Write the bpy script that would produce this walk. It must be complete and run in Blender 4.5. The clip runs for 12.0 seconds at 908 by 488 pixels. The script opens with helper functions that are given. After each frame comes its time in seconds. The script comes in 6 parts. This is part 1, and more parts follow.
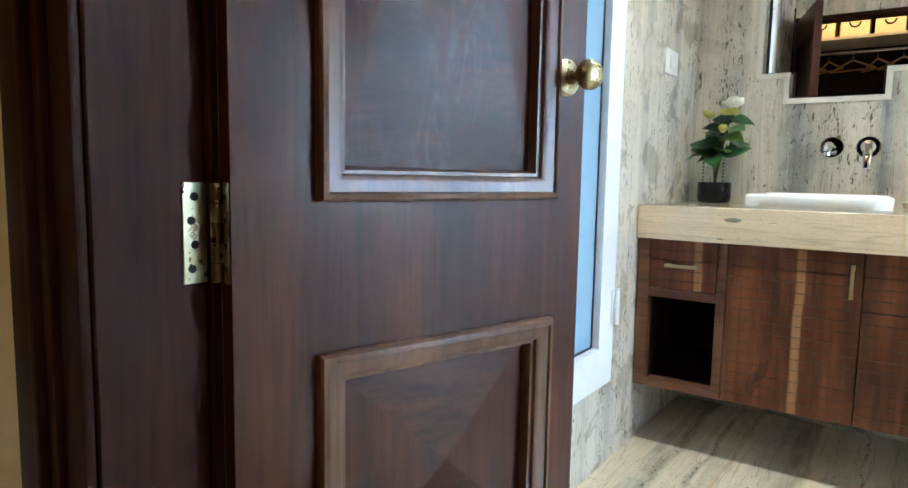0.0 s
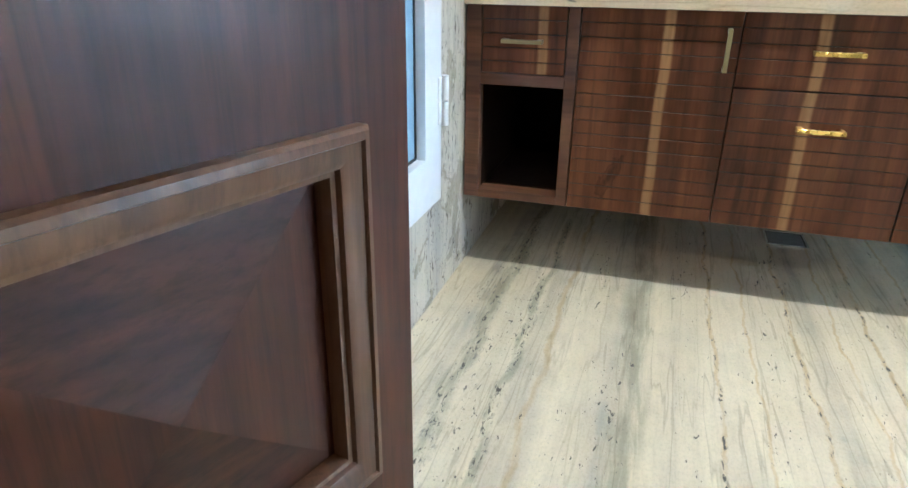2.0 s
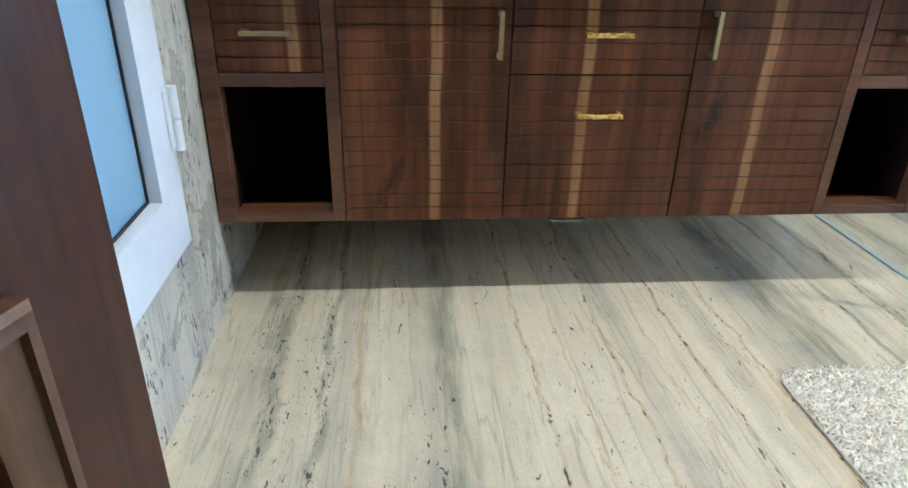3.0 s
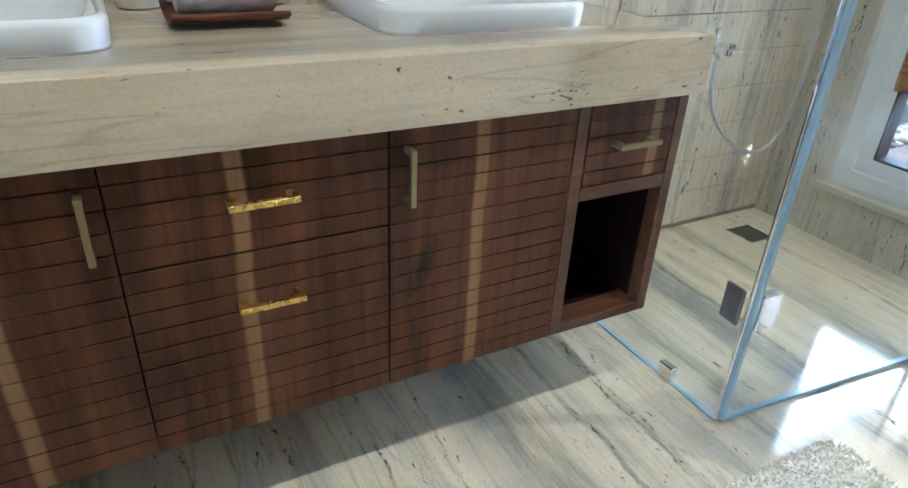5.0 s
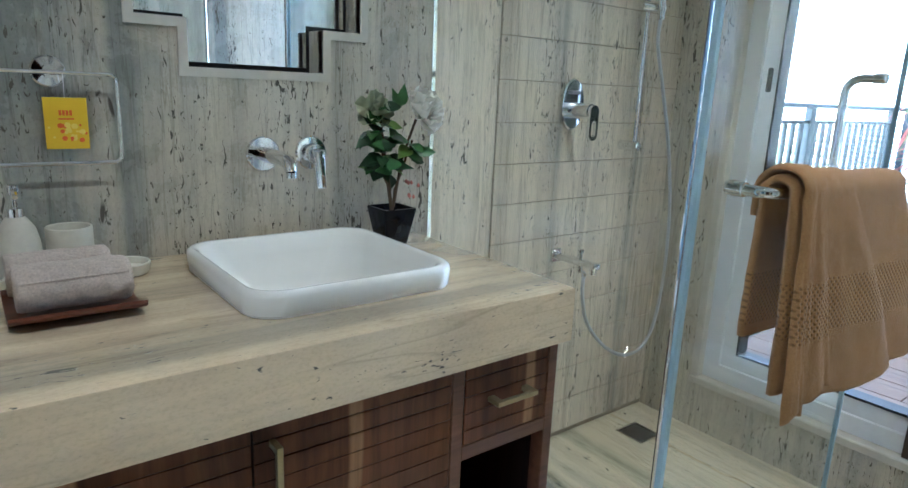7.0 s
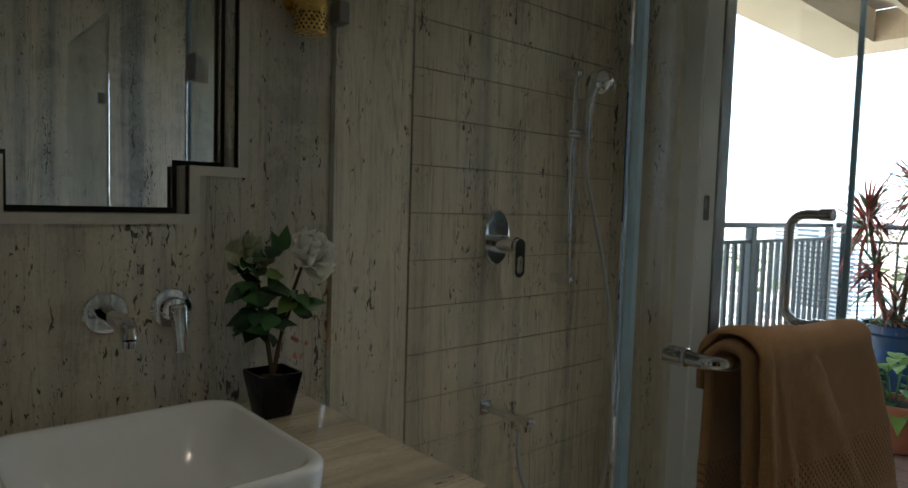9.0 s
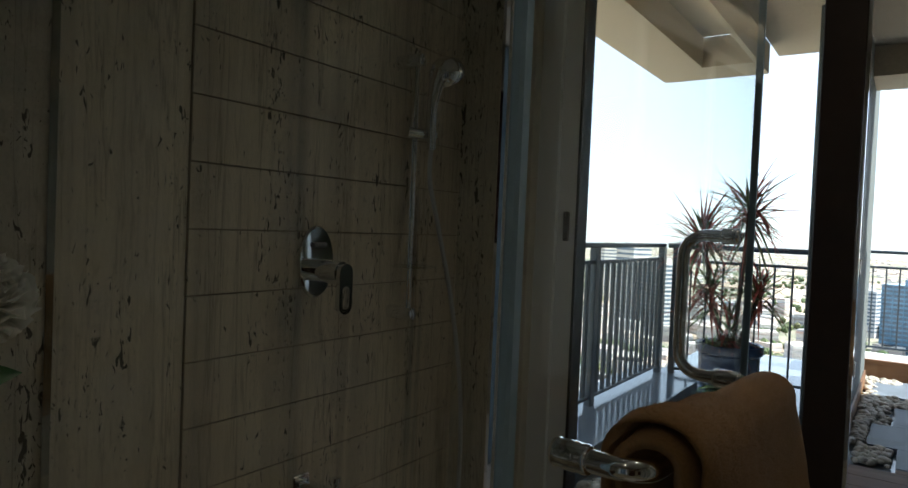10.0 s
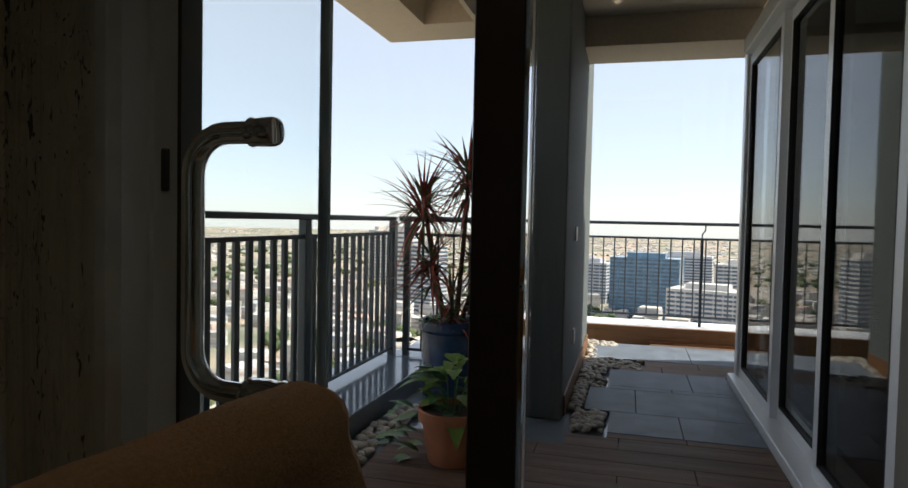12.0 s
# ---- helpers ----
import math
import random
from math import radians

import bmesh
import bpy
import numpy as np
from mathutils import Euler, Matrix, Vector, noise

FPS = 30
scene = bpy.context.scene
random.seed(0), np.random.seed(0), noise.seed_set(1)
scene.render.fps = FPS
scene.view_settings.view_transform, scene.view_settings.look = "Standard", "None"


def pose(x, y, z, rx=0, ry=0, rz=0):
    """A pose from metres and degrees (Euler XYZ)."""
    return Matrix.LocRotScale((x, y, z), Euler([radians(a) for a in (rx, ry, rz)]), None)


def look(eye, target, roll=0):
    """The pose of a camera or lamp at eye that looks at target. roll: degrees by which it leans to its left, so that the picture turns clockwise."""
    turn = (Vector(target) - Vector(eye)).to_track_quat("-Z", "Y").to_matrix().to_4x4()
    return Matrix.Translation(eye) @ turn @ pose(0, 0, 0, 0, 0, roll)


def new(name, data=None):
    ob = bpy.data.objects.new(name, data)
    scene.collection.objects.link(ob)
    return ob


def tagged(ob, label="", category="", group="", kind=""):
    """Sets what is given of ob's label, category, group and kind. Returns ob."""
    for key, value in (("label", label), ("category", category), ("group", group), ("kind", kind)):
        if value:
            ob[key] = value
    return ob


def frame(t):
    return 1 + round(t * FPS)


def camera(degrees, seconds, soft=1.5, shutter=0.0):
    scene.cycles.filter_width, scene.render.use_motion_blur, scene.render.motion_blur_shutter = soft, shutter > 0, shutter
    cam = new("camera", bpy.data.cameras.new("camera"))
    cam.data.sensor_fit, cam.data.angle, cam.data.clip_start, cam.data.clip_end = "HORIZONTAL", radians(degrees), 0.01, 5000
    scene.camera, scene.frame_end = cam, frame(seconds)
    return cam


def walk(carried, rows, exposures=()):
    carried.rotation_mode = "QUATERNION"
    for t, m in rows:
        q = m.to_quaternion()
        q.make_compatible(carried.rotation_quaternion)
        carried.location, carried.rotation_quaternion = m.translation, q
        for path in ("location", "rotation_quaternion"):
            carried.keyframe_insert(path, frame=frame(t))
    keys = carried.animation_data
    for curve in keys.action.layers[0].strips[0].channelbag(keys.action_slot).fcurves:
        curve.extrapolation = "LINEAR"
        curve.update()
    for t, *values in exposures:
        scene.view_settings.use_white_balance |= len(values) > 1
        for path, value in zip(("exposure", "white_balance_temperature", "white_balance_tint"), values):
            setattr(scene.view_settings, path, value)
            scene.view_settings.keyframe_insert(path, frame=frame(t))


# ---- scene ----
cam = camera(69.9, 12.0)
PATH = [
    (0, (0.776, -2.246, 0.951), (-0.363, -0.615, 0.74), 1.0),
    (0.5, (0.695, -2.164, 0.918), (-0.3, -0.455, 0.616), 0.9),
    (1, (0.638, -2.04, 0.866), (-0.239, -0.309, 0.384), 0.9),
    (1.5, (0.58, -1.88, 0.845), (-0.146, -0.139, 0.181), 1.0),
    (2, (0.514, -1.736, 0.833), (-0.03, 0.021, 0.047), 0.7),
    (2.5, (0.447, -1.621, 0.865), (0.259, 0.179, 0.015), 0.8),
    (3, (0.434, -1.456, 0.865), (0.596, 0.333, -0.014), 1.3),
    (3.5, (0.483, -1.279, 0.904), (0.843, 0.465, -0.007), 1.8),
    (3.7, (0.509, -1.234, 0.904), (0.943, 0.496, -0.002), 1.9),
    (5.3, (0.752, -0.898, 1.112), (1.669, 0.612, 0.173), 2.9),
    (5.5, (0.768, -0.894, 1.127), (1.72, 0.621, 0.233), 2.6),
    (6, (0.795, -0.88, 1.163), (1.847, 0.644, 0.409), 2.6),
    (6.5, (0.796, -0.878, 1.204), (1.932, 0.651, 0.592), 2.5),
    (7, (0.793, -0.878, 1.245), (1.985, 0.66, 0.783), 2.4),
    (7.5, (0.789, -0.885, 1.297), (2.027, 0.651, 0.971), 2.2),
    (7.7, (0.781, -0.889, 1.315), (2.035, 0.646, 1.046), 2.2),
    (9.5, (1.232, -0.621, 1.305), (2.629, 0.81, 1.237), 2.2),
    (10, (1.383, -0.487, 1.304), (3.018, 0.657, 1.253), 2.4),
    (10.5, (1.489, -0.425, 1.266), (3.283, 0.45, 1.236), 1.85),
    (11, (1.645, -0.427, 1.253), (3.502, 0.317, 1.213), 1.75),
    (11.5, (1.804, -0.52, 1.255), (3.694, 0.136, 1.197), 1.4),
    (12, (1.976, -0.558, 1.237), (3.906, -0.039, 1.164), 1.2),
]
EXPOSURES = [(0, 5.95, 5400, 5), (1.5, 5.95, 5300, 5), (3.7, 5.35, 5150, 6), (5.5, 5.2, 5000, 5), (6.5, 5.1, 4950, 4), (7.5, 4.35, 5150, 4), (9.3, 2.25, 6200, 6), (10.5, 1.0, 6500, 7), (12, 0.65, 7000, 12)]
walk(cam, [(t, look(eye, target, roll)) for t, eye, target, roll in PATH], EXPOSURES)

# ---- world, sun and lamps ----
sky_world = bpy.data.worlds.new("sky_world")
scene.world = sky_world
sky_world.use_nodes = True
wn = sky_world.node_tree.nodes
sky = wn.new("ShaderNodeTexSky")
sky.sky_type = "NISHITA"
sky.sun_disc = False
sky.sun_elevation = radians(49)
sky.sun_rotation = radians(165)
sky.dust_density = 0.35
sky.ozone_density = 3.0
sky.air_density = 0.8
haze = wn.new("ShaderNodeMix")
haze.data_type = "RGBA"
haze.inputs[0].default_value = 0.6
haze.inputs[7].default_value = (4.3, 4.6, 5.2, 1)
sky_world.node_tree.links.new(sky.outputs[0], haze.inputs[6])
sky_world.node_tree.links.new(haze.outputs[2], wn["Background"].inputs[0])
wn["Background"].inputs[1].default_value = 0.15

sun_data = bpy.data.lights.new("sun", "SUN")
sun_data.energy = 5.0
sun_data.angle = radians(0.6)
sun_data.color = (1.0, 0.95, 0.88)
sun = new("sun", sun_data)
sun.matrix_world = look((14, -52, 62), (0, 0, 0))

LAMP_X = (0.42, 1.18, 2.35)
LAMP_Y = -0.46
CEIL = 2.45
# The third lamp, over the shower, is added and stronger to brighten it.
for lx, watts in zip(LAMP_X, (0.95, 0.85, 1.75)):
    ld = bpy.data.lights.new("downlight_lamp", "SPOT")
    ld.energy = watts
    ld.color = (1.0, 0.89, 0.74)
    ld.shadow_soft_size = 0.02
    ld.spot_size = radians(120)
    ld.spot_blend = 1.0
    lo = new("downlight_lamp", ld)
    lo.location = (lx, LAMP_Y, CEIL - 0.012)
ld = bpy.data.lights.new("wardrobe_lamp", "AREA")
ld.energy = 0.13
ld.color = (1.0, 0.6, 0.26)
ld.shape, ld.size, ld.size_y = "RECTANGLE", 1.2, 0.03
lo = new("wardrobe_lamp", ld)
lo.location = (0.3, -3.04, 2.47)


# ---- material helpers ----
def mat_new(name):
    m = bpy.data.materials.new(name)
    m.use_nodes = True
    nt = m.node_tree
    return m, nt, nt.nodes["Principled BSDF"]


def nd(nt, kind, **values):
    n = nt.nodes.new(kind)
    for k, v in values.items():
        n.inputs[k].default_value = v
    return n


def world_coords(nt, scale, turn=(0, 0, 0)):
    g = nt.nodes.new("ShaderNodeNewGeometry")
    mp = nt.nodes.new("ShaderNodeMapping")
    mp.inputs["Scale"].default_value = scale
    mp.inputs["Rotation"].default_value = turn
    nt.links.new(g.outputs["Position"], mp.inputs["Vector"])
    return mp.outputs["Vector"]


def ramp(nt, fac, stops):
    r = nt.nodes.new("ShaderNodeValToRGB")
    e = r.color_ramp.elements
    while len(e) < len(stops):
        e.new(0.5)
    for el, (p, c) in zip(e, stops):
        el.position = p
        el.color = (*c, 1) if len(c) == 3 else c
    nt.links.new(fac, r.inputs[0])
    return r.outputs[0]


def noise_tex(nt, vec, scale, detail=4, rough=0.55, distortion=0.0):
    n = nd(nt, "ShaderNodeTexNoise", Scale=scale, Detail=detail, Roughness=rough, Distortion=distortion)
    nt.links.new(vec, n.inputs["Vector"])
    return n.outputs["Fac"]


def mix_col(nt, fac, a, b, mode="MIX"):
    m = nt.nodes.new("ShaderNodeMix")
    m.data_type = "RGBA"
    m.blend_type = mode
    for val, idx in ((fac, 0), (a, 6), (b, 7)):
        if isinstance(val, (int, float)):
            m.inputs[idx].default_value = val
        elif isinstance(val, tuple):
            m.inputs[idx].default_value = (*val, 1)
        else:
            nt.links.new(val, m.inputs[idx])
    return m.outputs[2]


def add_bump(nt, bsdf, height, strength=0.2, distance=0.002):
    b = nd(nt, "ShaderNodeBump", Strength=strength, Distance=distance)
    nt.links.new(height, b.inputs["Height"])
    nt.links.new(b.outputs[0], bsdf.inputs["Normal"])


def plain(name, color, rough=0.5, metal=0.0, vary=0.12, scale=30.0, bump=0.0, coat=0.0):
    m, nt, b = mat_new(name)
    v = world_coords(nt, (1, 1, 1))
    f = noise_tex(nt, v, scale, 5)
    lo_c = tuple(c * (1 - vary) for c in color)
    hi_c = tuple(min(1, c * (1 + vary)) for c in color)
    nt.links.new(ramp(nt, f, [(0.3, lo_c), (0.7, hi_c)]), b.inputs["Base Color"])
    b.inputs["Roughness"].default_value = rough
    b.inputs["Metallic"].default_value = metal
    b.inputs["Coat Weight"].default_value = coat
    if bump:
        add_bump(nt, b, f, bump)
    return m


def travertine(name, axis, light, mid, dark, rough=0.25, pits=0.62, coat=0.0, bands=1.0, calm=0.0, veins=(), holes=()):
    """Vein-cut travertine: soft bands, cloudy lime, thin cracked seams and clustered pits along one axis."""
    m, nt, b = mat_new(name)

    def along(cross, run):
        v = [cross, cross, cross]
        v[axis] = run
        return world_coords(nt, v)

    v_band, v_seam, v_grain, v_cloud = along(6.0, 0.13), along(28.0, 1.1), along(48.0, 10.0), world_coords(nt, (5, 5, 5))
    v_pit, v_pit2 = along(85.0, 24.0), along(38.0, 9.0)
    band = noise_tex(nt, v_band, bands, 4, 0.55, 0.15)
    cloud = noise_tex(nt, v_cloud, 1.0, 6, 0.65, 0.4)
    add = nt.nodes.new("ShaderNodeMath")
    add.operation = "MULTIPLY_ADD"
    add.inputs[1].default_value = 0.22
    nt.links.new(cloud, add.inputs[0])
    nt.links.new(band, add.inputs[2])
    col = ramp(nt, add.outputs[0], [(0.45, dark), (0.53, mid), (0.60, light), (0.68, tuple(min(1, c * 1.12) for c in light)), (0.78, mid)])
    seam = noise_tex(nt, v_seam, 1.0, 5, 0.7, 1.0)
    col = mix_col(nt, 0.32 - 0.2 * calm, col, ramp(nt, seam, [(0.34, (0.66, 0.65, 0.63)), (0.46, (0.97, 0.97, 0.97)), (0.58, (1, 1, 1)), (0.66, (0.84, 0.83, 0.8))]), "MULTIPLY")
    ridge = noise_tex(nt, along(10.0 - 3.5 * calm, 0.5 - 0.12 * calm), 1.0, 5 - 2.5 * calm, 0.6, 0.2)
    col = mix_col(nt, 0.8 - 0.42 * calm, col, ramp(nt, ridge, [(0.478, (1, 1, 1)), (0.492, (0.62, 0.61, 0.59)), (0.498, (1.0, 1.0, 1.0)), (0.56, (1, 1, 1)), (0.568, (0.72, 0.71, 0.68)), (0.576, (1, 1, 1))]), "MULTIPLY")
    grain = noise_tex(nt, v_grain, 1.0, 4, 0.7, 0.6)
    col = mix_col(nt, 0.35 - 0.15 * calm, col, ramp(nt, grain, [(0.32, (0.72, 0.71, 0.69)), (0.5, (1, 1, 1))]), "MULTIPLY")
    speck = noise_tex(nt, along(190.0, 110.0), 1.0, 3, 0.7)
    col = mix_col(nt, 0.4, col, ramp(nt, speck, [(0.36, (0.78, 0.77, 0.74)), (0.5, (1, 1, 1)), (0.66, (1.06, 1.05, 1.04))]), "MULTIPLY")
    zone = noise_tex(nt, along(13.0, 1.1), 1.0, 3, 0.6, 0.4)
    total = None
    for vec, off, gain in ((v_pit, pits + 0.03, 0.45), (v_pit2, pits + 0.10, 0.36), (along(150.0, 50.0), pits + 0.025, 0.42)):
        pit = noise_tex(nt, vec, 1.0, 2, 0.5, 0.9)
        ma = nt.nodes.new("ShaderNodeMath")
        ma.operation = "MULTIPLY_ADD"
        ma.inputs[1].default_value = gain
        nt.links.new(zone, ma.inputs[0])
        nt.links.new(pit, ma.inputs[2])
        pm = ramp(nt, ma.outputs[0], [(off + gain * 0.5 - 0.005, (0, 0, 0)), (off + gain * 0.5 + 0.035, (1, 1, 1))])
        total = pm if total is None else mix_col(nt, 1.0, total, pm, "LIGHTEN")
    if veins:
        g = nt.nodes.new("ShaderNodeNewGeometry")
        sp = nt.nodes.new("ShaderNodeSeparateXYZ")
        nt.links.new(g.outputs["Position"], sp.inputs[0])
        wob = nt.nodes.new("ShaderNodeMath")
        wob.operation = "MULTIPLY_ADD"
        wob.inputs[1].default_value = 0.09
        nt.links.new(noise_tex(nt, world_coords(nt, (1.2, 3.2, 1)), 1.0, 5, 0.6), wob.inputs[0])
        nt.links.new(sp.outputs[0], wob.inputs[2])
        patchy = noise_tex(nt, along(40.0, 4.5), 1.0, 4, 0.65, 0.5)
        for at, wide, tone, pitted in veins:
            d = nt.nodes.new("ShaderNodeMath")
            d.operation = "SUBTRACT"
            d.inputs[1].default_value = at + 0.045
            nt.links.new(wob.outputs[0], d.inputs[0])
            ab = nt.nodes.new("ShaderNodeMath")
            ab.operation = "ABSOLUTE"
            nt.links.new(d.outputs[0], ab.inputs[0])
            mr = nt.nodes.new("ShaderNodeMapRange")
            mr.interpolation_type = "SMOOTHSTEP"
            mr.inputs["From Min"].default_value = wide
            mr.inputs["From Max"].default_value = wide * 0.15
            nt.links.new(ab.outputs[0], mr.inputs["Value"])
            msk = nt.nodes.new("ShaderNodeMath")
            msk.operation = "MULTIPLY"
            nt.links.new(mr.outputs[0], msk.inputs[0])
            nt.links.new(ramp(nt, patchy, [(0.36, (0.25, 0.25, 0.25)), (0.56, (1, 1, 1))]), msk.inputs[1])
            col = mix_col(nt, msk.outputs[0], col, mix_col(nt, 1.0, col, tone, "MULTIPLY"))
            if pitted:
                pk = noise_tex(nt, along(110.0, 34.0), 1.0, 3, 0.6, 0.8)
                pm = nt.nodes.new("ShaderNodeMath")
                pm.operation = "MULTIPLY"
                nt.links.new(mr.outputs[0], pm.inputs[0])
                nt.links.new(ramp(nt, pk, [(0.56, (0, 0, 0)), (0.61, (1, 1, 1))]), pm.inputs[1])
                total = mix_col(nt, 1.0, total, pm.outputs[0], "LIGHTEN")
        for hx, hy, hw, hl in holes:
            mp = nt.nodes.new("ShaderNodeMapping")
            mp.vector_type = "TEXTURE"
            mp.inputs["Location"].default_value = (hx, hy, 0)
            mp.inputs["Rotation"].default_value = (0, 0, 0.25)
            mp.inputs["Scale"].default_value = (hw, hl, 1)
            nt.links.new(g.outputs["Position"], mp.inputs["Vector"])
            ln = nt.nodes.new("ShaderNodeVectorMath")
            ln.operation = "LENGTH"
            nt.links.new(mp.outputs[0], ln.inputs[0])
            wv = nt.nodes.new("ShaderNodeMath")
            wv.operation = "MULTIPLY_ADD"
            wv.inputs[1].default_value = 1.6
            nt.links.new(noise_tex(nt, world_coords(nt, (90, 60, 90)), 1.0, 3, 0.6), wv.inputs[0])
            nt.links.new(ln.outputs["Value"], wv.inputs[2])
            total = mix_col(nt, 1.0, total, ramp(nt, wv.outputs[0], [(0.86, (1, 1, 1)), (0.98, (0, 0, 0))]), "LIGHTEN")
    col = mix_col(nt, total, col, (0.105, 0.095, 0.075))
    nt.links.new(col, b.inputs["Base Color"])
    rr = ramp(nt, cloud, [(0.3, (rough * 0.8,) * 3), (0.7, (rough * 1.25,) * 3)])
    rr = mix_col(nt, total, rr, (0.8, 0.8, 0.8))
    nt.links.new(rr, b.inputs["Roughness"])
    b.inputs["Coat Weight"].default_value = coat
    b.inputs["Coat Roughness"].default_value = 0.04
    inv = nt.nodes.new("ShaderNodeMath")
    inv.operation = "SUBTRACT"
    inv.inputs[0].default_value = 1.0
    nt.links.new(total, inv.inputs[1])
    add_bump(nt, b, inv.outputs[0], 0.5, 0.003)
    return m


def wood(name, axis, dark, mid, light, rough=0.4, fine=70.0, coat=0.0, streaks=None, knots=(), bump=0.12):
    """Grained timber, grain along the given axis; streaks: places along x of pale sapwood."""
    m, nt, b = mat_new(name)
    s1, s2 = [9.0, 9.0, 9.0], [fine, fine, fine]
    s1[axis], s2[axis] = 0.9, fine * 0.05
    va, vb = world_coords(nt, s1), world_coords(nt, s2)
    big = noise_tex(nt, va, 1.0, 4, 0.6, 1.2)
    pore = noise_tex(nt, vb, 1.0, 3, 0.7)
    col = ramp(nt, big, [(0.28, dark), (0.5, mid), (0.72, light)])
    col = mix_col(nt, 0.75, col, ramp(nt, pore, [(0.32, (0.5, 0.47, 0.45)), (0.55, (1, 1, 1))]), "MULTIPLY")
    if streaks:
        g = nt.nodes.new("ShaderNodeNewGeometry")
        sp = nt.nodes.new("ShaderNodeSeparateXYZ")
        nt.links.new(g.outputs["Position"], sp.inputs[0])
        wob = nt.nodes.new("ShaderNodeMath")
        wob.operation = "MULTIPLY_ADD"
        wob.inputs[1].default_value = 0.03
        nt.links.new(noise_tex(nt, world_coords(nt, (1, 1, 2.5)), 1.0, 2), wob.inputs[0])
        nt.links.new(sp.outputs[0], wob.inputs[2])
        total = None
        for s in streaks:
            d = nt.nodes.new("ShaderNodeMath")
            d.operation = "SUBTRACT"
            d.inputs[1].default_value = s + 0.015
            nt.links.new(wob.outputs[0], d.inputs[0])
            ab = nt.nodes.new("ShaderNodeMath")
            ab.operation = "ABSOLUTE"
            nt.links.new(d.outputs[0], ab.inputs[0])
            d = nt.nodes.new("ShaderNodeMapRange")
            d.interpolation_type = "SMOOTHSTEP"
            d.inputs["From Min"].default_value = 0.017
            d.inputs["From Max"].default_value = 0.008
            nt.links.new(ab.outputs[0], d.inputs["Value"])
            if total is None:
                total = d.outputs[0]
            else:
                a = nt.nodes.new("ShaderNodeMath")
                nt.links.new(total, a.inputs[0])
                nt.links.new(d.outputs[0], a.inputs[1])
                total = a.outputs[0]
        soft = nt.nodes.new("ShaderNodeMath")
        soft.operation = "MULTIPLY"
        soft.inputs[1].default_value = 0.68
        nt.links.new(total, soft.inputs[0])
        pale = mix_col(nt, 0.5, (0.38, 0.215, 0.095), ramp(nt, pore, [(0.35, (0.28, 0.14, 0.06)), (0.6, (0.46, 0.27, 0.125))]))
        col = mix_col(nt, soft.outputs[0], col, pale)
    for kx, kz in knots:
        mp = nt.nodes.new("ShaderNodeMapping")
        mp.vector_type = "TEXTURE"
        mp.inputs["Location"].default_value = (kx, 0, kz)
        mp.inputs["Rotation"].default_value = (0, radians(24), 0)
        mp.inputs["Scale"].default_value = (0.045, 0.5, 0.13)
        g2 = nt.nodes.new("ShaderNodeNewGeometry")
        nt.links.new(g2.outputs["Position"], mp.inputs["Vector"])
        ln = nt.nodes.new("ShaderNodeVectorMath")
        ln.operation = "LENGTH"
        nt.links.new(mp.outputs[0], ln.inputs[0])
        wv = nt.nodes.new("ShaderNodeMath")
        wv.operation = "MULTIPLY_ADD"
        wv.inputs[1].default_value = 1.1
        nt.links.new(noise_tex(nt, world_coords(nt, (22, 22, 9)), 1.0, 4, 0.65, 1.0), wv.inputs[0])
        nt.links.new(ln.outputs["Value"], wv.inputs[2])
        col = mix_col(nt, 0.95, col, ramp(nt, wv.outputs[0], [(0.66, (0.34, 0.29, 0.27)), (0.84, (0.8, 0.76, 0.72)), (1.0, (0.5, 0.45, 0.41)), (1.14, (0.9, 0.87, 0.84)), (1.28, (0.6, 0.55, 0.5)), (1.5, (1, 1, 1))]), "MULTIPLY")
    nt.links.new(col, b.inputs["Base Color"])
    b.inputs["Roughness"].default_value = rough
    b.inputs["Coat Weight"].default_value = coat
    b.inputs["Coat Roughness"].default_value = 0.18
    add_bump(nt, b, pore, bump, 0.001)
    return m


def chrome_mat(name, color=(0.82, 0.83, 0.85), rough=0.03):
    m, nt, b = mat_new(name)
    b.inputs["Metallic"].default_value = 1.0
    f = noise_tex(nt, world_coords(nt, (1, 1, 1)), 60, 3)
    nt.links.new(ramp(nt, f, [(0.3, tuple(c * 0.93 for c in color)), (0.7, color)]), b.inputs["Base Color"])
    nt.links.new(ramp(nt, f, [(0.3, (rough,) * 3), (0.7, (rough * 1.6,) * 3)]), b.inputs["Roughness"])
    return m


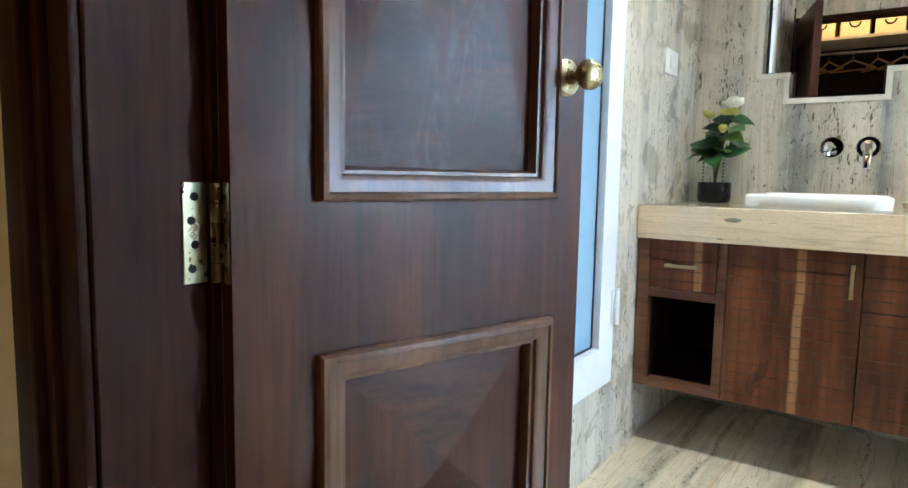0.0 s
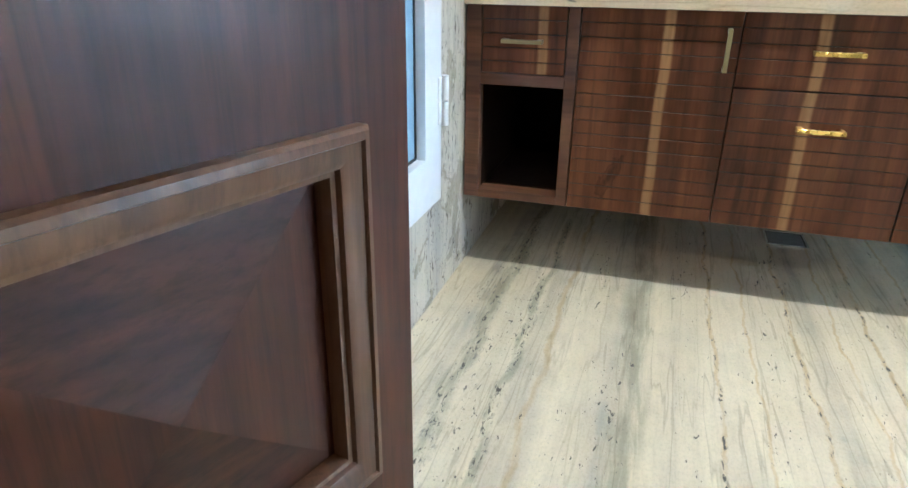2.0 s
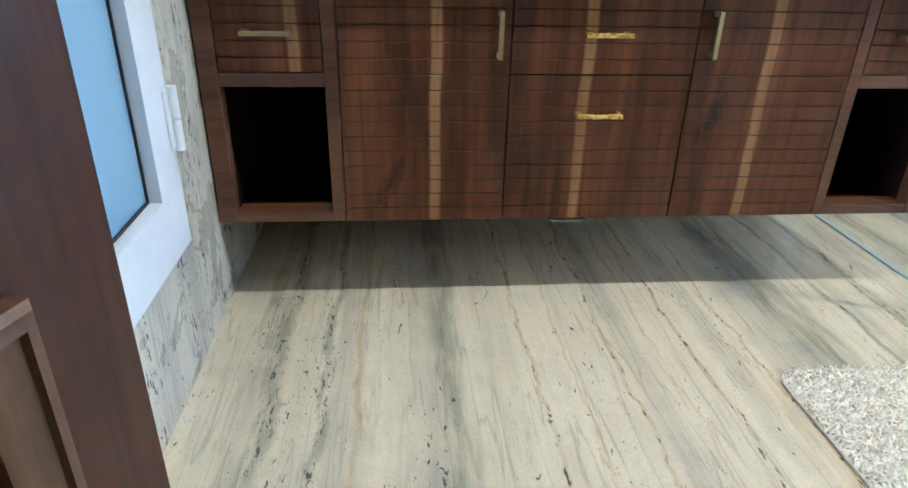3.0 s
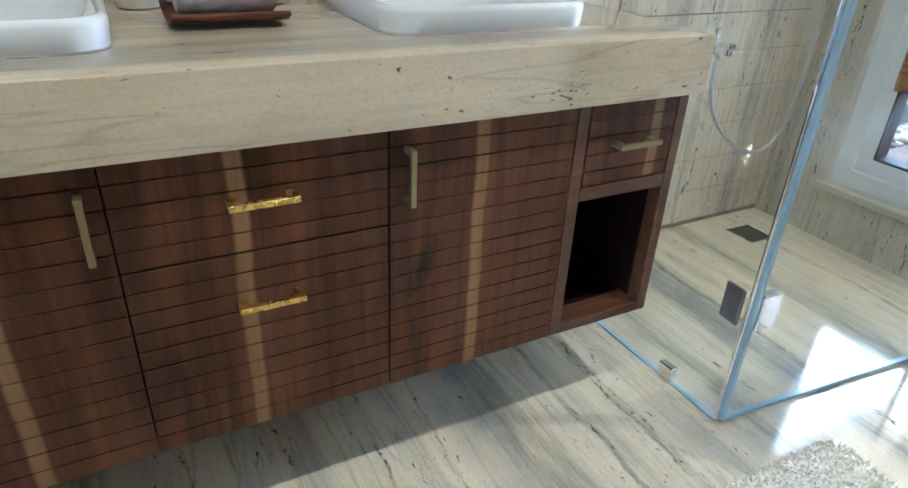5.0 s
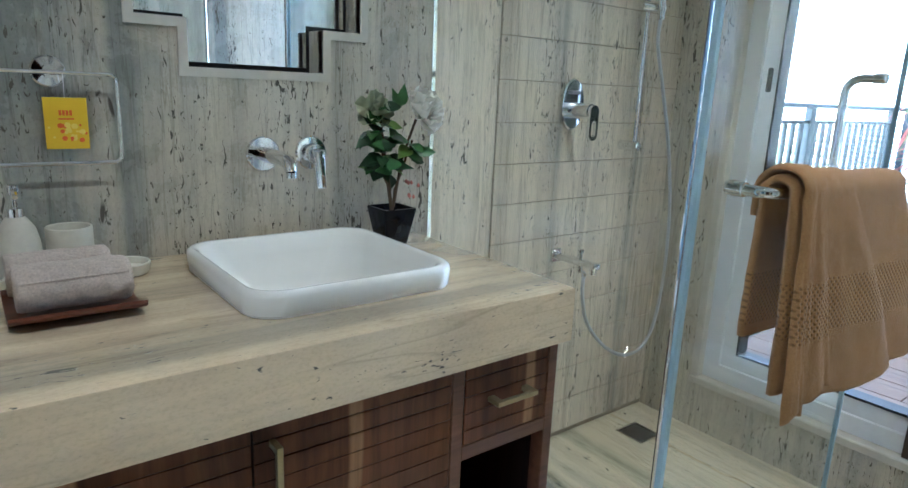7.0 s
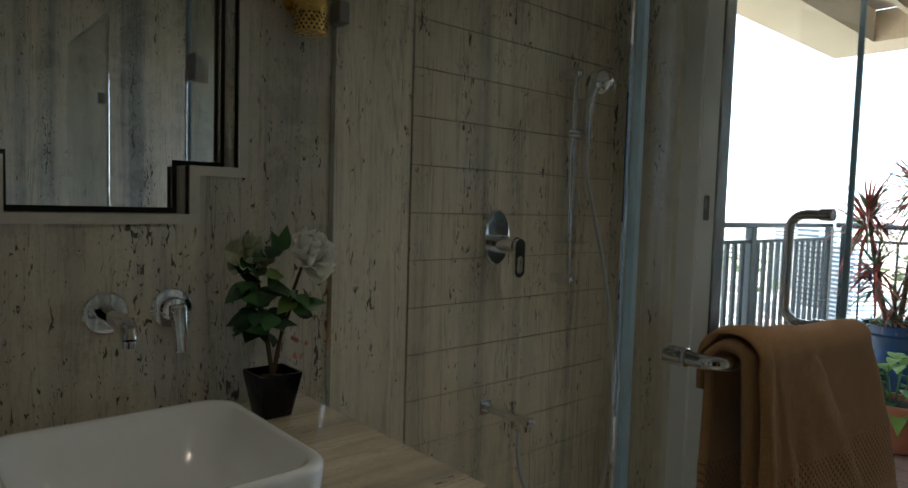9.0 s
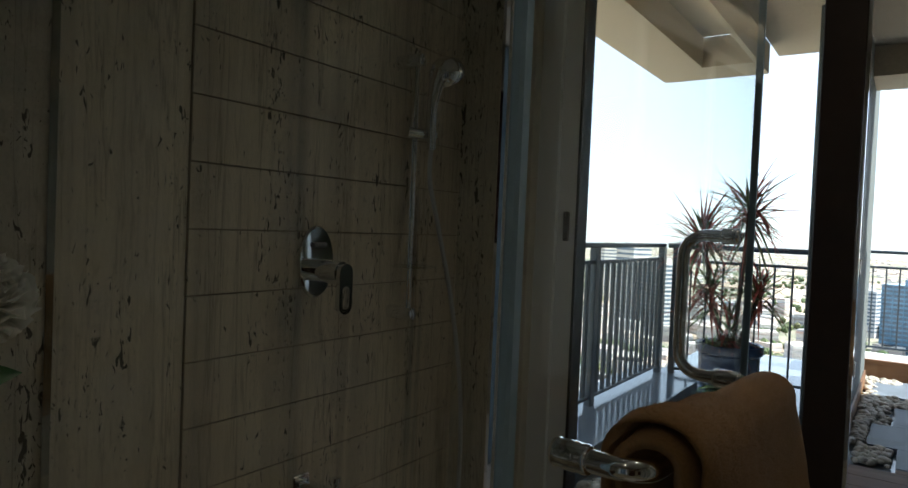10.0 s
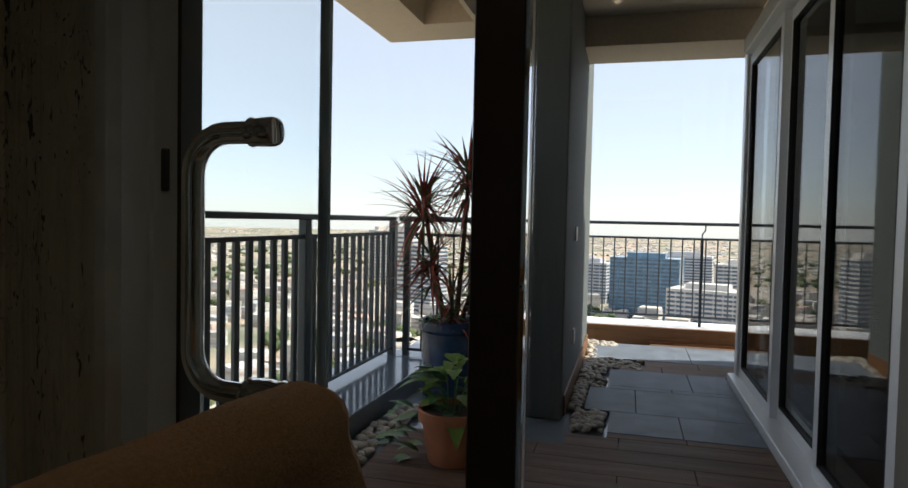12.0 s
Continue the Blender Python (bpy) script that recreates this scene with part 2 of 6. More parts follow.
def glass_mat(name, tint=(0.97, 0.99, 0.985), gloss=0.02):
    """Thin clear pane: lets light straight through and mirrors by its Fresnel gloss."""
    m = bpy.data.materials.new(name)
    m.use_nodes = True
    nt = m.node_tree
    nt.nodes.remove(nt.nodes["Principled BSDF"])
    tr = nt.nodes.new("ShaderNodeBsdfTransparent")
    tr.inputs[0].default_value = (*tint, 1)
    gl = nt.nodes.new("ShaderNodeBsdfGlossy")
    gl.inputs["Roughness"].default_value = gloss
    lw = nd(nt, "ShaderNodeLayerWeight", Blend=0.5)
    pw = nt.nodes.new("ShaderNodeMath")
    pw.operation = "POWER"
    pw.inputs[1].default_value = 5.0
    nt.links.new(lw.outputs["Facing"], pw.inputs[0])
    fr = nt.nodes.new("ShaderNodeMath")
    fr.operation = "MULTIPLY_ADD"
    fr.inputs[1].default_value = 0.85
    fr.inputs[2].default_value = 0.025
    nt.links.new(pw.outputs[0], fr.inputs[0])
    mx = nt.nodes.new("ShaderNodeMixShader")
    nt.links.new(fr.outputs[0], mx.inputs[0])
    nt.links.new(tr.outputs[0], mx.inputs[1])
    nt.links.new(gl.outputs[0], mx.inputs[2])
    nt.links.new(mx.outputs[0], nt.nodes["Material Output"].inputs[0])
    return m


def emit_mat(name, color, power):
    m, nt, b = mat_new(name)
    b.inputs["Base Color"].default_value = (*color, 1)
    b.inputs["Emission Color"].default_value = (*color, 1)
    b.inputs["Emission Strength"].default_value = power
    return m


GREY, BROWN = (0.60, 0.63, 0.62), (0.86, 0.77, 0.64)
FLOOR_VEINS = ((0.165, 0.03, GREY, True), (0.272, 0.018, GREY, True), (0.34, 0.012, BROWN, False), (0.535, 0.055, GREY, False), (0.715, 0.008, BROWN, True), (0.80, 0.006, BROWN, False),
               (0.91, 0.008, BROWN, True), (1.02, 0.006, BROWN, False), (1.10, 0.008, BROWN, True), (1.235, 0.007, BROWN, True), (1.42, 0.075, GREY, False), (1.56, 0.012, GREY, True),
               (1.68, 0.02, GREY, True), (1.95, 0.05, GREY, False), (2.25, 0.018, GREY, True), (2.52, 0.06, GREY, False), (2.78, 0.012, BROWN, True))
M_FLOOR = travertine("travertine_floor", 1, (0.74, 0.655, 0.485), (0.62, 0.555, 0.425), (0.34, 0.34, 0.31), 0.11, 0.70, 0.9, 0.8, 0.45, FLOOR_VEINS,
                     ((0.233, -0.679, 0.007, 0.03), (0.30, -0.745, 0.007, 0.035), (0.245, -0.70, 0.006, 0.014), (0.345, -0.79, 0.006, 0.016), (0.28, -0.36, 0.006, 0.02)))
M_WALL = travertine("travertine_wall", 2, (0.58, 0.535, 0.435), (0.47, 0.44, 0.37), (0.27, 0.28, 0.26), 0.28, 0.642, 0.1)
M_TILE = travertine("travertine_tile", 2, (0.76, 0.665, 0.53), (0.66, 0.575, 0.46), (0.44, 0.41, 0.355), 0.22, 0.66, 0.1, 1.3)
M_TOP = travertine("travertine_top", 0, (0.63, 0.515, 0.355), (0.54, 0.445, 0.315), (0.38, 0.33, 0.25), 0.16, 0.69, 0.6, 1.0, 0.7)
M_STONE_TRIM = plain("pale_stone_trim", (0.62, 0.58, 0.50), 0.4, vary=0.1, scale=14, bump=0.03)
M_WALNUT = wood("walnut_front", 2, (0.038, 0.012, 0.005), (0.112, 0.038, 0.0145), (0.182, 0.069, 0.0275), 0.40, 55,
                streaks=(0.208, 0.518, 0.857, 1.278, 1.683), knots=((0.41, 0.31), (1.17, 0.47)))
M_WALNUT.node_tree.nodes["Principled BSDF"].inputs["Specular IOR Level"].default_value = 0.3
M_WALNUT_X = wood("walnut_rail", 0, (0.06, 0.023, 0.012), (0.13, 0.053, 0.026), (0.18, 0.078, 0.04), 0.42, 55)
# Walnut darkened almost to black: the niche's shade is put into its colour.
M_CUBBY = wood("shade_dark_walnut", 2, (0.008, 0.004, 0.003), (0.016, 0.008, 0.005), (0.024, 0.012, 0.008), 0.6, 55)
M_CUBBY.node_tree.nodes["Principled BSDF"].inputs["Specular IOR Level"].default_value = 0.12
M_DOOR = wood("mahogany_leaf", 2, (0.020, 0.0042, 0.0020), (0.052, 0.0118, 0.0045), (0.086, 0.0215, 0.0078), 0.44, 95, coat=0.12)
M_CASE = wood("mahogany_casing", 2, (0.016, 0.0038, 0.0019), (0.036, 0.0085, 0.0036), (0.056, 0.015, 0.0062), 0.62, 95)
M_CASE.node_tree.nodes["Principled BSDF"].inputs["Specular IOR Level"].default_value = 0.2
M_DOOR.node_tree.nodes["Principled BSDF"].inputs["Specular IOR Level"].default_value = 0.35
M_DOOR_X = wood("mahogany_moulding", 2, (0.068, 0.026, 0.011), (0.125, 0.053, 0.023), (0.185, 0.086, 0.04), 0.40, 80, coat=0.15)
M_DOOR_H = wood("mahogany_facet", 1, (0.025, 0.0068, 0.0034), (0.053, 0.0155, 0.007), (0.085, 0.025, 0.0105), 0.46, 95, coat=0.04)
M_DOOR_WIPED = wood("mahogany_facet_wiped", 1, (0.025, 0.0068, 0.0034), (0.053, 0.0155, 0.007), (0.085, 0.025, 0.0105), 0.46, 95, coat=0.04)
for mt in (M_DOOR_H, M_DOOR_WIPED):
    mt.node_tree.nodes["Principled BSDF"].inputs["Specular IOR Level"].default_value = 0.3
nt = M_DOOR_WIPED.node_tree
b = nt.nodes["Principled BSDF"]
smear = noise_tex(nt, world_coords(nt, (26, 15, 5.5), (0.25, 0, 0)), 1.0, 5, 0.7, 2.2)
spread = noise_tex(nt, world_coords(nt, (4, 3.5, 1.6)), 1.0, 2)
film = mix_col(nt, 1.0, ramp(nt, smear, [(0.48, (0, 0, 0)), (0.72, (0.32, 0.32, 0.32))]), ramp(nt, spread, [(0.45, (0, 0, 0)), (0.6, (1, 1, 1))]), "MULTIPLY")
nt.links.new(mix_col(nt, film, b.inputs["Base Color"].links[0].from_socket, (0.30, 0.29, 0.30)), b.inputs["Base Color"])
M_BRASS = chrome_mat("antique_brass", (0.50, 0.44, 0.27), 0.24)
M_GOLD = chrome_mat("gold_handle", (0.80, 0.55, 0.16), 0.22)
M_BRONZE = chrome_mat("bronze_handle", (0.40, 0.33, 0.18), 0.3)
M_CHROME = chrome_mat("chrome")
M_HOSE = chrome_mat("satin_hose", (0.66, 0.67, 0.69), 0.34)
M_STEEL = chrome_mat("dark_steel", (0.30, 0.30, 0.31), 0.3)
M_MIRROR = chrome_mat("mirror_silver", (0.9, 0.91, 0.91), 0.004)
M_CERAMIC = plain("white_ceramic", (0.84, 0.845, 0.83), 0.07, vary=0.01, coat=0.5)
M_UPVC = plain("white_window_profile", (0.78, 0.79, 0.80), 0.3, vary=0.03)
M_RUBBER = plain("black_gasket", (0.015, 0.015, 0.017), 0.6)
M_MULLION = plain("dark_brown_profile", (0.035, 0.02, 0.015), 0.45, vary=0.15, scale=20)
M_GLASS = glass_mat("clear_glass")
M_GLASS_TINT = glass_mat("grey_tinted_glass", (0.5, 0.54, 0.55))
M_GLASS_EDGE = plain("glass_edge_seal", (0.42, 0.58, 0.68), 0.12, vary=0.15, scale=8)
M_PLASTIC = plain("white_plastic", (0.78, 0.78, 0.77), 0.35, vary=0.02)
M_CREAM = plain("cream_paint", (0.78, 0.70, 0.48), 0.7, vary=0.04, scale=5, bump=0.03)
M_CEIL = plain("ceiling_paint", (0.8, 0.79, 0.76), 0.8, vary=0.02, scale=4)
M_STUCCO = plain("sand_stucco", (0.60, 0.52, 0.41), 0.85, vary=0.12, scale=60, bump=0.5)
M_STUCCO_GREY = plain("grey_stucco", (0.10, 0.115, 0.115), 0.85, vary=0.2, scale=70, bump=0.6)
M_RAIL = plain("blue_black_steel", (0.035, 0.05, 0.065), 0.35, vary=0.15, scale=20)
M_SLATE = plain("blue_slate", (0.125, 0.15, 0.185), 0.55, vary=0.28, scale=7, bump=0.3)
M_PLANK = wood("wood_look_plank", 1, (0.085, 0.045, 0.028), (0.15, 0.085, 0.052), (0.215, 0.13, 0.085), 0.68, 40)
for mt in (M_SLATE, M_PLANK):
    mt.node_tree.nodes["Principled BSDF"].inputs["Specular IOR Level"].default_value = 0.38
M_LEDGE = wood("ledge_timber", 1, (0.13, 0.055, 0.02), (0.21, 0.095, 0.035), (0.27, 0.13, 0.055), 0.5, 50)
M_PEBBLE = plain("pale_pebble", (0.42, 0.38, 0.32), 0.6, vary=0.45, scale=18)
M_GRANITE = plain("polished_granite", (0.16, 0.19, 0.22), 0.12, vary=0.2, scale=90)
M_POT_BLACK = plain("black_glazed_pot", (0.008, 0.009, 0.012), 0.12, vary=0.2)
M_POT_BLACK.node_tree.nodes["Principled BSDF"].inputs["Specular IOR Level"].default_value = 0.3
M_POT_BLUE = plain("blue_glazed_pot", (0.018, 0.055, 0.13), 0.22, vary=0.4, scale=12, coat=0.3)
M_TERRACOTTA = plain("terracotta", (0.42, 0.15, 0.07), 0.75, vary=0.15, scale=14, bump=0.1)
M_SOIL = plain("soil", (0.05, 0.035, 0.025), 0.95, vary=0.4, scale=80, bump=0.8)
M_LEAF = plain("glossy_leaf", (0.045, 0.135, 0.035), 0.35, vary=0.4, scale=25)
M_LEAF_LIGHT = plain("bright_leaf", (0.14, 0.24, 0.04), 0.4, vary=0.35, scale=20)
M_LEAF_DARK = plain("dark_leaf", (0.02, 0.055, 0.022), 0.35, vary=0.4, scale=25)
M_LEAF_RED = plain("red_green_blade", (0.34, 0.075, 0.05), 0.5, vary=0.6, scale=9)
M_LEAF_GREEN = plain("green_blade", (0.12, 0.16, 0.06), 0.5, vary=0.5, scale=9)
M_STEM = plain("brown_stem", (0.09, 0.06, 0.035), 0.8, vary=0.3)
M_PETAL = plain("white_petal", (0.90, 0.885, 0.83), 0.55, vary=0.05)
nt = M_PETAL.node_tree
b = nt.nodes["Principled BSDF"]
tl = nd(nt, "ShaderNodeBsdfTranslucent", Color=(0.9, 0.88, 0.8, 1))
ms = nd(nt, "ShaderNodeMixShader", Fac=0.42)
nt.links.new(b.outputs[0], ms.inputs[1])
nt.links.new(tl.outputs[0], ms.inputs[2])
nt.links.new(ms.outputs[0], nt.nodes["Material Output"].inputs[0])
M_PETAL_Y = plain("yellow_green_petal", (0.62, 0.60, 0.16), 0.55, vary=0.15)
M_BUD = plain("pink_bud", (0.6, 0.22, 0.18), 0.6, vary=0.2)
M_STONEWARE = plain("cream_stoneware", (0.62, 0.585, 0.50), 0.6, vary=0.08, scale=40, bump=0.05)
M_TRAY = wood("red_brown_tray", 0, (0.06, 0.014, 0.006), (0.11, 0.028, 0.01), (0.16, 0.045, 0.016), 0.35, 60)
M_CARD = plain("yellow_card", (0.80, 0.52, 0.01), 0.5, vary=0.03)
M_CARD_RED = plain("orange_print", (0.75, 0.13, 0.02), 0.5, vary=0.1)
M_CARD_PALE = plain("pale_print", (0.85, 0.66, 0.12), 0.5, vary=0.1)


def fabric(name, color, scale, strength, dots=None):
    m, nt, b = mat_new(name)
    v = world_coords(nt, (1, 1, 1))
    f = noise_tex(nt, v, scale, 6, 0.75)
    c2 = noise_tex(nt, v, 9, 3)
    col = ramp(nt, f, [(0.3, tuple(c * 0.62 for c in color)), (0.65, color)])
    col = mix_col(nt, 0.5, col, ramp(nt, c2, [(0.35, (0.82, 0.82, 0.82)), (0.65, (1, 1, 1))]), "MULTIPLY")
    h = f
    if dots:
        z0, z1, pitch = dots
        vo = nd(nt, "ShaderNodeTexVoronoi", Scale=1.0 / pitch, Randomness=0.1)
        nt.links.new(world_coords(nt, (1.15, 0, 1), (0, 0.785, 0)), vo.inputs["Vector"])
        g = nt.nodes.new("ShaderNodeSeparateXYZ")
        nt.links.new(v, g.inputs[0])
        band = nt.nodes.new("ShaderNodeMath")
        band.operation = "COMPARE"
        band.inputs[1].default_value = (z0 + z1) / 2
        band.inputs[2].default_value = (z1 - z0) / 2
        nt.links.new(g.outputs[2], band.inputs[0])
        dot = ramp(nt, vo.outputs["Distance"], [(0.12, (0.42, 0.42, 0.42)), (0.42, (1, 1, 1))])
        dm = mix_col(nt, band.outputs[0], (1.0, 1.0, 1.0), dot)
        col = mix_col(nt, 0.8, col, dm, "MULTIPLY")
        h = mix_col(nt, band.outputs[0], f, dot)
    nt.links.new(col, b.inputs["Base Color"])
    b.inputs["Roughness"].default_value = 0.95
    b.inputs["Sheen Weight"].default_value = 0.12
    b.inputs["Sheen Roughness"].default_value = 0.5
    add_bump(nt, b, h, strength, 0.004)
    return m


M_TOWEL = fabric("tan_terry", (0.50, 0.27, 0.10), 320, 0.8, dots=(0.815, 0.922, 0.0095))
M_TOWEL_PINK = fabric("pale_pink_terry", (0.68, 0.57, 0.495), 260, 0.9)
M_MAT = plain("cream_shag", (0.88, 0.83, 0.73), 0.95, vary=0.12, scale=70)

m, nt, b = mat_new("frosted_glass")
tl = nt.nodes.new("ShaderNodeBsdfTranslucent")
tl.inputs[0].default_value = (0.125, 0.155, 0.172, 1)
gl = nt.nodes.new("ShaderNodeBsdfGlossy")
gl.inputs["Roughness"].default_value = 0.35
ms = nt.nodes.new("ShaderNodeMixShader")
ms.inputs[0].default_value = 0.06
nt.links.new(tl.outputs[0], ms.inputs[1])
nt.links.new(gl.outputs[0], ms.inputs[2])
nt.links.new(ms.outputs[0], nt.nodes["Material Output"].inputs[0])
M_FROST = m


# ---- mesh helpers ----
ORG = {}


def thing(name, loc, label, category, group="", rz=0.0):
    e = new(name)
    e.empty_display_size = 0.05
    e.matrix_basis = pose(*loc, 0, 0, rz)
    ORG[e.name] = Vector(loc) if rz == 0 else Vector((0, 0, 0))
    return tagged(e, label, category, group)


def mesh_ob(name, bm, material, smooth=True, angle=35):
    me = bpy.data.meshes.new(name)
    bm.normal_update()
    bm.to_mesh(me)
    bm.free()
    if smooth:
        me.shade_smooth()
        me.set_sharp_from_angle(angle=radians(angle))
    for mt in material if isinstance(material, (list, tuple)) else [material]:
        me.materials.append(mt)
    return new(name, me)


def part(name, bm, material, parent, label="", angle=35):
    """One mesh under a thing or a part; its places are given in world metres, or in the thing's own where the thing is turned."""
    o = ORG[parent.name]
    bmesh.ops.translate(bm, verts=bm.verts, vec=-o)
    ob = mesh_ob(name, bm, material, angle=angle)
    ob.parent = parent
    ORG[ob.name] = o
    return tagged(ob, label)


def setting(name, bm, material, label, category, angle=35):
    ob = mesh_ob(name, bm, material, angle=angle)
    ORG[ob.name] = Vector((0, 0, 0))
    return tagged(ob, label, category, "", "structure")


def B():
    return bmesh.new()


def box(bm, x0, x1, y0, y1, z0, z1, bevel=0.0, seg=1):
    r = bmesh.ops.create_cube(bm, size=1.0, matrix=Matrix.Translation(((x0 + x1) / 2, (y0 + y1) / 2, (z0 + z1) / 2)) @ Matrix.Diagonal((abs(x1 - x0), abs(y1 - y0), abs(z1 - z0), 1)))
    if bevel:
        es = list({e for v in r["verts"] for e in v.link_edges})
        bmesh.ops.bevel(bm, geom=es, offset=bevel, segments=seg, affect="EDGES", profile=0.5)
    return bm


def tube(bm, pts, r, seg=10, caps=True):
    """A round bar swept along points; r is one radius or one for each point."""
    pts = [Vector(p) for p in pts]
    radii = r if isinstance(r, (list, tuple)) else [r] * len(pts)
    ref = None
    rings = []
    for i, p in enumerate(pts):
        d = (pts[min(i + 1, len(pts) - 1)] - pts[max(i - 1, 0)]).normalized()
        if ref is None:
            ref = d.orthogonal().normalized()
        ref = (ref - d * ref.dot(d)).normalized()
        side = d.cross(ref)
        rings.append([bm.verts.new(p + (ref * math.cos(a) + side * math.sin(a)) * radii[i]) for a in (2 * math.pi * k / seg for k in range(seg))])
    for a, c in zip(rings, rings[1:]):
        for k in range(seg):
            bm.faces.new((a[k], a[(k + 1) % seg], c[(k + 1) % seg], c[k]))
    if caps:
        bm.faces.new(rings[0][::-1])
        bm.faces.new(rings[-1])
    return bm


def rod(bm, a, c, r, seg=14):
    return tube(bm, [a, c], r, seg)


def lathe(bm, prof, at, seg=28, axis=(0, 0, 1), sx=1.0, sy=1.0):
    """Turn a profile of (radius, height) round an axis through the place given."""
    q = Vector((0, 0, 1)).rotation_difference(Vector(axis)).to_matrix()
    rings = []
    for rad, h in prof:
        rings.append([bm.verts.new(Vector(at) + q @ Vector((rad * math.cos(a) * sx, rad * math.sin(a) * sy, h))) for a in (2 * math.pi * k / seg for k in range(seg))])
    for a, c in zip(rings, rings[1:]):
        for k in range(seg):
            bm.faces.new((a[k], a[(k + 1) % seg], c[(k + 1) % seg], c[k]))
    bm.faces.new(rings[0][::-1])
    bm.faces.new(rings[-1])
    return bm


def arc(c, r, a0, a1, u, v, n=7):
    c, u, v = Vector(c), Vector(u), Vector(v)
    return [c + u * r * math.cos(a) + v * r * math.sin(a) for a in (a0 + (a1 - a0) * k / (n - 1) for k in range(n))]


def cells(bm, us, zs, solid, place, d0, d1):
    """A slab between depths d0 and d1 made of the solid cells of a grid, open where a cell is not solid."""
    us, zs = sorted(us), sorted(zs)
    on = {(i, j) for i in range(len(us) - 1) for j in range(len(zs) - 1) if solid((us[i] + us[i + 1]) / 2, (zs[j] + zs[j + 1]) / 2)}
    cache = {}

    def v(i, j, d):
        if (i, j, d) not in cache:
            cache[i, j, d] = bm.verts.new(place(us[i], zs[j], d))
        return cache[i, j, d]
    for i, j in on:
        for d in (d0, d1):
            bm.faces.new((v(i, j, d), v(i + 1, j, d), v(i + 1, j + 1, d), v(i, j + 1, d)))
        for (ni, nj), (a, c) in (((i - 1, j), ((i, j), (i, j + 1))), ((i + 1, j), ((i + 1, j), (i + 1, j + 1))), ((i, j - 1), ((i, j), (i + 1, j))), ((i, j + 1), ((i, j + 1), (i + 1, j + 1)))):
            if (ni, nj) not in on:
                bm.faces.new((v(*a, d0), v(*c, d0), v(*c, d1), v(*a, d1)))
    bmesh.ops.recalc_face_normals(bm, faces=bm.faces)
    return bm


def leaf(bm, root, way, up, length, width, droop=0.3, n=5, fold=0.15, tip=0.5):
    """A pointed leaf blade with a folded midrib."""
    root, way, up = Vector(root), Vector(way).normalized(), Vector(up).normalized()
    side = way.cross(up).normalized()
    up = side.cross(way)
    rows = []
    for k in range(n + 1):
        s = k / n
        w = width * (math.sin(math.pi * min(1, s ** tip * 0.97 + 0.03)) if k < n else 0.02)
        c = root + way * length * s + up * (-droop * length * s * s)
        rows.append([bm.verts.new(c + side * w * 0.5 * q + up * abs(q) * fold * w) for q in (-1, 0, 1)])
    for a, c in zip(rows, rows[1:]):
        for k in range(2):
            bm.faces.new((a[k], a[k + 1], c[k + 1], c[k]))
    return bm


def petal(bm, root, way, up, length, width, cup, n=6):
    """A broad rounded petal, cupped along and across."""
    root, way, up = Vector(root), Vector(way).normalized(), Vector(up).normalized()
    side = way.cross(up).normalized()
    up = side.cross(way)
    rows = []
    for k in range(n + 1):
        s = k / n
        w = width * (0.25 + 0.75 * math.sin(math.pi * (0.08 + 0.74 * s))) * (1.0 if k < n else 0.72)
        c = root + way * length * (s - 0.12 * s * s) + up * (cup * length * s * s)
        rows.append([bm.verts.new(c + side * w * 0.5 * q + up * (q * q) * 0.18 * w - way * (q * q) * 0.10 * length * s) for q in (-1, -0.5, 0, 0.5, 1)])
    for a, c in zip(rows, rows[1:]):
        for k in range(4):
            bm.faces.new((a[k], a[k + 1], c[k + 1], c[k]))
    return bm


# ---- the bathroom: floor, walls, ceiling ----
NY = 0.615      # face of the vanity wall
EX = 2.97       # face of the window wall
SY = -1.72      # bathroom face of the door wall
HY = -1.87      # hall face of the door wall

setting("floor", box(B(), -0.2, EX + 0.2, -1.87, NY + 0.2, -0.15, 0.0), M_FLOOR, "polished cream travertine floor with grey veins", "floor")
setting("floor_hall", box(B(), -1.2, 2.2, -3.7, -1.87, -0.15, -0.004), M_FLOOR, "travertine floor of the dressing area", "floor")

MIRROR_X = (0.517, 1.367)


def step_shape(u, z, cx, g):
    return (abs(u - cx) < 0.157 + g and 1.27 - g < z < 2.03 + g) or (abs(u - cx) < 0.259 + g and 1.37 - g < z < 1.93 + g)


step_us = [cx + s * w for cx in MIRROR_X for s in (-1, 1) for w in (0.157, 0.259)]
step_zs = [1.27, 1.37, 1.93, 2.03]
wall_n = B()
cells(wall_n, [-0.2, 2.087, *step_us], [0, CEIL, *step_zs], lambda u, z: not any(step_shape(u, z, cx, 0) for cx in MIRROR_X), lambda u, z, d: (u, d, z), NY, NY + 0.075)
north = setting("wall_north", wall_n, M_WALL, "grey beige vein-cut travertine wall behind the vanity", "wall")
setting("wall_north_backing", box(B(), -0.2, EX + 0.2, NY + 0.077, NY + 0.25, -0.1, CEIL), M_STUCCO, "masonry behind the travertine cladding", "wall")

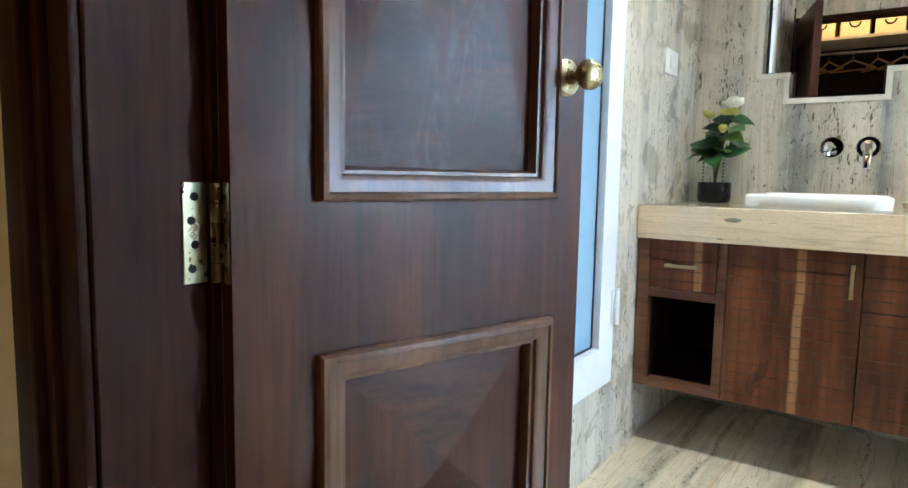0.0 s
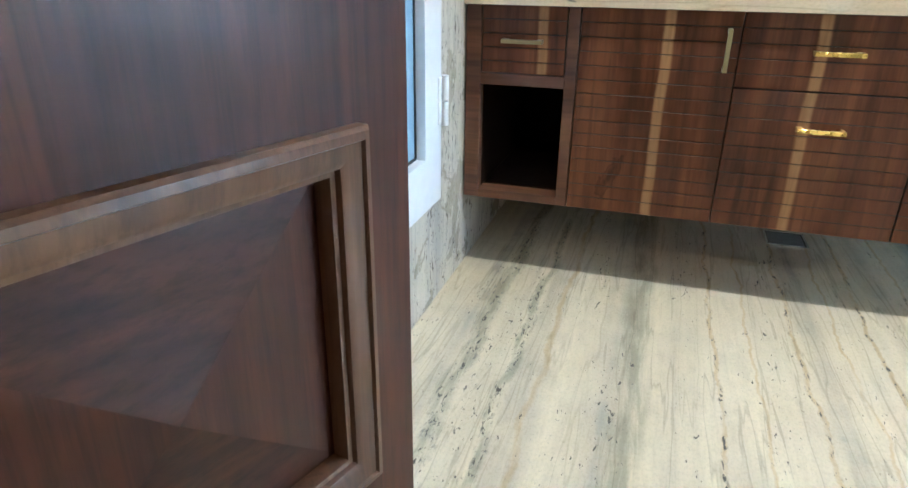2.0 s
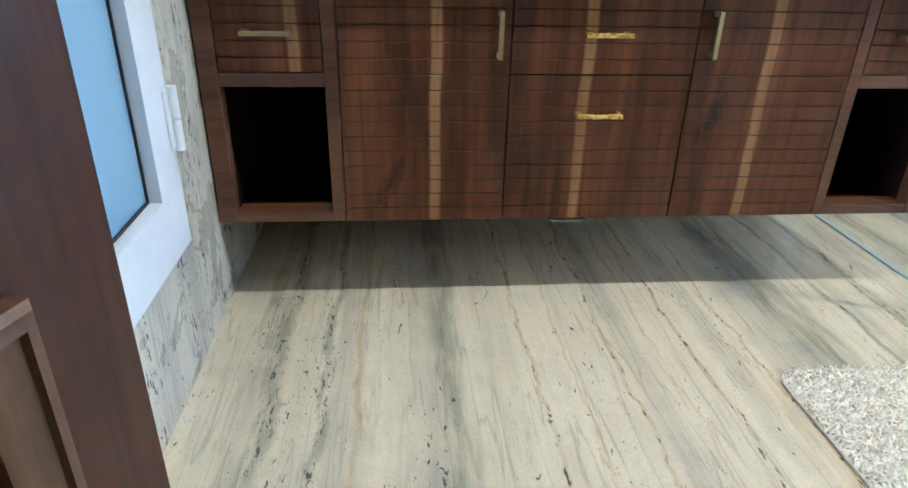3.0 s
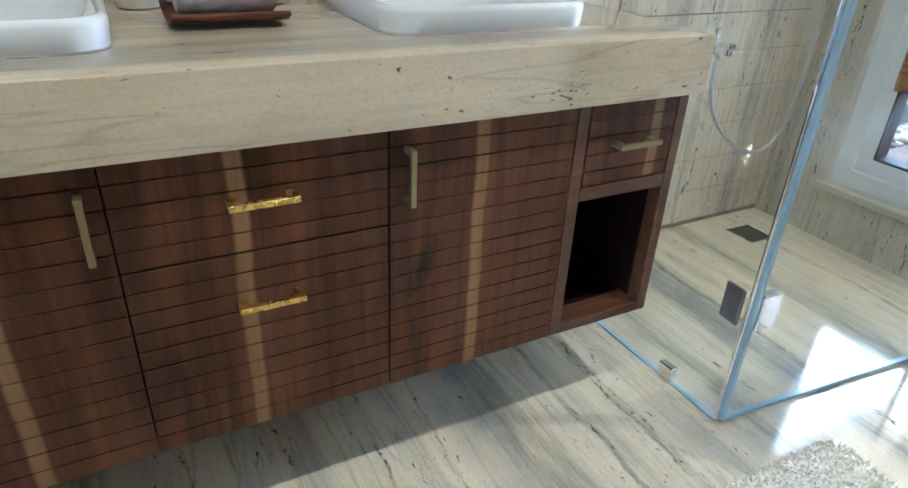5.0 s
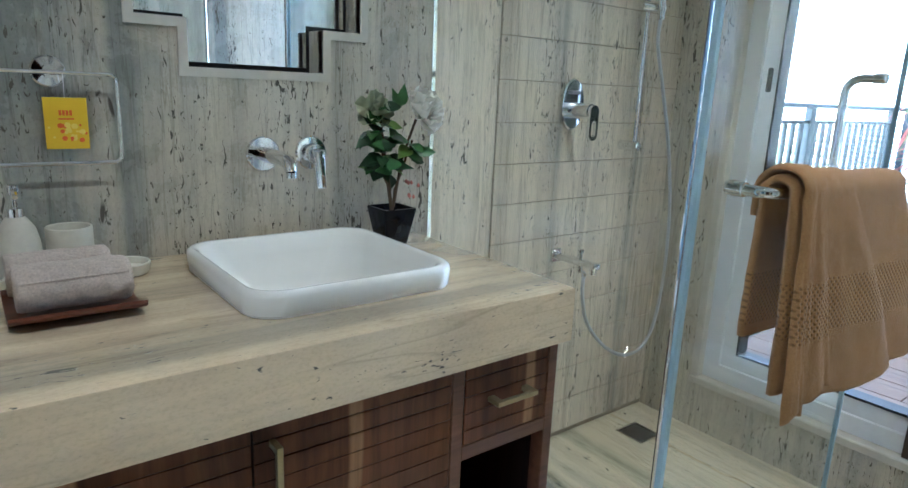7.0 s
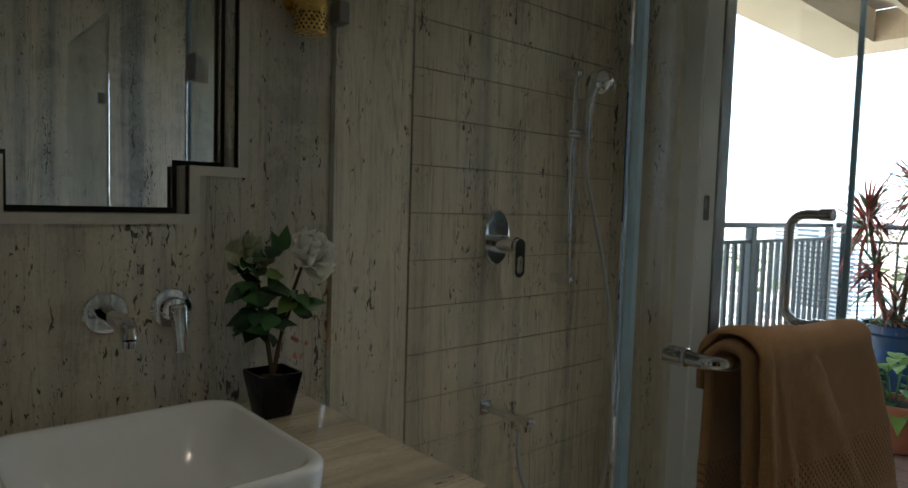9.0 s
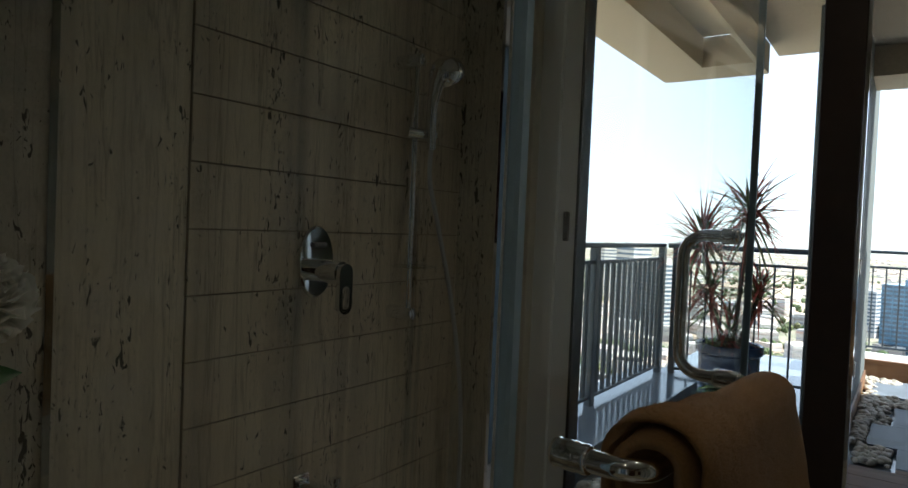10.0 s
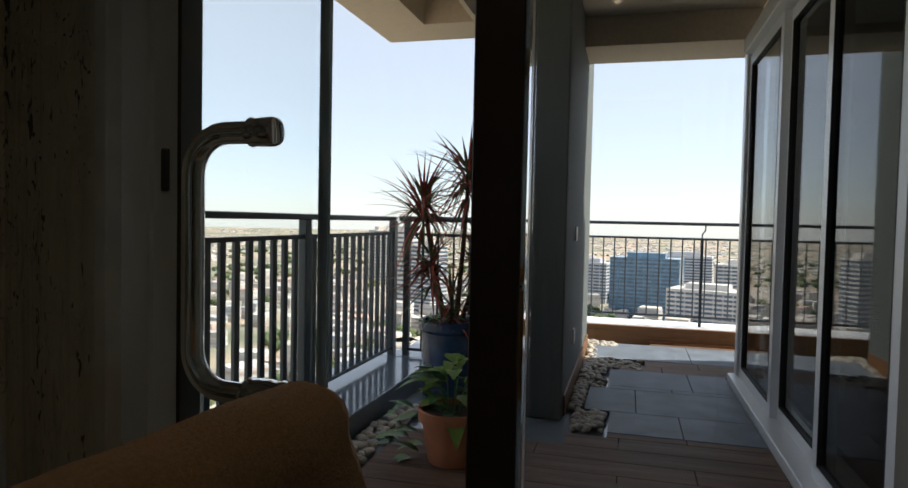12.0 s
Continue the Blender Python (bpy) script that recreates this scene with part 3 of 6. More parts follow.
WW = (-0.98, -0.234, 0.285, 2.12)   # west window: y from, y to, z from, z to
cells_w = B()
cells(cells_w, [SY + 0.001, NY - 0.001, WW[0], WW[1]], [0, CEIL, WW[2], WW[3]], lambda u, z: not (WW[0] < u < WW[1] and WW[2] < z < WW[3]), lambda u, z, d: (d, u, z), -0.2, 0.0)
setting("wall_west", cells_w, M_WALL, "travertine wall with a tall frosted window", "wall")

DX0, DX1, DH = 0.0, 0.90, 2.08
cells_s = B()
cells(cells_s, [-0.2, EX, DX0 - 0.03, DX1 + 0.03], [0, CEIL, DH + 0.03], lambda u, z: not (DX0 - 0.03 < u < DX1 + 0.03 and z < DH + 0.03), lambda u, z, d: (u, d, z), SY, SY - 0.07)
setting("wall_south", cells_s, M_WALL, "travertine wall around the bathroom door", "wall")
cells_h = B()
cells(cells_h, [-1.2, 2.2, DX0 - 0.03, DX1 + 0.03], [0, 2.5, DH + 0.03], lambda u, z: not (DX0 - 0.03 < u < DX1 + 0.03 and z < DH + 0.03), lambda u, z, d: (u, d, z), SY - 0.072, HY)
setting("wall_hall", cells_h, M_CREAM, "cream painted wall of the dressing area", "wall")

# window wall: a window above a low upstand beside the shower, and a glazed balcony door
WY1, WYM0, WYM1, WY0, WZ0, WZ1 = 0.40, -0.315, -0.395, -1.25, 0.185, 2.22
cells_e = B()
cells(cells_e, [SY, NY, WY1, WYM0, WY0], [-0.1, CEIL + 0.3, WZ0, WZ1], lambda u, z: not (WY0 < u < WY1 and WZ0 < z < WZ1), lambda u, z, d: (d, u, z), EX, EX + 0.2)
setting("wall_east", cells_e, M_WALL, "travertine wall with window and balcony door opening", "wall")
ceil_bm = box(B(), -0.2, EX + 0.2, SY, NY + 0.2, CEIL, CEIL + 0.2)
setting("ceiling", ceil_bm, M_CEIL, "plain white painted ceiling", "ceiling")
setting("ceiling_hall", box(B(), -1.2, 2.2, -3.7, HY, 2.5, 2.7), M_CEIL, "plain ceiling of the dressing area", "ceiling")
setting("wall_hall_west", box(B(), -1.4, -1.2, -3.7, HY, 0, 2.5), M_CREAM, "cream painted wall", "wall")
setting("wall_hall_east", box(B(), 2.2, 2.4, -3.7, HY, 0, 2.5), M_CREAM, "cream painted wall", "wall")
setting("wall_hall_south", box(B(), -1.2, 2.2, -3.9, -3.7, 0, 2.5), M_CREAM, "cream painted wall behind the wardrobe", "wall")

for cx in MIRROR_X:
    gu = [cx + s * (w + g) for s in (-1, 1) for w in (0.157, 0.259) for g in (0, 0.02)]
    gz = [1.25, 1.27, 1.35, 1.37, 1.93, 1.95, 2.03, 2.05]
    mt = thing("mirror", (cx, NY, 1.27), "stepped mirror recessed in a pale stone surround", "mirror", "mirrors over the basins")
    bm = cells(B(), gu, gz, lambda u, z: step_shape(u, z, cx, 0.02) and not step_shape(u, z, cx, 0.0), lambda u, z, d: (u, d, z), NY - 0.006, NY + 0.02)
    part("surround", bm, M_STONE_TRIM, mt, "pale stone stepped surround")
    gs = [cx + s * (w - 0.012) for s in (-1, 1) for w in (0.157, 0.259)]
    bm = cells(B(), gs, [1.282, 1.382, 1.918, 2.018], lambda u, z: step_shape(u, z, cx, -0.012), lambda u, z, d: (u, d, z), NY + 0.066, NY + 0.073)
    part("mirror_pane", bm, M_MIRROR, mt, "silvered mirror pane", angle=20)
    # Black board showing past the pane paints the shadow gap in the recess.
    bm = cells(B(), [cx + s * w for s in (-1, 1) for w in (0.157, 0.259)], [1.27, 1.37, 1.93, 2.03], lambda u, z: step_shape(u, z, cx, 0), lambda u, z, d: (u, d, z), NY + 0.0735, NY + 0.0765)
    part("backing", bm, M_RUBBER, mt, "backing board, black for the shadow gap round the pane")


# ---- windows ----
def bar_frame(bm, place, u0, u1, z0, z1, w, d0, d1):
    return cells(bm, [u0, u0 + w, u1 - w, u1], [z0, z0 + w, z1 - w, z1], lambda u, z: not (u0 + w < u < u1 - w and z0 + w < z < z1 - w), place, d0, d1)


def on_x(u, z, d):
    return (d, u, z)


w1 = thing("window_1", (-0.05, -0.6, WW[2]), "white framed casement window with frosted glass", "window")
tagged(w1, kind="structure")
part("window_frame", bar_frame(B(), on_x, WW[0], WW[1], WW[2], WW[3], 0.065, -0.09, 0.012), M_UPVC, w1)
sash = part("sash", bar_frame(B(), on_x, WW[0] + 0.05, WW[1] - 0.05, WW[2] + 0.05, WW[3] - 0.05, 0.085, -0.06, 0.02), M_UPVC, w1)
part("gasket", bar_frame(B(), on_x, WW[0] + 0.134, WW[1] - 0.134, WW[2] + 0.134, WW[3] - 0.134, 0.007, -0.012, -0.002), M_RUBBER, sash)
fp = part("pane", box(B(), -0.012, -0.005, WW[0] + 0.14, WW[1] - 0.14, WW[2] + 0.14, WW[3] - 0.14), M_FROST, sash, "frosted pane")
fp.visible_shadow = False
for hz in (0.478, 1.75):
    bm = B()
    rod(bm, (0.026, -0.247, hz), (0.026, -0.247, hz + 0.058), 0.009)
    rod(bm, (0.026, -0.247, hz + 0.061), (0.026, -0.247, hz + 0.119), 0.009)
    box(bm, 0.012, 0.02, -0.27, -0.247, hz + 0.004, hz + 0.115, 0.002)
    part("hinge", bm, M_PLASTIC, w1, "white window hinge")

w2 = thing("window_2", (EX + 0.08, 0, WZ0), "white framed balcony window beside the shower", "window")
tagged(w2, kind="structure")
def uneven(u0, u1, z0, z1, wr, wl, wb, d0, d1):
    return cells(B(), [u0, u0 + wr, u1 - wl, u1], [z0, z0 + wb, z1 - wb, z1], lambda u, z: not (u0 + wr < u < u1 - wl and z0 + wb < z < z1 - wb), on_x, d0, d1)


part("window_frame", uneven(WYM1, WY1 - 0.03, WZ0 + 0.03, WZ1 - 0.02, 0.05, 0.06, 0.06, EX + 0.03, EX + 0.11), M_UPVC, w2)
sash = part("sash", uneven(WYM1 + 0.012, WY1 - 0.085, WZ0 + 0.085, WZ1 - 0.075, 0.066, 0.065, 0.065, EX + 0.045, EX + 0.105), M_UPVC, w2)
part("gasket", uneven(WYM1 + 0.074, WY1 - 0.145, WZ0 + 0.145, WZ1 - 0.135, 0.008, 0.008, 0.008, EX + 0.04, EX + 0.1), M_RUBBER, sash)
wp = part("pane", box(B(), EX + 0.075, EX + 0.081, WYM1 + 0.08, WY1 - 0.15, WZ0 + 0.15, WZ1 - 0.14), M_GLASS, sash, "clear pane")
wp.visible_shadow = False
bm = box(B(), EX + 0.036, EX + 0.044, WY1 - 0.128, WY1 - 0.11, 1.28, 1.36, 0.003)
part("lock_plate", bm, M_RUBBER, sash)
sill_bm = box(B(), EX - 0.012, EX + 0.2, WY0, WY1, WZ0 - 0.001, WZ0 + 0.028, 0.004)
part("window_sill", sill_bm, M_STONE_TRIM, w2, "pale stone sill")
jb = box(B(), EX - 0.006, EX + 0.18, WY1 - 0.03, WY1 - 0.001, WZ0 + 0.03, WZ1, 0.003)
part("jamb_lining", jb, M_STONE_TRIM, w2)

d2 = thing("door_2", (EX + 0.08, -0.8, WZ0), "glazed balcony door with dark shaded frame", "door")
tagged(d2, kind="structure")
part("mullion_bead", box(B(), EX + 0.01, EX + 0.03, WYM1 - 0.008, WYM1 - 0.001, WZ0 + 0.03, WZ1 - 0.02), M_CHROME, d2, "thin bright metal bead")
part("mullion_cover", box(B(), EX + 0.008, EX + 0.029, WYM1, WYM0, WZ0 + 0.03, WZ1 - 0.02, 0.002), M_MULLION, d2, "dark brown mullion cover")
part("door_frame", cells(B(), [WY0, WY0 + 0.06, WYM1 - 0.009], [WZ0 + 0.03, WZ0 + 0.09, WZ1 - 0.08, WZ1 - 0.02], lambda u, z: not (u > WY0 + 0.06 and WZ0 + 0.09 < z < WZ1 - 0.08), on_x, EX + 0.03, EX + 0.12), M_UPVC, d2)
dp = part("pane", box(B(), EX + 0.07, EX + 0.076, WY0 + 0.06, WYM1 - 0.009, WZ0 + 0.09, WZ1 - 0.08), M_GLASS, d2, "clear glass pane")
dp.visible_shadow = False

# ---- the bathroom door, its casing ----
cas = thing("door_casing", (0.38, -1.8, 0), "dark mahogany door casing with stepped mouldings", "door frame")
tagged(cas, kind="structure")
for name, x0, x1 in (("jamb", DX0 - 0.03, DX0), ("jamb", DX1, DX1 + 0.03)):
    part(name, box(B(), x0, x1, HY - 0.002, SY - 0.001, 0, DH, 0.002), M_CASE, cas)
part("head", box(B(), DX0 - 0.03, DX1 + 0.03, HY - 0.002, SY - 0.001, DH, DH + 0.03, 0.002), M_CASE, cas)
for sgn, xe in ((-1, DX0 - 0.004), (1, DX1 + 0.004)):
    bm = B()
    for a, c, th in ((0.0, 0.05, 0.014), (0.05, 0.062, 0.024), (0.062, 0.085, 0.018), (0.085, 0.10, 0.03), (0.10, 0.165, 0.022)):
        box(bm, xe + sgn * a, xe + sgn * c, HY - 0.003 - th, HY - 0.003, 0, DH + 0.004 + c, 0.004, 2)
    part("architrave", bm, M_CASE, cas)
bm = B()
for a, c, th in ((0.0, 0.05, 0.014), (0.05, 0.062, 0.024), (0.062, 0.085, 0.018), (0.085, 0.10, 0.03), (0.10, 0.165, 0.022)):
    box(bm, DX0 - 0.004 - a, DX1 + 0.004 + a, HY - 0.003 - th, HY - 0.003, DH + 0.004 + a, DH + 0.004 + c, 0.004, 2)
part("architrave", bm, M_CASE, cas)

# Added filler strip that blocks the bright view through the hinge gap.
part("architrave", box(B(), DX0 - 0.11, DX0 + 0.0105, SY + 0.0005, SY + 0.0155, 0, DH + 0.10, 0.002), M_CASE, cas)
LEAF_W = 0.679
d1 = thing("door_1", (0.0504, -1.7181, 0.006), "dark mahogany panelled door standing open on brass hinges", "door", rz=math.degrees(math.atan2(0.95496, 0.29673)))
tagged(d1, kind="structure")
PAN = ((0.12, 0.599, 0.240, 0.682), (0.12, 0.599, 0.904, 1.90))
bm = B()
cells(bm, [0, LEAF_W, 0.15, 0.569], [0, 2.06, 0.270, 0.652, 0.934, 1.87], lambda u, z: not any(0.15 < u < 0.569 and p[2] + 0.03 < z < p[3] - 0.03 for p in PAN), lambda u, z, d: (u, d, z), 0.0, 0.04)
leaf_part = part("leaf", bm, M_DOOR, d1)


def picture_frame(bm, x0, x1, z0, z1, prof):
    """A mitred moulding round a rectangle; the profile gives (inset, height towards the viewer)."""
    loops = []
    for ins, h in prof:
        loops.append([bm.verts.new((x, -h, z)) for x, z in ((x0 + ins, z0 + ins), (x1 - ins, z0 + ins), (x1 - ins, z1 - ins), (x0 + ins, z1 - ins))])
    for a, c in zip(loops, loops[1:]):
        for k in range(4):
            bm.faces.new((a[k], a[(k + 1) % 4], c[(k + 1) % 4], c[k]))
    bmesh.ops.recalc_face_normals(bm, faces=bm.faces)
    return bm


for x0, x1, z0, z1 in PAN:
    bm = picture_frame(B(), x0, x1, z0, z1, ((0, -0.002), (0, 0.014), (0.004, 0.019), (0.012, 0.021), (0.014, 0.017), (0.03, 0.014), (0.038, 0.010), (0.040, 0.004), (0.046, 0.003), (0.050, -0.008), (0.050, -0.016)))
    part("panel_moulding", bm, M_DOOR_X, d1, "lighter brown panel moulding", angle=25)
    a, c, e, g = x0 + 0.045, x1 - 0.045, z0 + 0.045, z1 - 0.045
    half = min(c - a, g - e) / 2
    mid_x = (a + c) / 2
    peak = (e + g) / 2 if g - e < 0.6 else e + 0.74
    lowp, highp = (mid_x, -0.001, peak), (mid_x, -0.001, peak)
    k1, k2, k3, k4 = (a, 0.018, e), (c, 0.018, e), (c, 0.018, g), (a, 0.018, g)
    panel = None
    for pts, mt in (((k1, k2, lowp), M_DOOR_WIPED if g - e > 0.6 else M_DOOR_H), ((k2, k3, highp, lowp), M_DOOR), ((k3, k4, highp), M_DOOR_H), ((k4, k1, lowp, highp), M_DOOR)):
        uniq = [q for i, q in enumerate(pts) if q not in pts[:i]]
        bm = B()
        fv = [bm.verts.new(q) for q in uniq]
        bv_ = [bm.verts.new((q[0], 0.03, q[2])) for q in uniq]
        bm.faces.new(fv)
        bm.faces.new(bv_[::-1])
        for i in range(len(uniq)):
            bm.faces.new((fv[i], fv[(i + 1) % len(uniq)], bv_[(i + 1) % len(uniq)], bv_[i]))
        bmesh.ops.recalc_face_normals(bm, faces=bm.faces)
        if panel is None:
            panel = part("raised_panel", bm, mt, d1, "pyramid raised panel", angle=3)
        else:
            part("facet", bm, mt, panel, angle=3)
SCREWS = []
for hz in (0.24, 0.795, 1.72):
    bm = B()
    for k in range(5):
        rod(bm, (-0.0078, 0.036, hz + 0.027 * k), (-0.0078, 0.036, hz + 0.027 * k + 0.0255), 0.0072)
    hg = part("hinge", bm, M_BRASS, d1, "aged brass butt hinge")
    bm = B()
    for k in (1, 3):
        box(bm, -0.0035, -0.0003, 0.018, 0.037, hz + 0.027 * k, hz + 0.027 * k + 0.0255, 0.0006)
    box(bm, -0.0035, -0.0003, 0.004, 0.018, hz, hz + 0.135, 0.0006)
    part("hinge_plate", bm, M_BRASS, hg)
    bm = B()
    for k in range(4):
        lathe(bm, [(0.0045, 0), (0.0045, 0.001), (0.002, 0.0006)], (-0.0035, 0.011, hz + 0.02 + 0.032 * k), 8, (-1, 0, 0))
    bmesh.ops.recalc_face_normals(bm, faces=bm.faces)
    SCREWS.append((bm, hg))
for bm, hg in SCREWS:
    part("screw", bm, M_RUBBER, hg, "dark countersunk screws")
bm = B()
lathe(bm, [(0.034, 0), (0.034, 0.003), (0.030, 0.008), (0.014, 0.011), (0.011, 0.03), (0.013, 0.036), (0.022, 0.042), (0.027, 0.052), (0.0275, 0.060), (0.024, 0.068), (0.015, 0.074), (0.008, 0.0745), (0.007, 0.072)], (0.627, 0.0, 1.128), 32, (0, -1, 0))
part("door_knob", bm, M_BRASS, d1, "round brass door knob with rose")
bm = B()
lathe(bm, [(0.034, 0), (0.030, 0.008), (0.012, 0.011), (0.011, 0.03), (0.026, 0.05), (0.024, 0.066), (0.010, 0.073)], (0.627, 0.04, 1.128), 24, (0, 1, 0))
part("door_knob", bm, M_BRASS, d1, "round brass door knob with rose")
for hz in (0.24, 0.795, 1.72):
    bm = box(B(), DX0 - 0.001, DX0 + 0.003, -1.757, -1.7215, hz + 0.006, hz + 0.141, 0.001)
    hp = part("hinge_plate", bm, M_BRASS, cas, "aged brass hinge plate with four screws")
    for k in range(4):
        bm = lathe(B(), [(0.0058, 0), (0.0058, 0.0016), (0.002, 0.0008)], (DX0 + 0.003, -1.745 + 0.005 * (k % 2), hz + 0.026 + 0.032 * k), 10, (1, 0, 0))
        part("screw", bm, M_RUBBER, hp)

# ---- vanity ----
CT, CB, ZB, ZT = 0.86, 0.745, 0.217, 0.743
GROOVE = 0.0352


def handle(parent, x, z, upright, material):
    bm = B()
    if upright:
        box(bm, x - 0.005, x + 0.005, -0.034, -0.024, z - 0.05, z + 0.05, 0.001)
        for s in (-1, 1):
            box(bm, x - 0.005, x + 0.005, -0.026, 0.0, z + s * 0.044 - 0.006, z + s * 0.044 + 0.006, 0.001)
    else:
        box(bm, x - 0.053, x + 0.053, -0.034, -0.024, z - 0.005, z + 0.005, 0.001)
        for s in (-1, 1):
            box(bm, x + s * 0.045 - 0.008, x + s * 0.045 + 0.008, -0.026, 0.0, z - 0.005, z + 0.005, 0.001)
    return part("handle", bm, material, parent, "square gold bar handle" if material is M_GOLD else "square bronze bar handle")


def front(parent, name, x0, x1, z0, z1):
    """A cabinet front of grooved walnut: a backing panel and one slat for each strip between the grooves."""
    f = part(name, box(B(), x0, x1, 0.004, 0.02, z0, z1), M_RUBBER, parent)
    z = ZT
    while z > z0 + 0.004:
        a, c = max(z - GROOVE + 0.0023, z0), min(z, z1)
        if c - a > 0.004:
            bm = box(B(), x0, x1, 0.0, 0.0038, a, c, 0.0006)
            part("slat", bm, M_WALNUT, f)
        z -= GROOVE
    return f


def end_unit(x0, x1, xa, xc):
    u = thing("vanity_cabinet", ((x0 + x1) / 2, 0.3, ZB), "narrow walnut wall-hung vanity unit with drawer over open niche", "cabinet", "vanity cabinets")
    bm = box(B(), x0, xa, 0.0, 0.6, ZB, ZT, 0.0015)
    part("side_panel", bm, M_WALNUT_X, u)
    part("side_panel", box(B(), xc, x1, 0.0, 0.6, ZB, ZT, 0.0015), M_WALNUT_X, u)
    part("bottom_panel", box(B(), xa, xc, 0.0, 0.6, ZB, 0.241, 0.001), M_WALNUT_X, u)
    part("rail", box(B(), xa, xc, 0.0, 0.6, 0.54, 0.570, 0.001), M_WALNUT_X, u)
    # Thin sheets added to darken the niche; their colour holds the shade.
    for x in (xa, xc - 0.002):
        part("shade_sheet", box(B(), x, x + 0.002, 0.035, 0.579, 0.2425, 0.539), M_CUBBY, u, "added sheet coloured for shade inside the niche")
    part("shade_sheet", box(B(), xa + 0.003, xc - 0.003, 0.06, 0.579, 0.2412, 0.2424), M_CUBBY, u, "added sheet coloured for shade inside the niche")
    part("back_panel", box(B(), xa, xc, 0.58, 0.6, 0.241, 0.54), M_CUBBY, u, "back of the niche, coloured dark for shade")
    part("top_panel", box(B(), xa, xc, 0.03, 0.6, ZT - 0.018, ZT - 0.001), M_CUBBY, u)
    f = front(u, "drawer_front", xa + 0.003, xc - 0.003, 0.573, ZT)
    handle(f, (xa + xc) / 2, 0.657, False, M_BRONZE)


end_unit(0.004, 0.302, 0.046, 0.272)
end_unit(1.486, 1.764, 1.514, 1.738)


def body_unit(x0, x1, what):
    u = thing("vanity_cabinet", ((x0 + x1) / 2, 0.3, ZB), what, "cabinet", "vanity cabinets")
    part("carcass", box(B(), x0 + 0.001, x1 - 0.001, 0.022, 0.6, ZB, ZT - 0.001, 0.001), M_WALNUT_X, u)
    return u


u = body_unit(0.303, 0.683, "wall-hung walnut vanity cabinet with grooved door and sapwood streak")
handle(front(u, "door", 0.305, 0.6815, ZB, ZT), 0.655, 0.656, True, M_BRONZE)
u = body_unit(0.684, 1.103, "wall-hung walnut vanity unit with two grooved drawers")
handle(front(u, "drawer_front", 0.6845, 1.1015, 0.571, ZT), 0.893, 0.659, False, M_GOLD)
handle(front(u, "drawer_front", 0.6845, 1.1015, ZB, 0.567), 0.891, 0.481, False, M_GOLD)
u = body_unit(1.104, 1.485, "wall-hung walnut vanity cabinet with grooved door and dark knot")
handle(front(u, "door", 1.1055, 1.483, ZB, ZT), 1.134, 0.66, True, M_BRONZE)

top = thing("stone_worktop", (0.89, 0.3, CB), "thick travertine worktop on the walnut vanity", "worktop")
CUTS = ((0.339, 0.711), (1.176, 1.548))
bm = cells(B(), [0.003, 1.777, *CUTS[0], *CUTS[1]], [-0.022, NY - 0.003, 0.129, 0.501], lambda u, v: not (0.129 < v < 0.501 and any(a < u < c for a, c in CUTS)), lambda u, v, d: (u, v, d), CB, CT)
rim_edges = [e for e in bm.edges if all(abs(v.co.y + 0.022) < 1e-4 and abs(v.co.z - CT) < 1e-4 for v in e.verts) or all(abs(v.co.x - 1.777) < 1e-4 and abs(v.co.z - CT) < 1e-4 for v in e.verts)]
bmesh.ops.bevel(bm, geom=rim_edges, offset=0.004, segments=2, affect="EDGES", profile=0.5)
part("slab", bm, M_TOP, top)
part("patch", lathe(B(), [(0.028, 0), (0.026, 0.0012), (0.01, 0.0016)], (0.315, -0.0215, 0.822), 14, (0, -1, 0), 1.0, 0.28), plain("green_grey_filler", (0.22, 0.22, 0.15), 0.7), top, "grey green stone patch")


# ---- basins ----
def rounded(w, d, r, n=7):
    pts = []
    for cx, cy, a0 in ((w - r, d - r, 0), (-w + r, d - r, 90), (-w + r, -d + r, 180), (w - r, -d + r, 270)):
        for k in range(n):
            a = radians(a0 + 90 * k / (n - 1))
            pts.append((cx + r * math.cos(a), cy + r * math.sin(a)))
    return pts


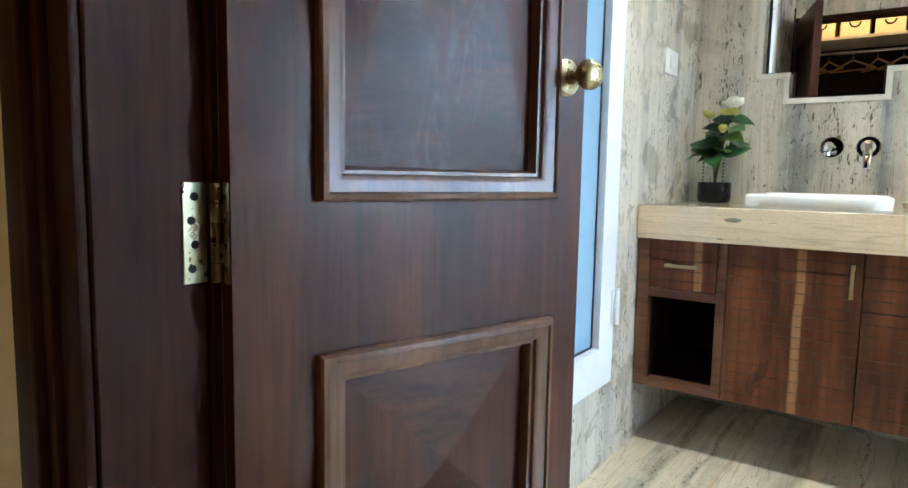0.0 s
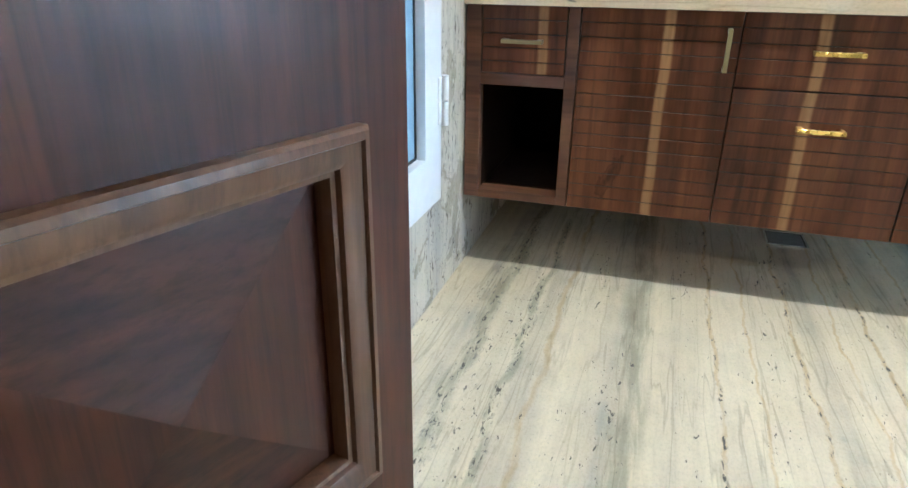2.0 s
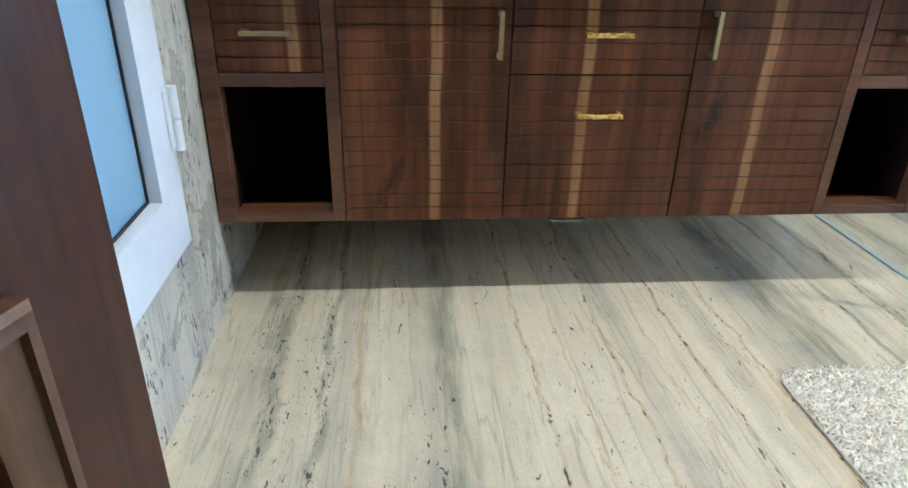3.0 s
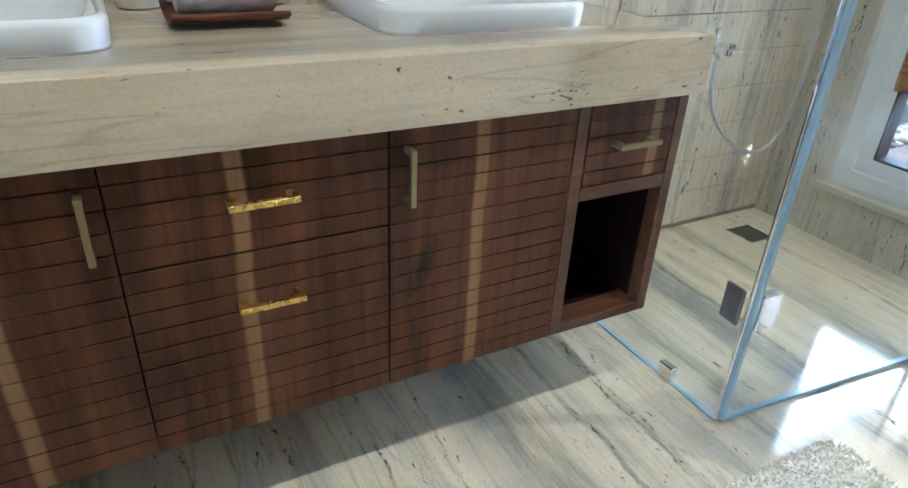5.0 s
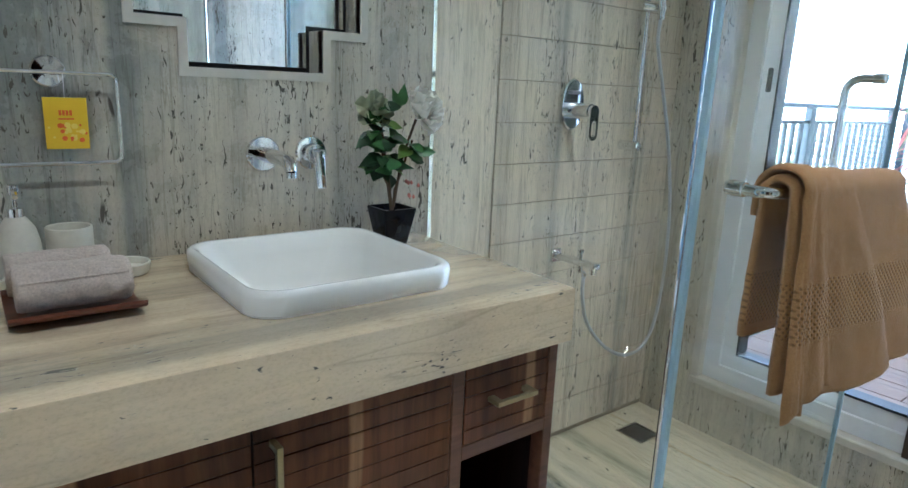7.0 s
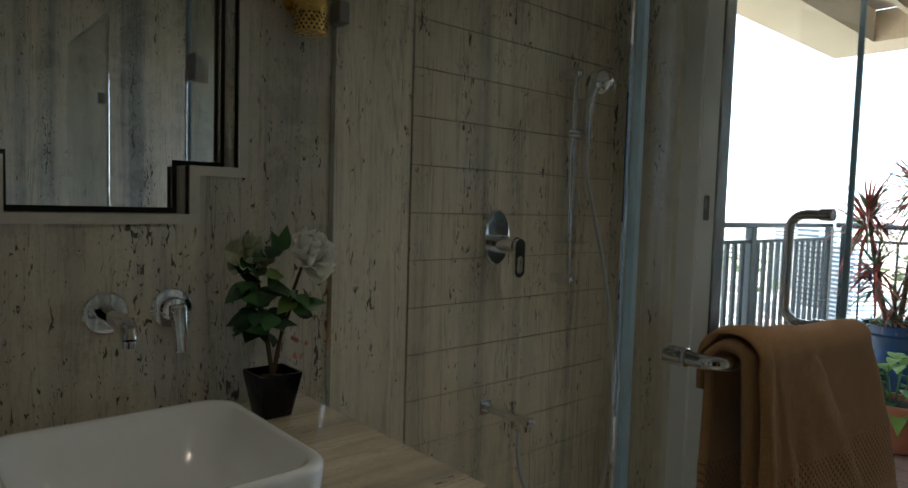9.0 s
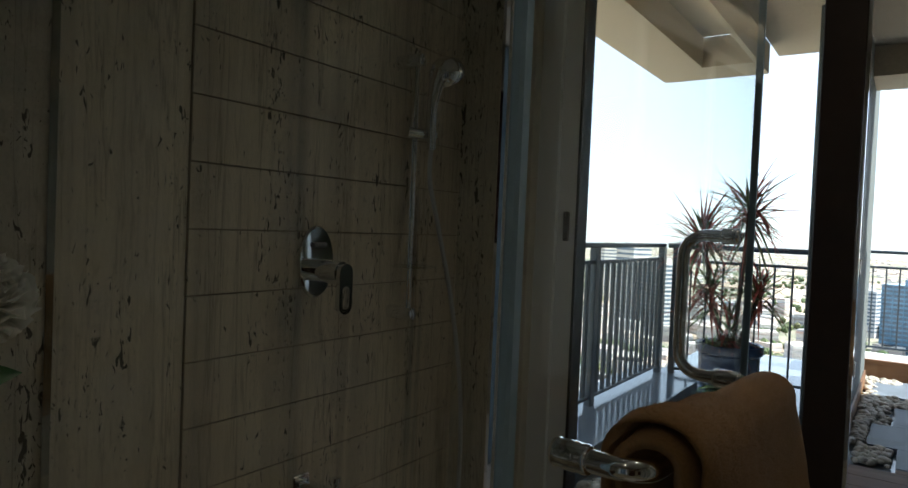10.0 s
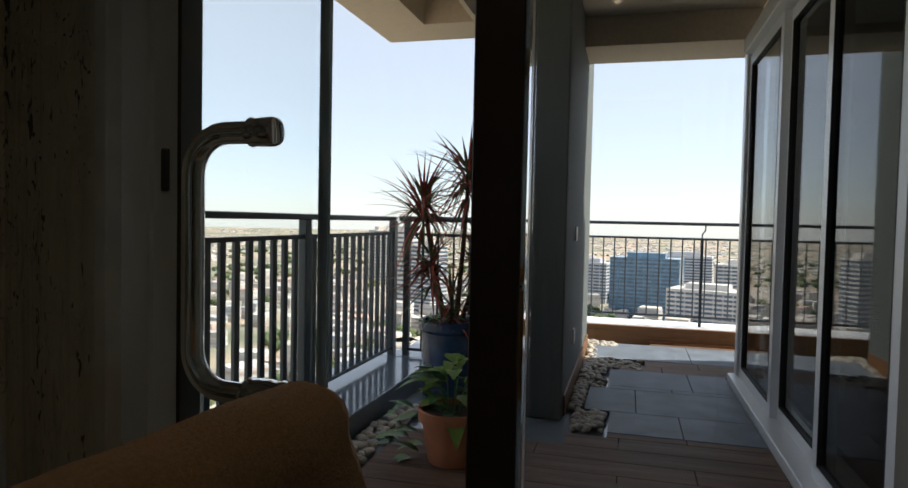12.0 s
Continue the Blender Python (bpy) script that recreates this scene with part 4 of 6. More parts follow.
def basin(cx, cy):
    t = thing("wash_basin", (cx, cy, CT), "white ceramic square counter basin with rounded corners", "basin", "basins on the vanity")
    bm = B()
    loops = []
    for w, d, r, z in ((0.207, 0.207, 0.06, 0.0), (0.212, 0.212, 0.06, 0.004), (0.214, 0.214, 0.06, 0.036), (0.212, 0.212, 0.06, 0.043), (0.206, 0.206, 0.058, 0.047),
                       (0.200, 0.198, 0.056, 0.046), (0.195, 0.190, 0.055, 0.041), (0.180, 0.174, 0.06, 0.008), (0.155, 0.150, 0.07, -0.05), (0.12, 0.11, 0.08, -0.085), (0.05, 0.045, 0.04, -0.098)):
        loops.append([bm.verts.new((cx + x, cy + y, CT + z)) for x, y in rounded(w, d, r)])
    n = len(loops[0])
    for a, c in zip(loops, loops[1:]):
        for k in range(n):
            bm.faces.new((a[k], a[(k + 1) % n], c[(k + 1) % n], c[k]))
    bm.faces.new(loops[-1])
    bmesh.ops.recalc_face_normals(bm, faces=bm.faces)
    part("bowl", bm, M_CERAMIC, t, angle=50)
    part("waste", lathe(B(), [(0.024, 0), (0.024, 0.004), (0.014, 0.006)], (cx, cy, CT - 0.0975), 20), M_CHROME, t, "chrome waste")
    bm = B()
    for k in range(6):
        box(bm, cx - 0.022 + 0.0072 * k, cx - 0.022 + 0.0072 * k + 0.0052, cy + 0.1865, cy + 0.188, CT + 0.018, CT + 0.0245)
    part("maker_mark", bm, M_RUBBER, t, "small grey printed mark")
    part("sealant", tube(B(), [(cx + x, cy + y, CT + 0.001) for x, y in rounded(0.2085, 0.2085, 0.06)] + [(cx + 0.2085, cy + 0.1485, CT + 0.001)], 0.0022, 6), M_PLASTIC, t)


basin(0.525, 0.315)
basin(1.362, 0.315)


# ---- taps ----
def wall_tap(xs, xl):
    t = thing("wall_tap", (xs, NY, 1.08), "chrome wall-mounted basin mixer with separate lever", "tap", "taps over the basins")
    for x in (xs, xl):
        part("rose", lathe(B(), [(0.041, 0), (0.041, 0.004), (0.038, 0.007), (0.02, 0.008)], (x, NY - 0.001, 1.08), 32, (0, -1, 0)), M_CHROME, t)
    bm = B()
    path = [(xs, NY, 1.08), (xs, NY - 0.10, 1.08), (xs, NY - 0.145, 1.077), (xs, NY - 0.16, 1.068), (xs, NY - 0.164, 1.056)]
    tube(bm, path, [0.017, 0.017, 0.016, 0.015, 0.013], 18)
    sp = part("spout", bm, M_CHROME, t)
    part("aerator", lathe(B(), [(0.012, 0), (0.012, 0.012), (0.009, 0.012)], (xs, NY - 0.164, 1.044), 18), M_CHROME, sp)
    bm = B()
    lathe(bm, [(0.024, 0), (0.024, 0.03), (0.022, 0.036), (0.01, 0.038)], (xl, NY, 1.08), 28, (0, -1, 0))
    lv = part("lever_body", bm, M_CHROME, t)
    bm = box(B(), xl - 0.016, xl + 0.016, NY - 0.05, NY - 0.036, 0.998, 1.092, 0.005, 3)
    for v in bm.verts:
        s = (1.092 - v.co.z) / 0.094
        v.co.y -= 0.018 * s
        v.co.x = xl + (v.co.x - xl) * (1 - 0.25 * s)
    part("lever", bm, M_CHROME, lv)


wall_tap(0.519, 0.637)
wall_tap(1.369, 1.490)


# ---- plants on the vanity ----
def flower(bm, c, r, rings, rng):
    c = Vector(c)
    for ring, (count, tilt, ln) in enumerate(rings):
        for k in range(count):
            a = 2 * math.pi * (k + 0.5 * (ring % 2)) / count + rng.uniform(-0.2, 0.2)
            out = Vector((math.cos(a), math.sin(a), 0))
            way = out * math.cos(tilt) + Vector((0, 0, 1)) * math.sin(tilt)
            up = Vector((0, 0, 1)) * math.cos(tilt) - out * math.sin(tilt)
            petal(bm, c, way, up, r * ln, r * ln * 1.05, rng.uniform(0.15, 0.5))


def vanity_plant(cx, cy, square, seed, leaves, label):
    rng = random.Random(seed)
    t = thing("potted_plant", (cx, cy, CT), label, "plant", "plants on the vanity")
    bm = B()
    if square:
        loops = []
        for w, z in ((0.030, 0), (0.032, 0.002), (0.047, 0.088), (0.046, 0.092), (0.041, 0.092), (0.039, 0.076)):
            loops.append([bm.verts.new((cx + x, cy + y, CT + z)) for x, y in rounded(w, w, 0.008, 4)])
        n = len(loops[0])
        for a, c in zip(loops, loops[1:]):
            for k in range(n):
                bm.faces.new((a[k], a[(k + 1) % n], c[(k + 1) % n], c[k]))
        bm.faces.new(loops[0][::-1])
        top_z, soil_r = 0.078, 0.038
    else:
        lathe(bm, [(0.052, 0), (0.058, 0.004), (0.063, 0.02), (0.063, 0.078), (0.061, 0.081), (0.057, 0.081), (0.056, 0.066)], (cx, cy, CT), 32)
        top_z, soil_r = 0.068, 0.056
    pot = part("pot", bm, M_POT_BLACK, t, "glossy black pot")
    part("soil", lathe(B(), [(soil_r, 0), (soil_r, 0.006), (0.02, 0.009)], (cx, cy, CT + top_z - 0.008), 20), M_SOIL, pot)
    heads = []
    for k in range(5):
        a = rng.uniform(0, 6.28)
        e = Vector((cx + 0.045 * math.cos(a), cy + 0.035 * math.sin(a) - 0.01, CT + 0.20 + 0.03 * k))
        bm = tube(B(), [(cx, cy, CT + top_z), (cx + 0.012 * math.cos(a), cy + 0.01 * math.sin(a), CT + 0.15), e], [0.0042, 0.0036, 0.0028], 6)
        part("stem", bm, M_STEM, t)
        heads.append(e)
    for k in range(leaves):
        h = heads[k % 5]
        a = rng.uniform(0, 6.28)
        s = rng.uniform(0.62, 1.12) if square else rng.uniform(0.5, 1.12)
        root = Vector((cx, cy, CT + top_z + 0.05)).lerp(h, s) + Vector((rng.uniform(-0.02, 0.02), rng.uniform(-0.02, 0.012), rng.uniform(-0.012, 0.012)))
        way = Vector((math.cos(a), 0.6 * math.sin(a) - 0.35, rng.uniform(-0.45, 0.5)))
        up = Vector((rng.uniform(-0.4, 0.4), -rng.uniform(0.3, 1.3), 1))
        ln = rng.uniform(0.05, 0.078) * (1.5 if not square else 0.82)
        bm = leaf(B(), root, way, up, ln, ln * rng.uniform(0.62, 0.8), rng.uniform(0.05, 0.4), 7, 0.10, 0.75)
        part("leaf", bm, rng.choice((M_LEAF, M_LEAF_DARK, M_LEAF, M_LEAF_LIGHT if rng.random() < 0.4 else M_LEAF_DARK)), t)
    return t, rng


pl, rng = vanity_plant(0.135, 0.475, False, 4, 27, "artificial white flower with broad leaves in round black pot")
bm = B()
flower(bm, (0.198, 0.43, 1.22), 0.055, ((7, 0.3, 1.0), (6, 0.75, 0.95), (6, 1.1, 0.9), (4, 1.4, 0.8)), rng)
part("flower", bm, M_PETAL, pl, "white open blossom")
for at, r_f, rings_f in (((0.188, 0.43, 1.20), 0.05, ((7, -0.15, 0.9), (5, 0.3, 0.7))), ((0.11, 0.43, 1.185), 0.042, ((6, 0.5, 0.9), (5, 1.0, 0.8))), ((0.172, 0.40, 1.13), 0.038, ((5, 0.8, 0.9), (4, 1.2, 0.8)))):
    bm = B()
    flower(bm, at, r_f, rings_f, rng)
    part("flower", bm, M_PETAL_Y, pl, "yellow green half-open bud")
for k in range(2):
    bm = B()
    for i in range(8):
        lathe(bm, [(0.001, 0), (0.006, 0.004), (0.001, 0.008)], (0.10 + 0.075 * k, 0.43, 0.945 + 0.013 * i), 6)
    part("sprig", bm, M_LEAF_DARK, pl)

def peony(c, r, facing, count, seed):
    """A full blossom: ruffled petals that close round the heart and open outwards."""
    rg = random.Random(seed)
    bm = B()
    axis = Vector(facing).normalized()
    side = axis.orthogonal().normalized()
    third = axis.cross(side)
    for k in range(count):
        q = (k + 0.5) / count
        tilt = radians(6 + 100 * q)
        a = 2.4 * k + rg.uniform(-0.25, 0.25)
        out = side * math.cos(a) + third * math.sin(a)
        way = (axis * math.cos(tilt) + out * math.sin(tilt)).normalized()
        up = (axis * math.sin(tilt) - out * math.cos(tilt)).normalized()
        across = way.cross(up)
        ln, wd = r * rg.uniform(0.8, 1.08), r * rg.uniform(0.75, 1.05) * (0.6 + 0.4 * q)
        ph, fr = rg.uniform(0, 6.28), rg.uniform(2.2, 4.0)
        rows = []
        for i in range(6):
            t = i / 5
            w_ = wd * math.sin(math.pi * (0.1 + 0.62 * t))
            row = []
            for j in range(7):
                p = (j - 3) / 3
                ruffle = 0.15 * r * t * t * math.sin(ph + fr * p * 2)
                row.append(bm.verts.new(Vector(c) + way * (ln * t - 0.16 * ln * p * p * t) + across * w_ * 0.5 * p + up * (0.34 * ln * t * t + 0.22 * w_ * p * p + ruffle)))
            rows.append(row)
        for lo_r, hi_r in zip(rows, rows[1:]):
            for j in range(6):
                bm.faces.new((lo_r[j], lo_r[j + 1], hi_r[j + 1], hi_r[j]))
    return bm


pl, rng = vanity_plant(1.655, 0.497, True, 11, 52, "artificial white peony with leaves in square black pot")
part("flower", peony((1.715, 0.475, 1.185), 0.06, (0.35, -0.7, 0.5), 30, 5), M_PETAL, pl, "full white peony blossom", angle=80)
part("stem", tube(B(), [(1.66, 0.497, 0.95), (1.68, 0.495, 1.07), (1.713, 0.478, 1.18)], 0.0035, 6), M_STEM, pl)
for root, way in (((1.665, 0.485, 1.20), (0.2, -0.2, 1)), ((1.66, 0.485, 1.19), (-0.3, -0.2, 1)), ((1.70, 0.46, 1.09), (1, -0.3, 0.1)), ((1.63, 0.46, 1.05), (-1, -0.4, 0.1))):
    part("leaf", leaf(B(), root, way, (0, -1, 0.5), 0.055, 0.03, 0.2, 6, 0.1, 0.7), M_LEAF, pl)
bm = peony((1.612, 0.515, 1.18), 0.055, (-0.3, -0.8, 0.5), 15, 8)
part("flower", bm, plain("pale_green_petal", (0.55, 0.58, 0.40), 0.55), pl, "pale green half-open blossom")
bm = B()
for k in range(7):
    lathe(bm, [(0.001, 0), (0.005, 0.005), (0.001, 0.011)], (1.70 + rng.uniform(-0.01, 0.03), 0.50 + rng.uniform(-0.02, 0.02), 0.985 + rng.uniform(-0.02, 0.03)), 6)
part("bud", bm, M_BUD, pl, "small pink buds")

# ---- toiletries between the basins ----
tr = thing("bamboo_tray", (0.93, 0.31, CT), "red-brown split bamboo tray under rolled towels", "tray")
bm = B()
prof = [(0.085 * math.cos(a), 0.024 - 0.020 * math.sin(a)) for a in (math.pi * k / 10 for k in range(11))]
rows = []
for yy, th in ((0, 0.0), (1, 0.004)):
    for x in (0.828, 1.02):
        rows.append([bm.verts.new((x, 0.315 + p * (1 - th * 6), CT + q + th)) for p, q in prof])
for k in range(10):
    bm.faces.new((rows[0][k], rows[0][k + 1], rows[1][k + 1], rows[1][k]))
    bm.faces.new((rows[2][k], rows[3][k], rows[3][k + 1], rows[2][k + 1]))
    for a, c in ((0, 2), (1, 3)):
        bm.faces.new((rows[a][k], rows[a][k + 1], rows[c][k + 1], rows[c][k]))
for k in (0, 10):
    bm.faces.new((rows[0][k], rows[1][k], rows[3][k], rows[2][k]))
bmesh.ops.recalc_face_normals(bm, faces=bm.faces)
part("shell", bm, M_TRAY, tr, angle=60)


def rolled_towel(x0, x1, cy, cz, r, seed):
    t = thing("rolled_towel", ((x0 + x1) / 2, cy, cz - r), "pale pink rolled terry hand towel lying on the tray", "towel", "rolled towels")
    bm = B()
    n, m2 = 40, 26
    rows = []
    for i in range(m2 + 1):
        x = x0 + (x1 - x0) * i / m2
        ring = []
        for k in range(n):
            a = 2 * math.pi * k / n
            rr = r * (1 + 0.05 * math.sin(a + 0.6)) * (0.93 if i in (0, m2) else 1.0)
            p = Vector((x, cy + rr * 1.08 * math.cos(a), cz + rr * 0.95 * math.sin(a)))
            rr = 0.0035 * noise.noise(p * 60 + Vector((seed, 0, 0)))
            p += Vector((0, math.cos(a), math.sin(a))) * rr
            ring.append(bm.verts.new(p))
        rows.append(ring)
    for a, c in zip(rows, rows[1:]):
        for k in range(n):
            bm.faces.new((a[k], a[(k + 1) % n], c[(k + 1) % n], c[k]))
    bm.faces.new(rows[0])
    bm.faces.new(rows[-1][::-1])
    bmesh.ops.recalc_face_normals(bm, faces=bm.faces)
    part("roll", bm, M_TOWEL_PINK, t, angle=60)
    bm = B()
    spiral = []
    for k in range(46):
        a = 0.42 * k
        rr = r * 0.92 * (1 - k / 50)
        spiral.append((x1 + 0.0005, cy + rr * math.cos(a), cz + rr * 0.9 * math.sin(a)))
    tube(bm, spiral, 0.0035, 5)
    part("rolled_edge", bm, M_TOWEL_PINK, t)
    bm = B()
    for k in range(2):
        tube(bm, [(x0 + 0.004, cy - r * 1.06 * math.cos(0.5 + 0.03 * k), cz + r * 0.98 * math.sin(0.5)), (x1 - 0.004, cy - r * 1.06 * math.cos(0.55), cz + r * 0.98 * math.sin(0.55))], 0.003, 6)
    part("hem", bm, M_TOWEL_PINK, t)


rolled_towel(0.842, 1.002, 0.285, 0.916, 0.039, 1)
rolled_towel(0.836, 0.985, 0.355, 0.922, 0.036, 9)

dsp = thing("soap_dispenser", (0.868, 0.525, CT), "cream stoneware soap dispenser with chrome pump", "dispenser")
part("bottle", lathe(B(), [(0.033, 0), (0.036, 0.004), (0.037, 0.03), (0.036, 0.075), (0.030, 0.105), (0.02, 0.122), (0.014, 0.128)], (0.868, 0.525, CT), 30), M_STONEWARE, dsp)
bm = lathe(B(), [(0.014, 0), (0.014, 0.016), (0.006, 0.018), (0.005, 0.04), (0.011, 0.042), (0.011, 0.058), (0.008, 0.06)], (0.868, 0.525, CT + 0.127), 20)
tube(bm, [(0.868, 0.525, CT + 0.178), (0.868, 0.49, CT + 0.178), (0.868, 0.478, CT + 0.17)], 0.005, 8)
part("pump", bm, M_CHROME, dsp, "chrome pump")
cup = thing("tumbler", (0.952, 0.54, CT), "cream stoneware tumbler by the soap dish", "cup")
part("cup_body", lathe(B(), [(0.035, 0), (0.039, 0.004), (0.041, 0.04), (0.0405, 0.098), (0.039, 0.1), (0.037, 0.098), (0.036, 0.02), (0.01, 0.015)], (0.952, 0.54, CT), 30), M_STONEWARE, cup)
for x, y in ((1.042, 0.507), (0.80, 0.498)):
    sd = thing("soap_dish", (x, y, CT), "round grey stone soap dish on the worktop", "soap dish", "soap dishes")
    part("dish_body", lathe(B(), [(0.034, 0), (0.04, 0.004), (0.044, 0.024), (0.042, 0.026), (0.039, 0.024), (0.036, 0.012), (0.01, 0.010)], (x, y, CT), 30), M_STONEWARE, sd)

# towel ring with a hanging card
tr = thing("towel_ring", (0.95, NY, 1.245), "rectangular chrome towel ring on a round wall rose", "towel ring")
part("rose", lathe(B(), [(0.03, 0), (0.03, 0.006), (0.027, 0.009), (0.012, 0.01), (0.012, 0.035)], (0.95, NY - 0.0005, 1.248), 30, (0, -1, 0)), M_CHROME, tr)
bm = B()
rx0, rx1, rz0, rz1, ry, rr = 0.845, 1.062, 1.075, 1.246, NY - 0.035, 0.014
loop = arc((rx1 - rr, ry, rz1 - rr), rr, 0, math.pi / 2, (1, 0, 0), (0, 0, 1), 5) + arc((rx0 + rr, ry, rz1 - rr), rr, math.pi / 2, math.pi, (1, 0, 0), (0, 0, 1), 5) \
    + arc((rx0 + rr, ry, rz0 + rr), rr, math.pi, 1.5 * math.pi, (1, 0, 0), (0, 0, 1), 5) + arc((rx1 - rr, ry, rz0 + rr), rr, 1.5 * math.pi, 2 * math.pi, (1, 0, 0), (0, 0, 1), 5)
tube(bm, loop + [loop[0]], 0.0042, 8, False)
part("ring", bm, M_CHROME, tr)
cd = thing("fragrance_card", (0.973, NY - 0.03, 1.10), "yellow printed scent card hanging from the towel ring", "card")
part("card", box(B(), 0.934, 1.008, NY - 0.026, NY - 0.0245, 1.102, 1.200, 0.0005), M_CARD, cd)
part("string", tube(B(), [(0.971, NY - 0.0255, 1.2), (0.971, NY - 0.032, 1.243)], 0.0008, 5), M_PLASTIC, cd)
rng = random.Random(3)
for k in range(26):
    mt = M_CARD_RED if rng.random() < 0.55 else M_CARD_PALE
    r0 = rng.uniform(0.0018, 0.0055)
    bm = lathe(B(), [(r0, 0), (r0, 0.0003)], (rng.uniform(0.94, 1.003), NY - 0.0262 - 0.00002 * k, rng.uniform(1.118, 1.148)), 10, (0, -1, 0))
    part("print_dot", bm, mt, cd)
bm = B()
for k in range(4):
    box(bm, 0.959 + 0.006 * k, 0.9635 + 0.006 * k, NY - 0.0264, NY - 0.026, 1.166, 1.176)
box(bm, 0.958, 0.984, NY - 0.0264, NY - 0.026, 1.158, 1.161)
part("print_mark", bm, M_CARD_RED, cd)

# light switch on the west wall
sw = thing("light_switch", (0.0, 0.25, 1.34), "white plastic light switch plate on the travertine wall", "switch")
part("plate", box(B(), 0.0005, 0.009, 0.185, 0.335, 1.340, 1.43, 0.003, 2), M_PLASTIC, sw)
for k in range(2):
    part("rocker", box(B(), 0.009, 0.012, 0.235 + 0.026 * k, 0.259 + 0.026 * k, 1.362, 1.408, 0.001), M_PLASTIC, sw)

# ---- floor drains, mat ----
for x0, x1, y0, y1 in ((2.69, 2.81, 0.395, 0.515), (0.915, 1.045, 0.46, 0.59)):
    t = thing("floor_drain", ((x0 + x1) / 2, (y0 + y1) / 2, 0), "square brushed steel floor drain set in travertine", "drain", "floor drains")
    part("rim", cells(B(), [x0, x0 + 0.008, x1 - 0.008, x1], [y0, y0 + 0.008, y1 - 0.008, y1], lambda u, v: not (x0 + 0.008 < u < x1 - 0.008 and y0 + 0.008 < v < y1 - 0.008), lambda u, v, d: (u, v, d), 0.0005, 0.003), M_CHROME, t)
    part("cover", box(B(), x0 + 0.011, x1 - 0.011, y0 + 0.011, y1 - 0.011, 0.0004, 0.0022, 0.0005), M_STEEL, t)
    part("slot", box(B(), x0 + 0.0085, x1 - 0.0085, y0 + 0.0085, y1 - 0.0085, 0.0002, 0.0012), M_RUBBER, t)

mt_ = thing("bath_mat", (1.62, -0.66, 0), "cream shaggy bath mat on the travertine floor", "bath mat")
bm = B()
loops = []
for g, z in ((0.0, 0.0), (0.004, 0.008), (-0.006, 0.014)):
    loops.append([bm.verts.new((1.64 + x, -0.655 + y, z)) for x, y in rounded(0.40 + g, 0.285 + g, 0.05, 6)])
n = len(loops[0])
for a, c in zip(loops, loops[1:]):
    for k in range(n):
        bm.faces.new((a[k], a[(k + 1) % n], c[(k + 1) % n], c[k]))
bm.faces.new(loops[-1])
bm.faces.new(loops[0][::-1])
part("backing", bm, M_MAT, mt_)
verts, faces = [], []
rng = random.Random(5)
for k in range(24000):
    x, y = rng.uniform(1.235, 2.045), rng.uniform(-0.945, -0.365)
    dx, dy = max(0, abs(x - 1.64) - 0.35), max(0, abs(y + 0.655) - 0.235)
    if dx * dx + dy * dy > 0.0026:
        continue
    a, h, w = rng.uniform(0, 6.28), rng.uniform(0.006, 0.014), rng.uniform(0.0026, 0.0046)
    c, s = math.cos(a), math.sin(a)
    lx, ly = rng.uniform(-0.010, 0.010), rng.uniform(-0.010, 0.010)
    i = len(verts)
    verts += [(x - c * w, y - s * w, 0.008), (x + c * w, y + s * w, 0.008), (x - s * w, y + c * w, 0.008), (x + lx + c * w * 0.6, y + ly + s * w * 0.6, 0.008 + h), (x + lx - c * w * 0.6, y + ly - s * w * 0.6, 0.008 + h)]
    faces += [(i, i + 1, i + 3, i + 4), (i + 1, i + 2, i + 3), (i + 2, i, i + 4), (i + 2, i + 4, i + 3)]
me = bpy.data.meshes.new("pile")
me.from_pydata(verts, [], faces)
me.materials.append(M_MAT)
pile = new("pile", me)
pile.parent = mt_
pile.location = -Vector((1.62, -0.66, 0))
tagged(pile, "tufted cream pile", kind="stuff")

# ---- shower glass ----
GX, GY = 1.853, -0.206
GH = 2.12
DA = math.atan2(-0.058, 0.716)
gp = thing("shower_screen", (GX, 0.2, 0), "fixed clear glass shower screen with chrome clamps", "shower screen")
p = part("pane", box(B(), GX - 0.005, GX + 0.005, GY, NY - 0.004, 0.004, GH), M_GLASS, gp, "clear glass pane")
p.visible_shadow = False
part("edge_seal", box(B(), GX - 0.0055, GX + 0.0055, GY - 0.004, GY, 0.004, GH), M_GLASS_EDGE, gp, "blue-tinted glass edge")
part("base_seal", box(B(), GX - 0.007, GX + 0.007, GY, NY - 0.004, 0.0, 0.0035), M_GLASS_EDGE, gp)
part("wall_channel", box(B(), GX - 0.006, GX + 0.006, NY - 0.0045, NY - 0.0005, 0.004, GH), M_CHROME, gp, "slim chrome wall channel")
bm = box(B(), GX - 0.011, GX + 0.011, -0.062, -0.018, 0.0, 0.045, 0.002)
part("clamp", bm, M_CHROME, gp, "square chrome floor clamp")

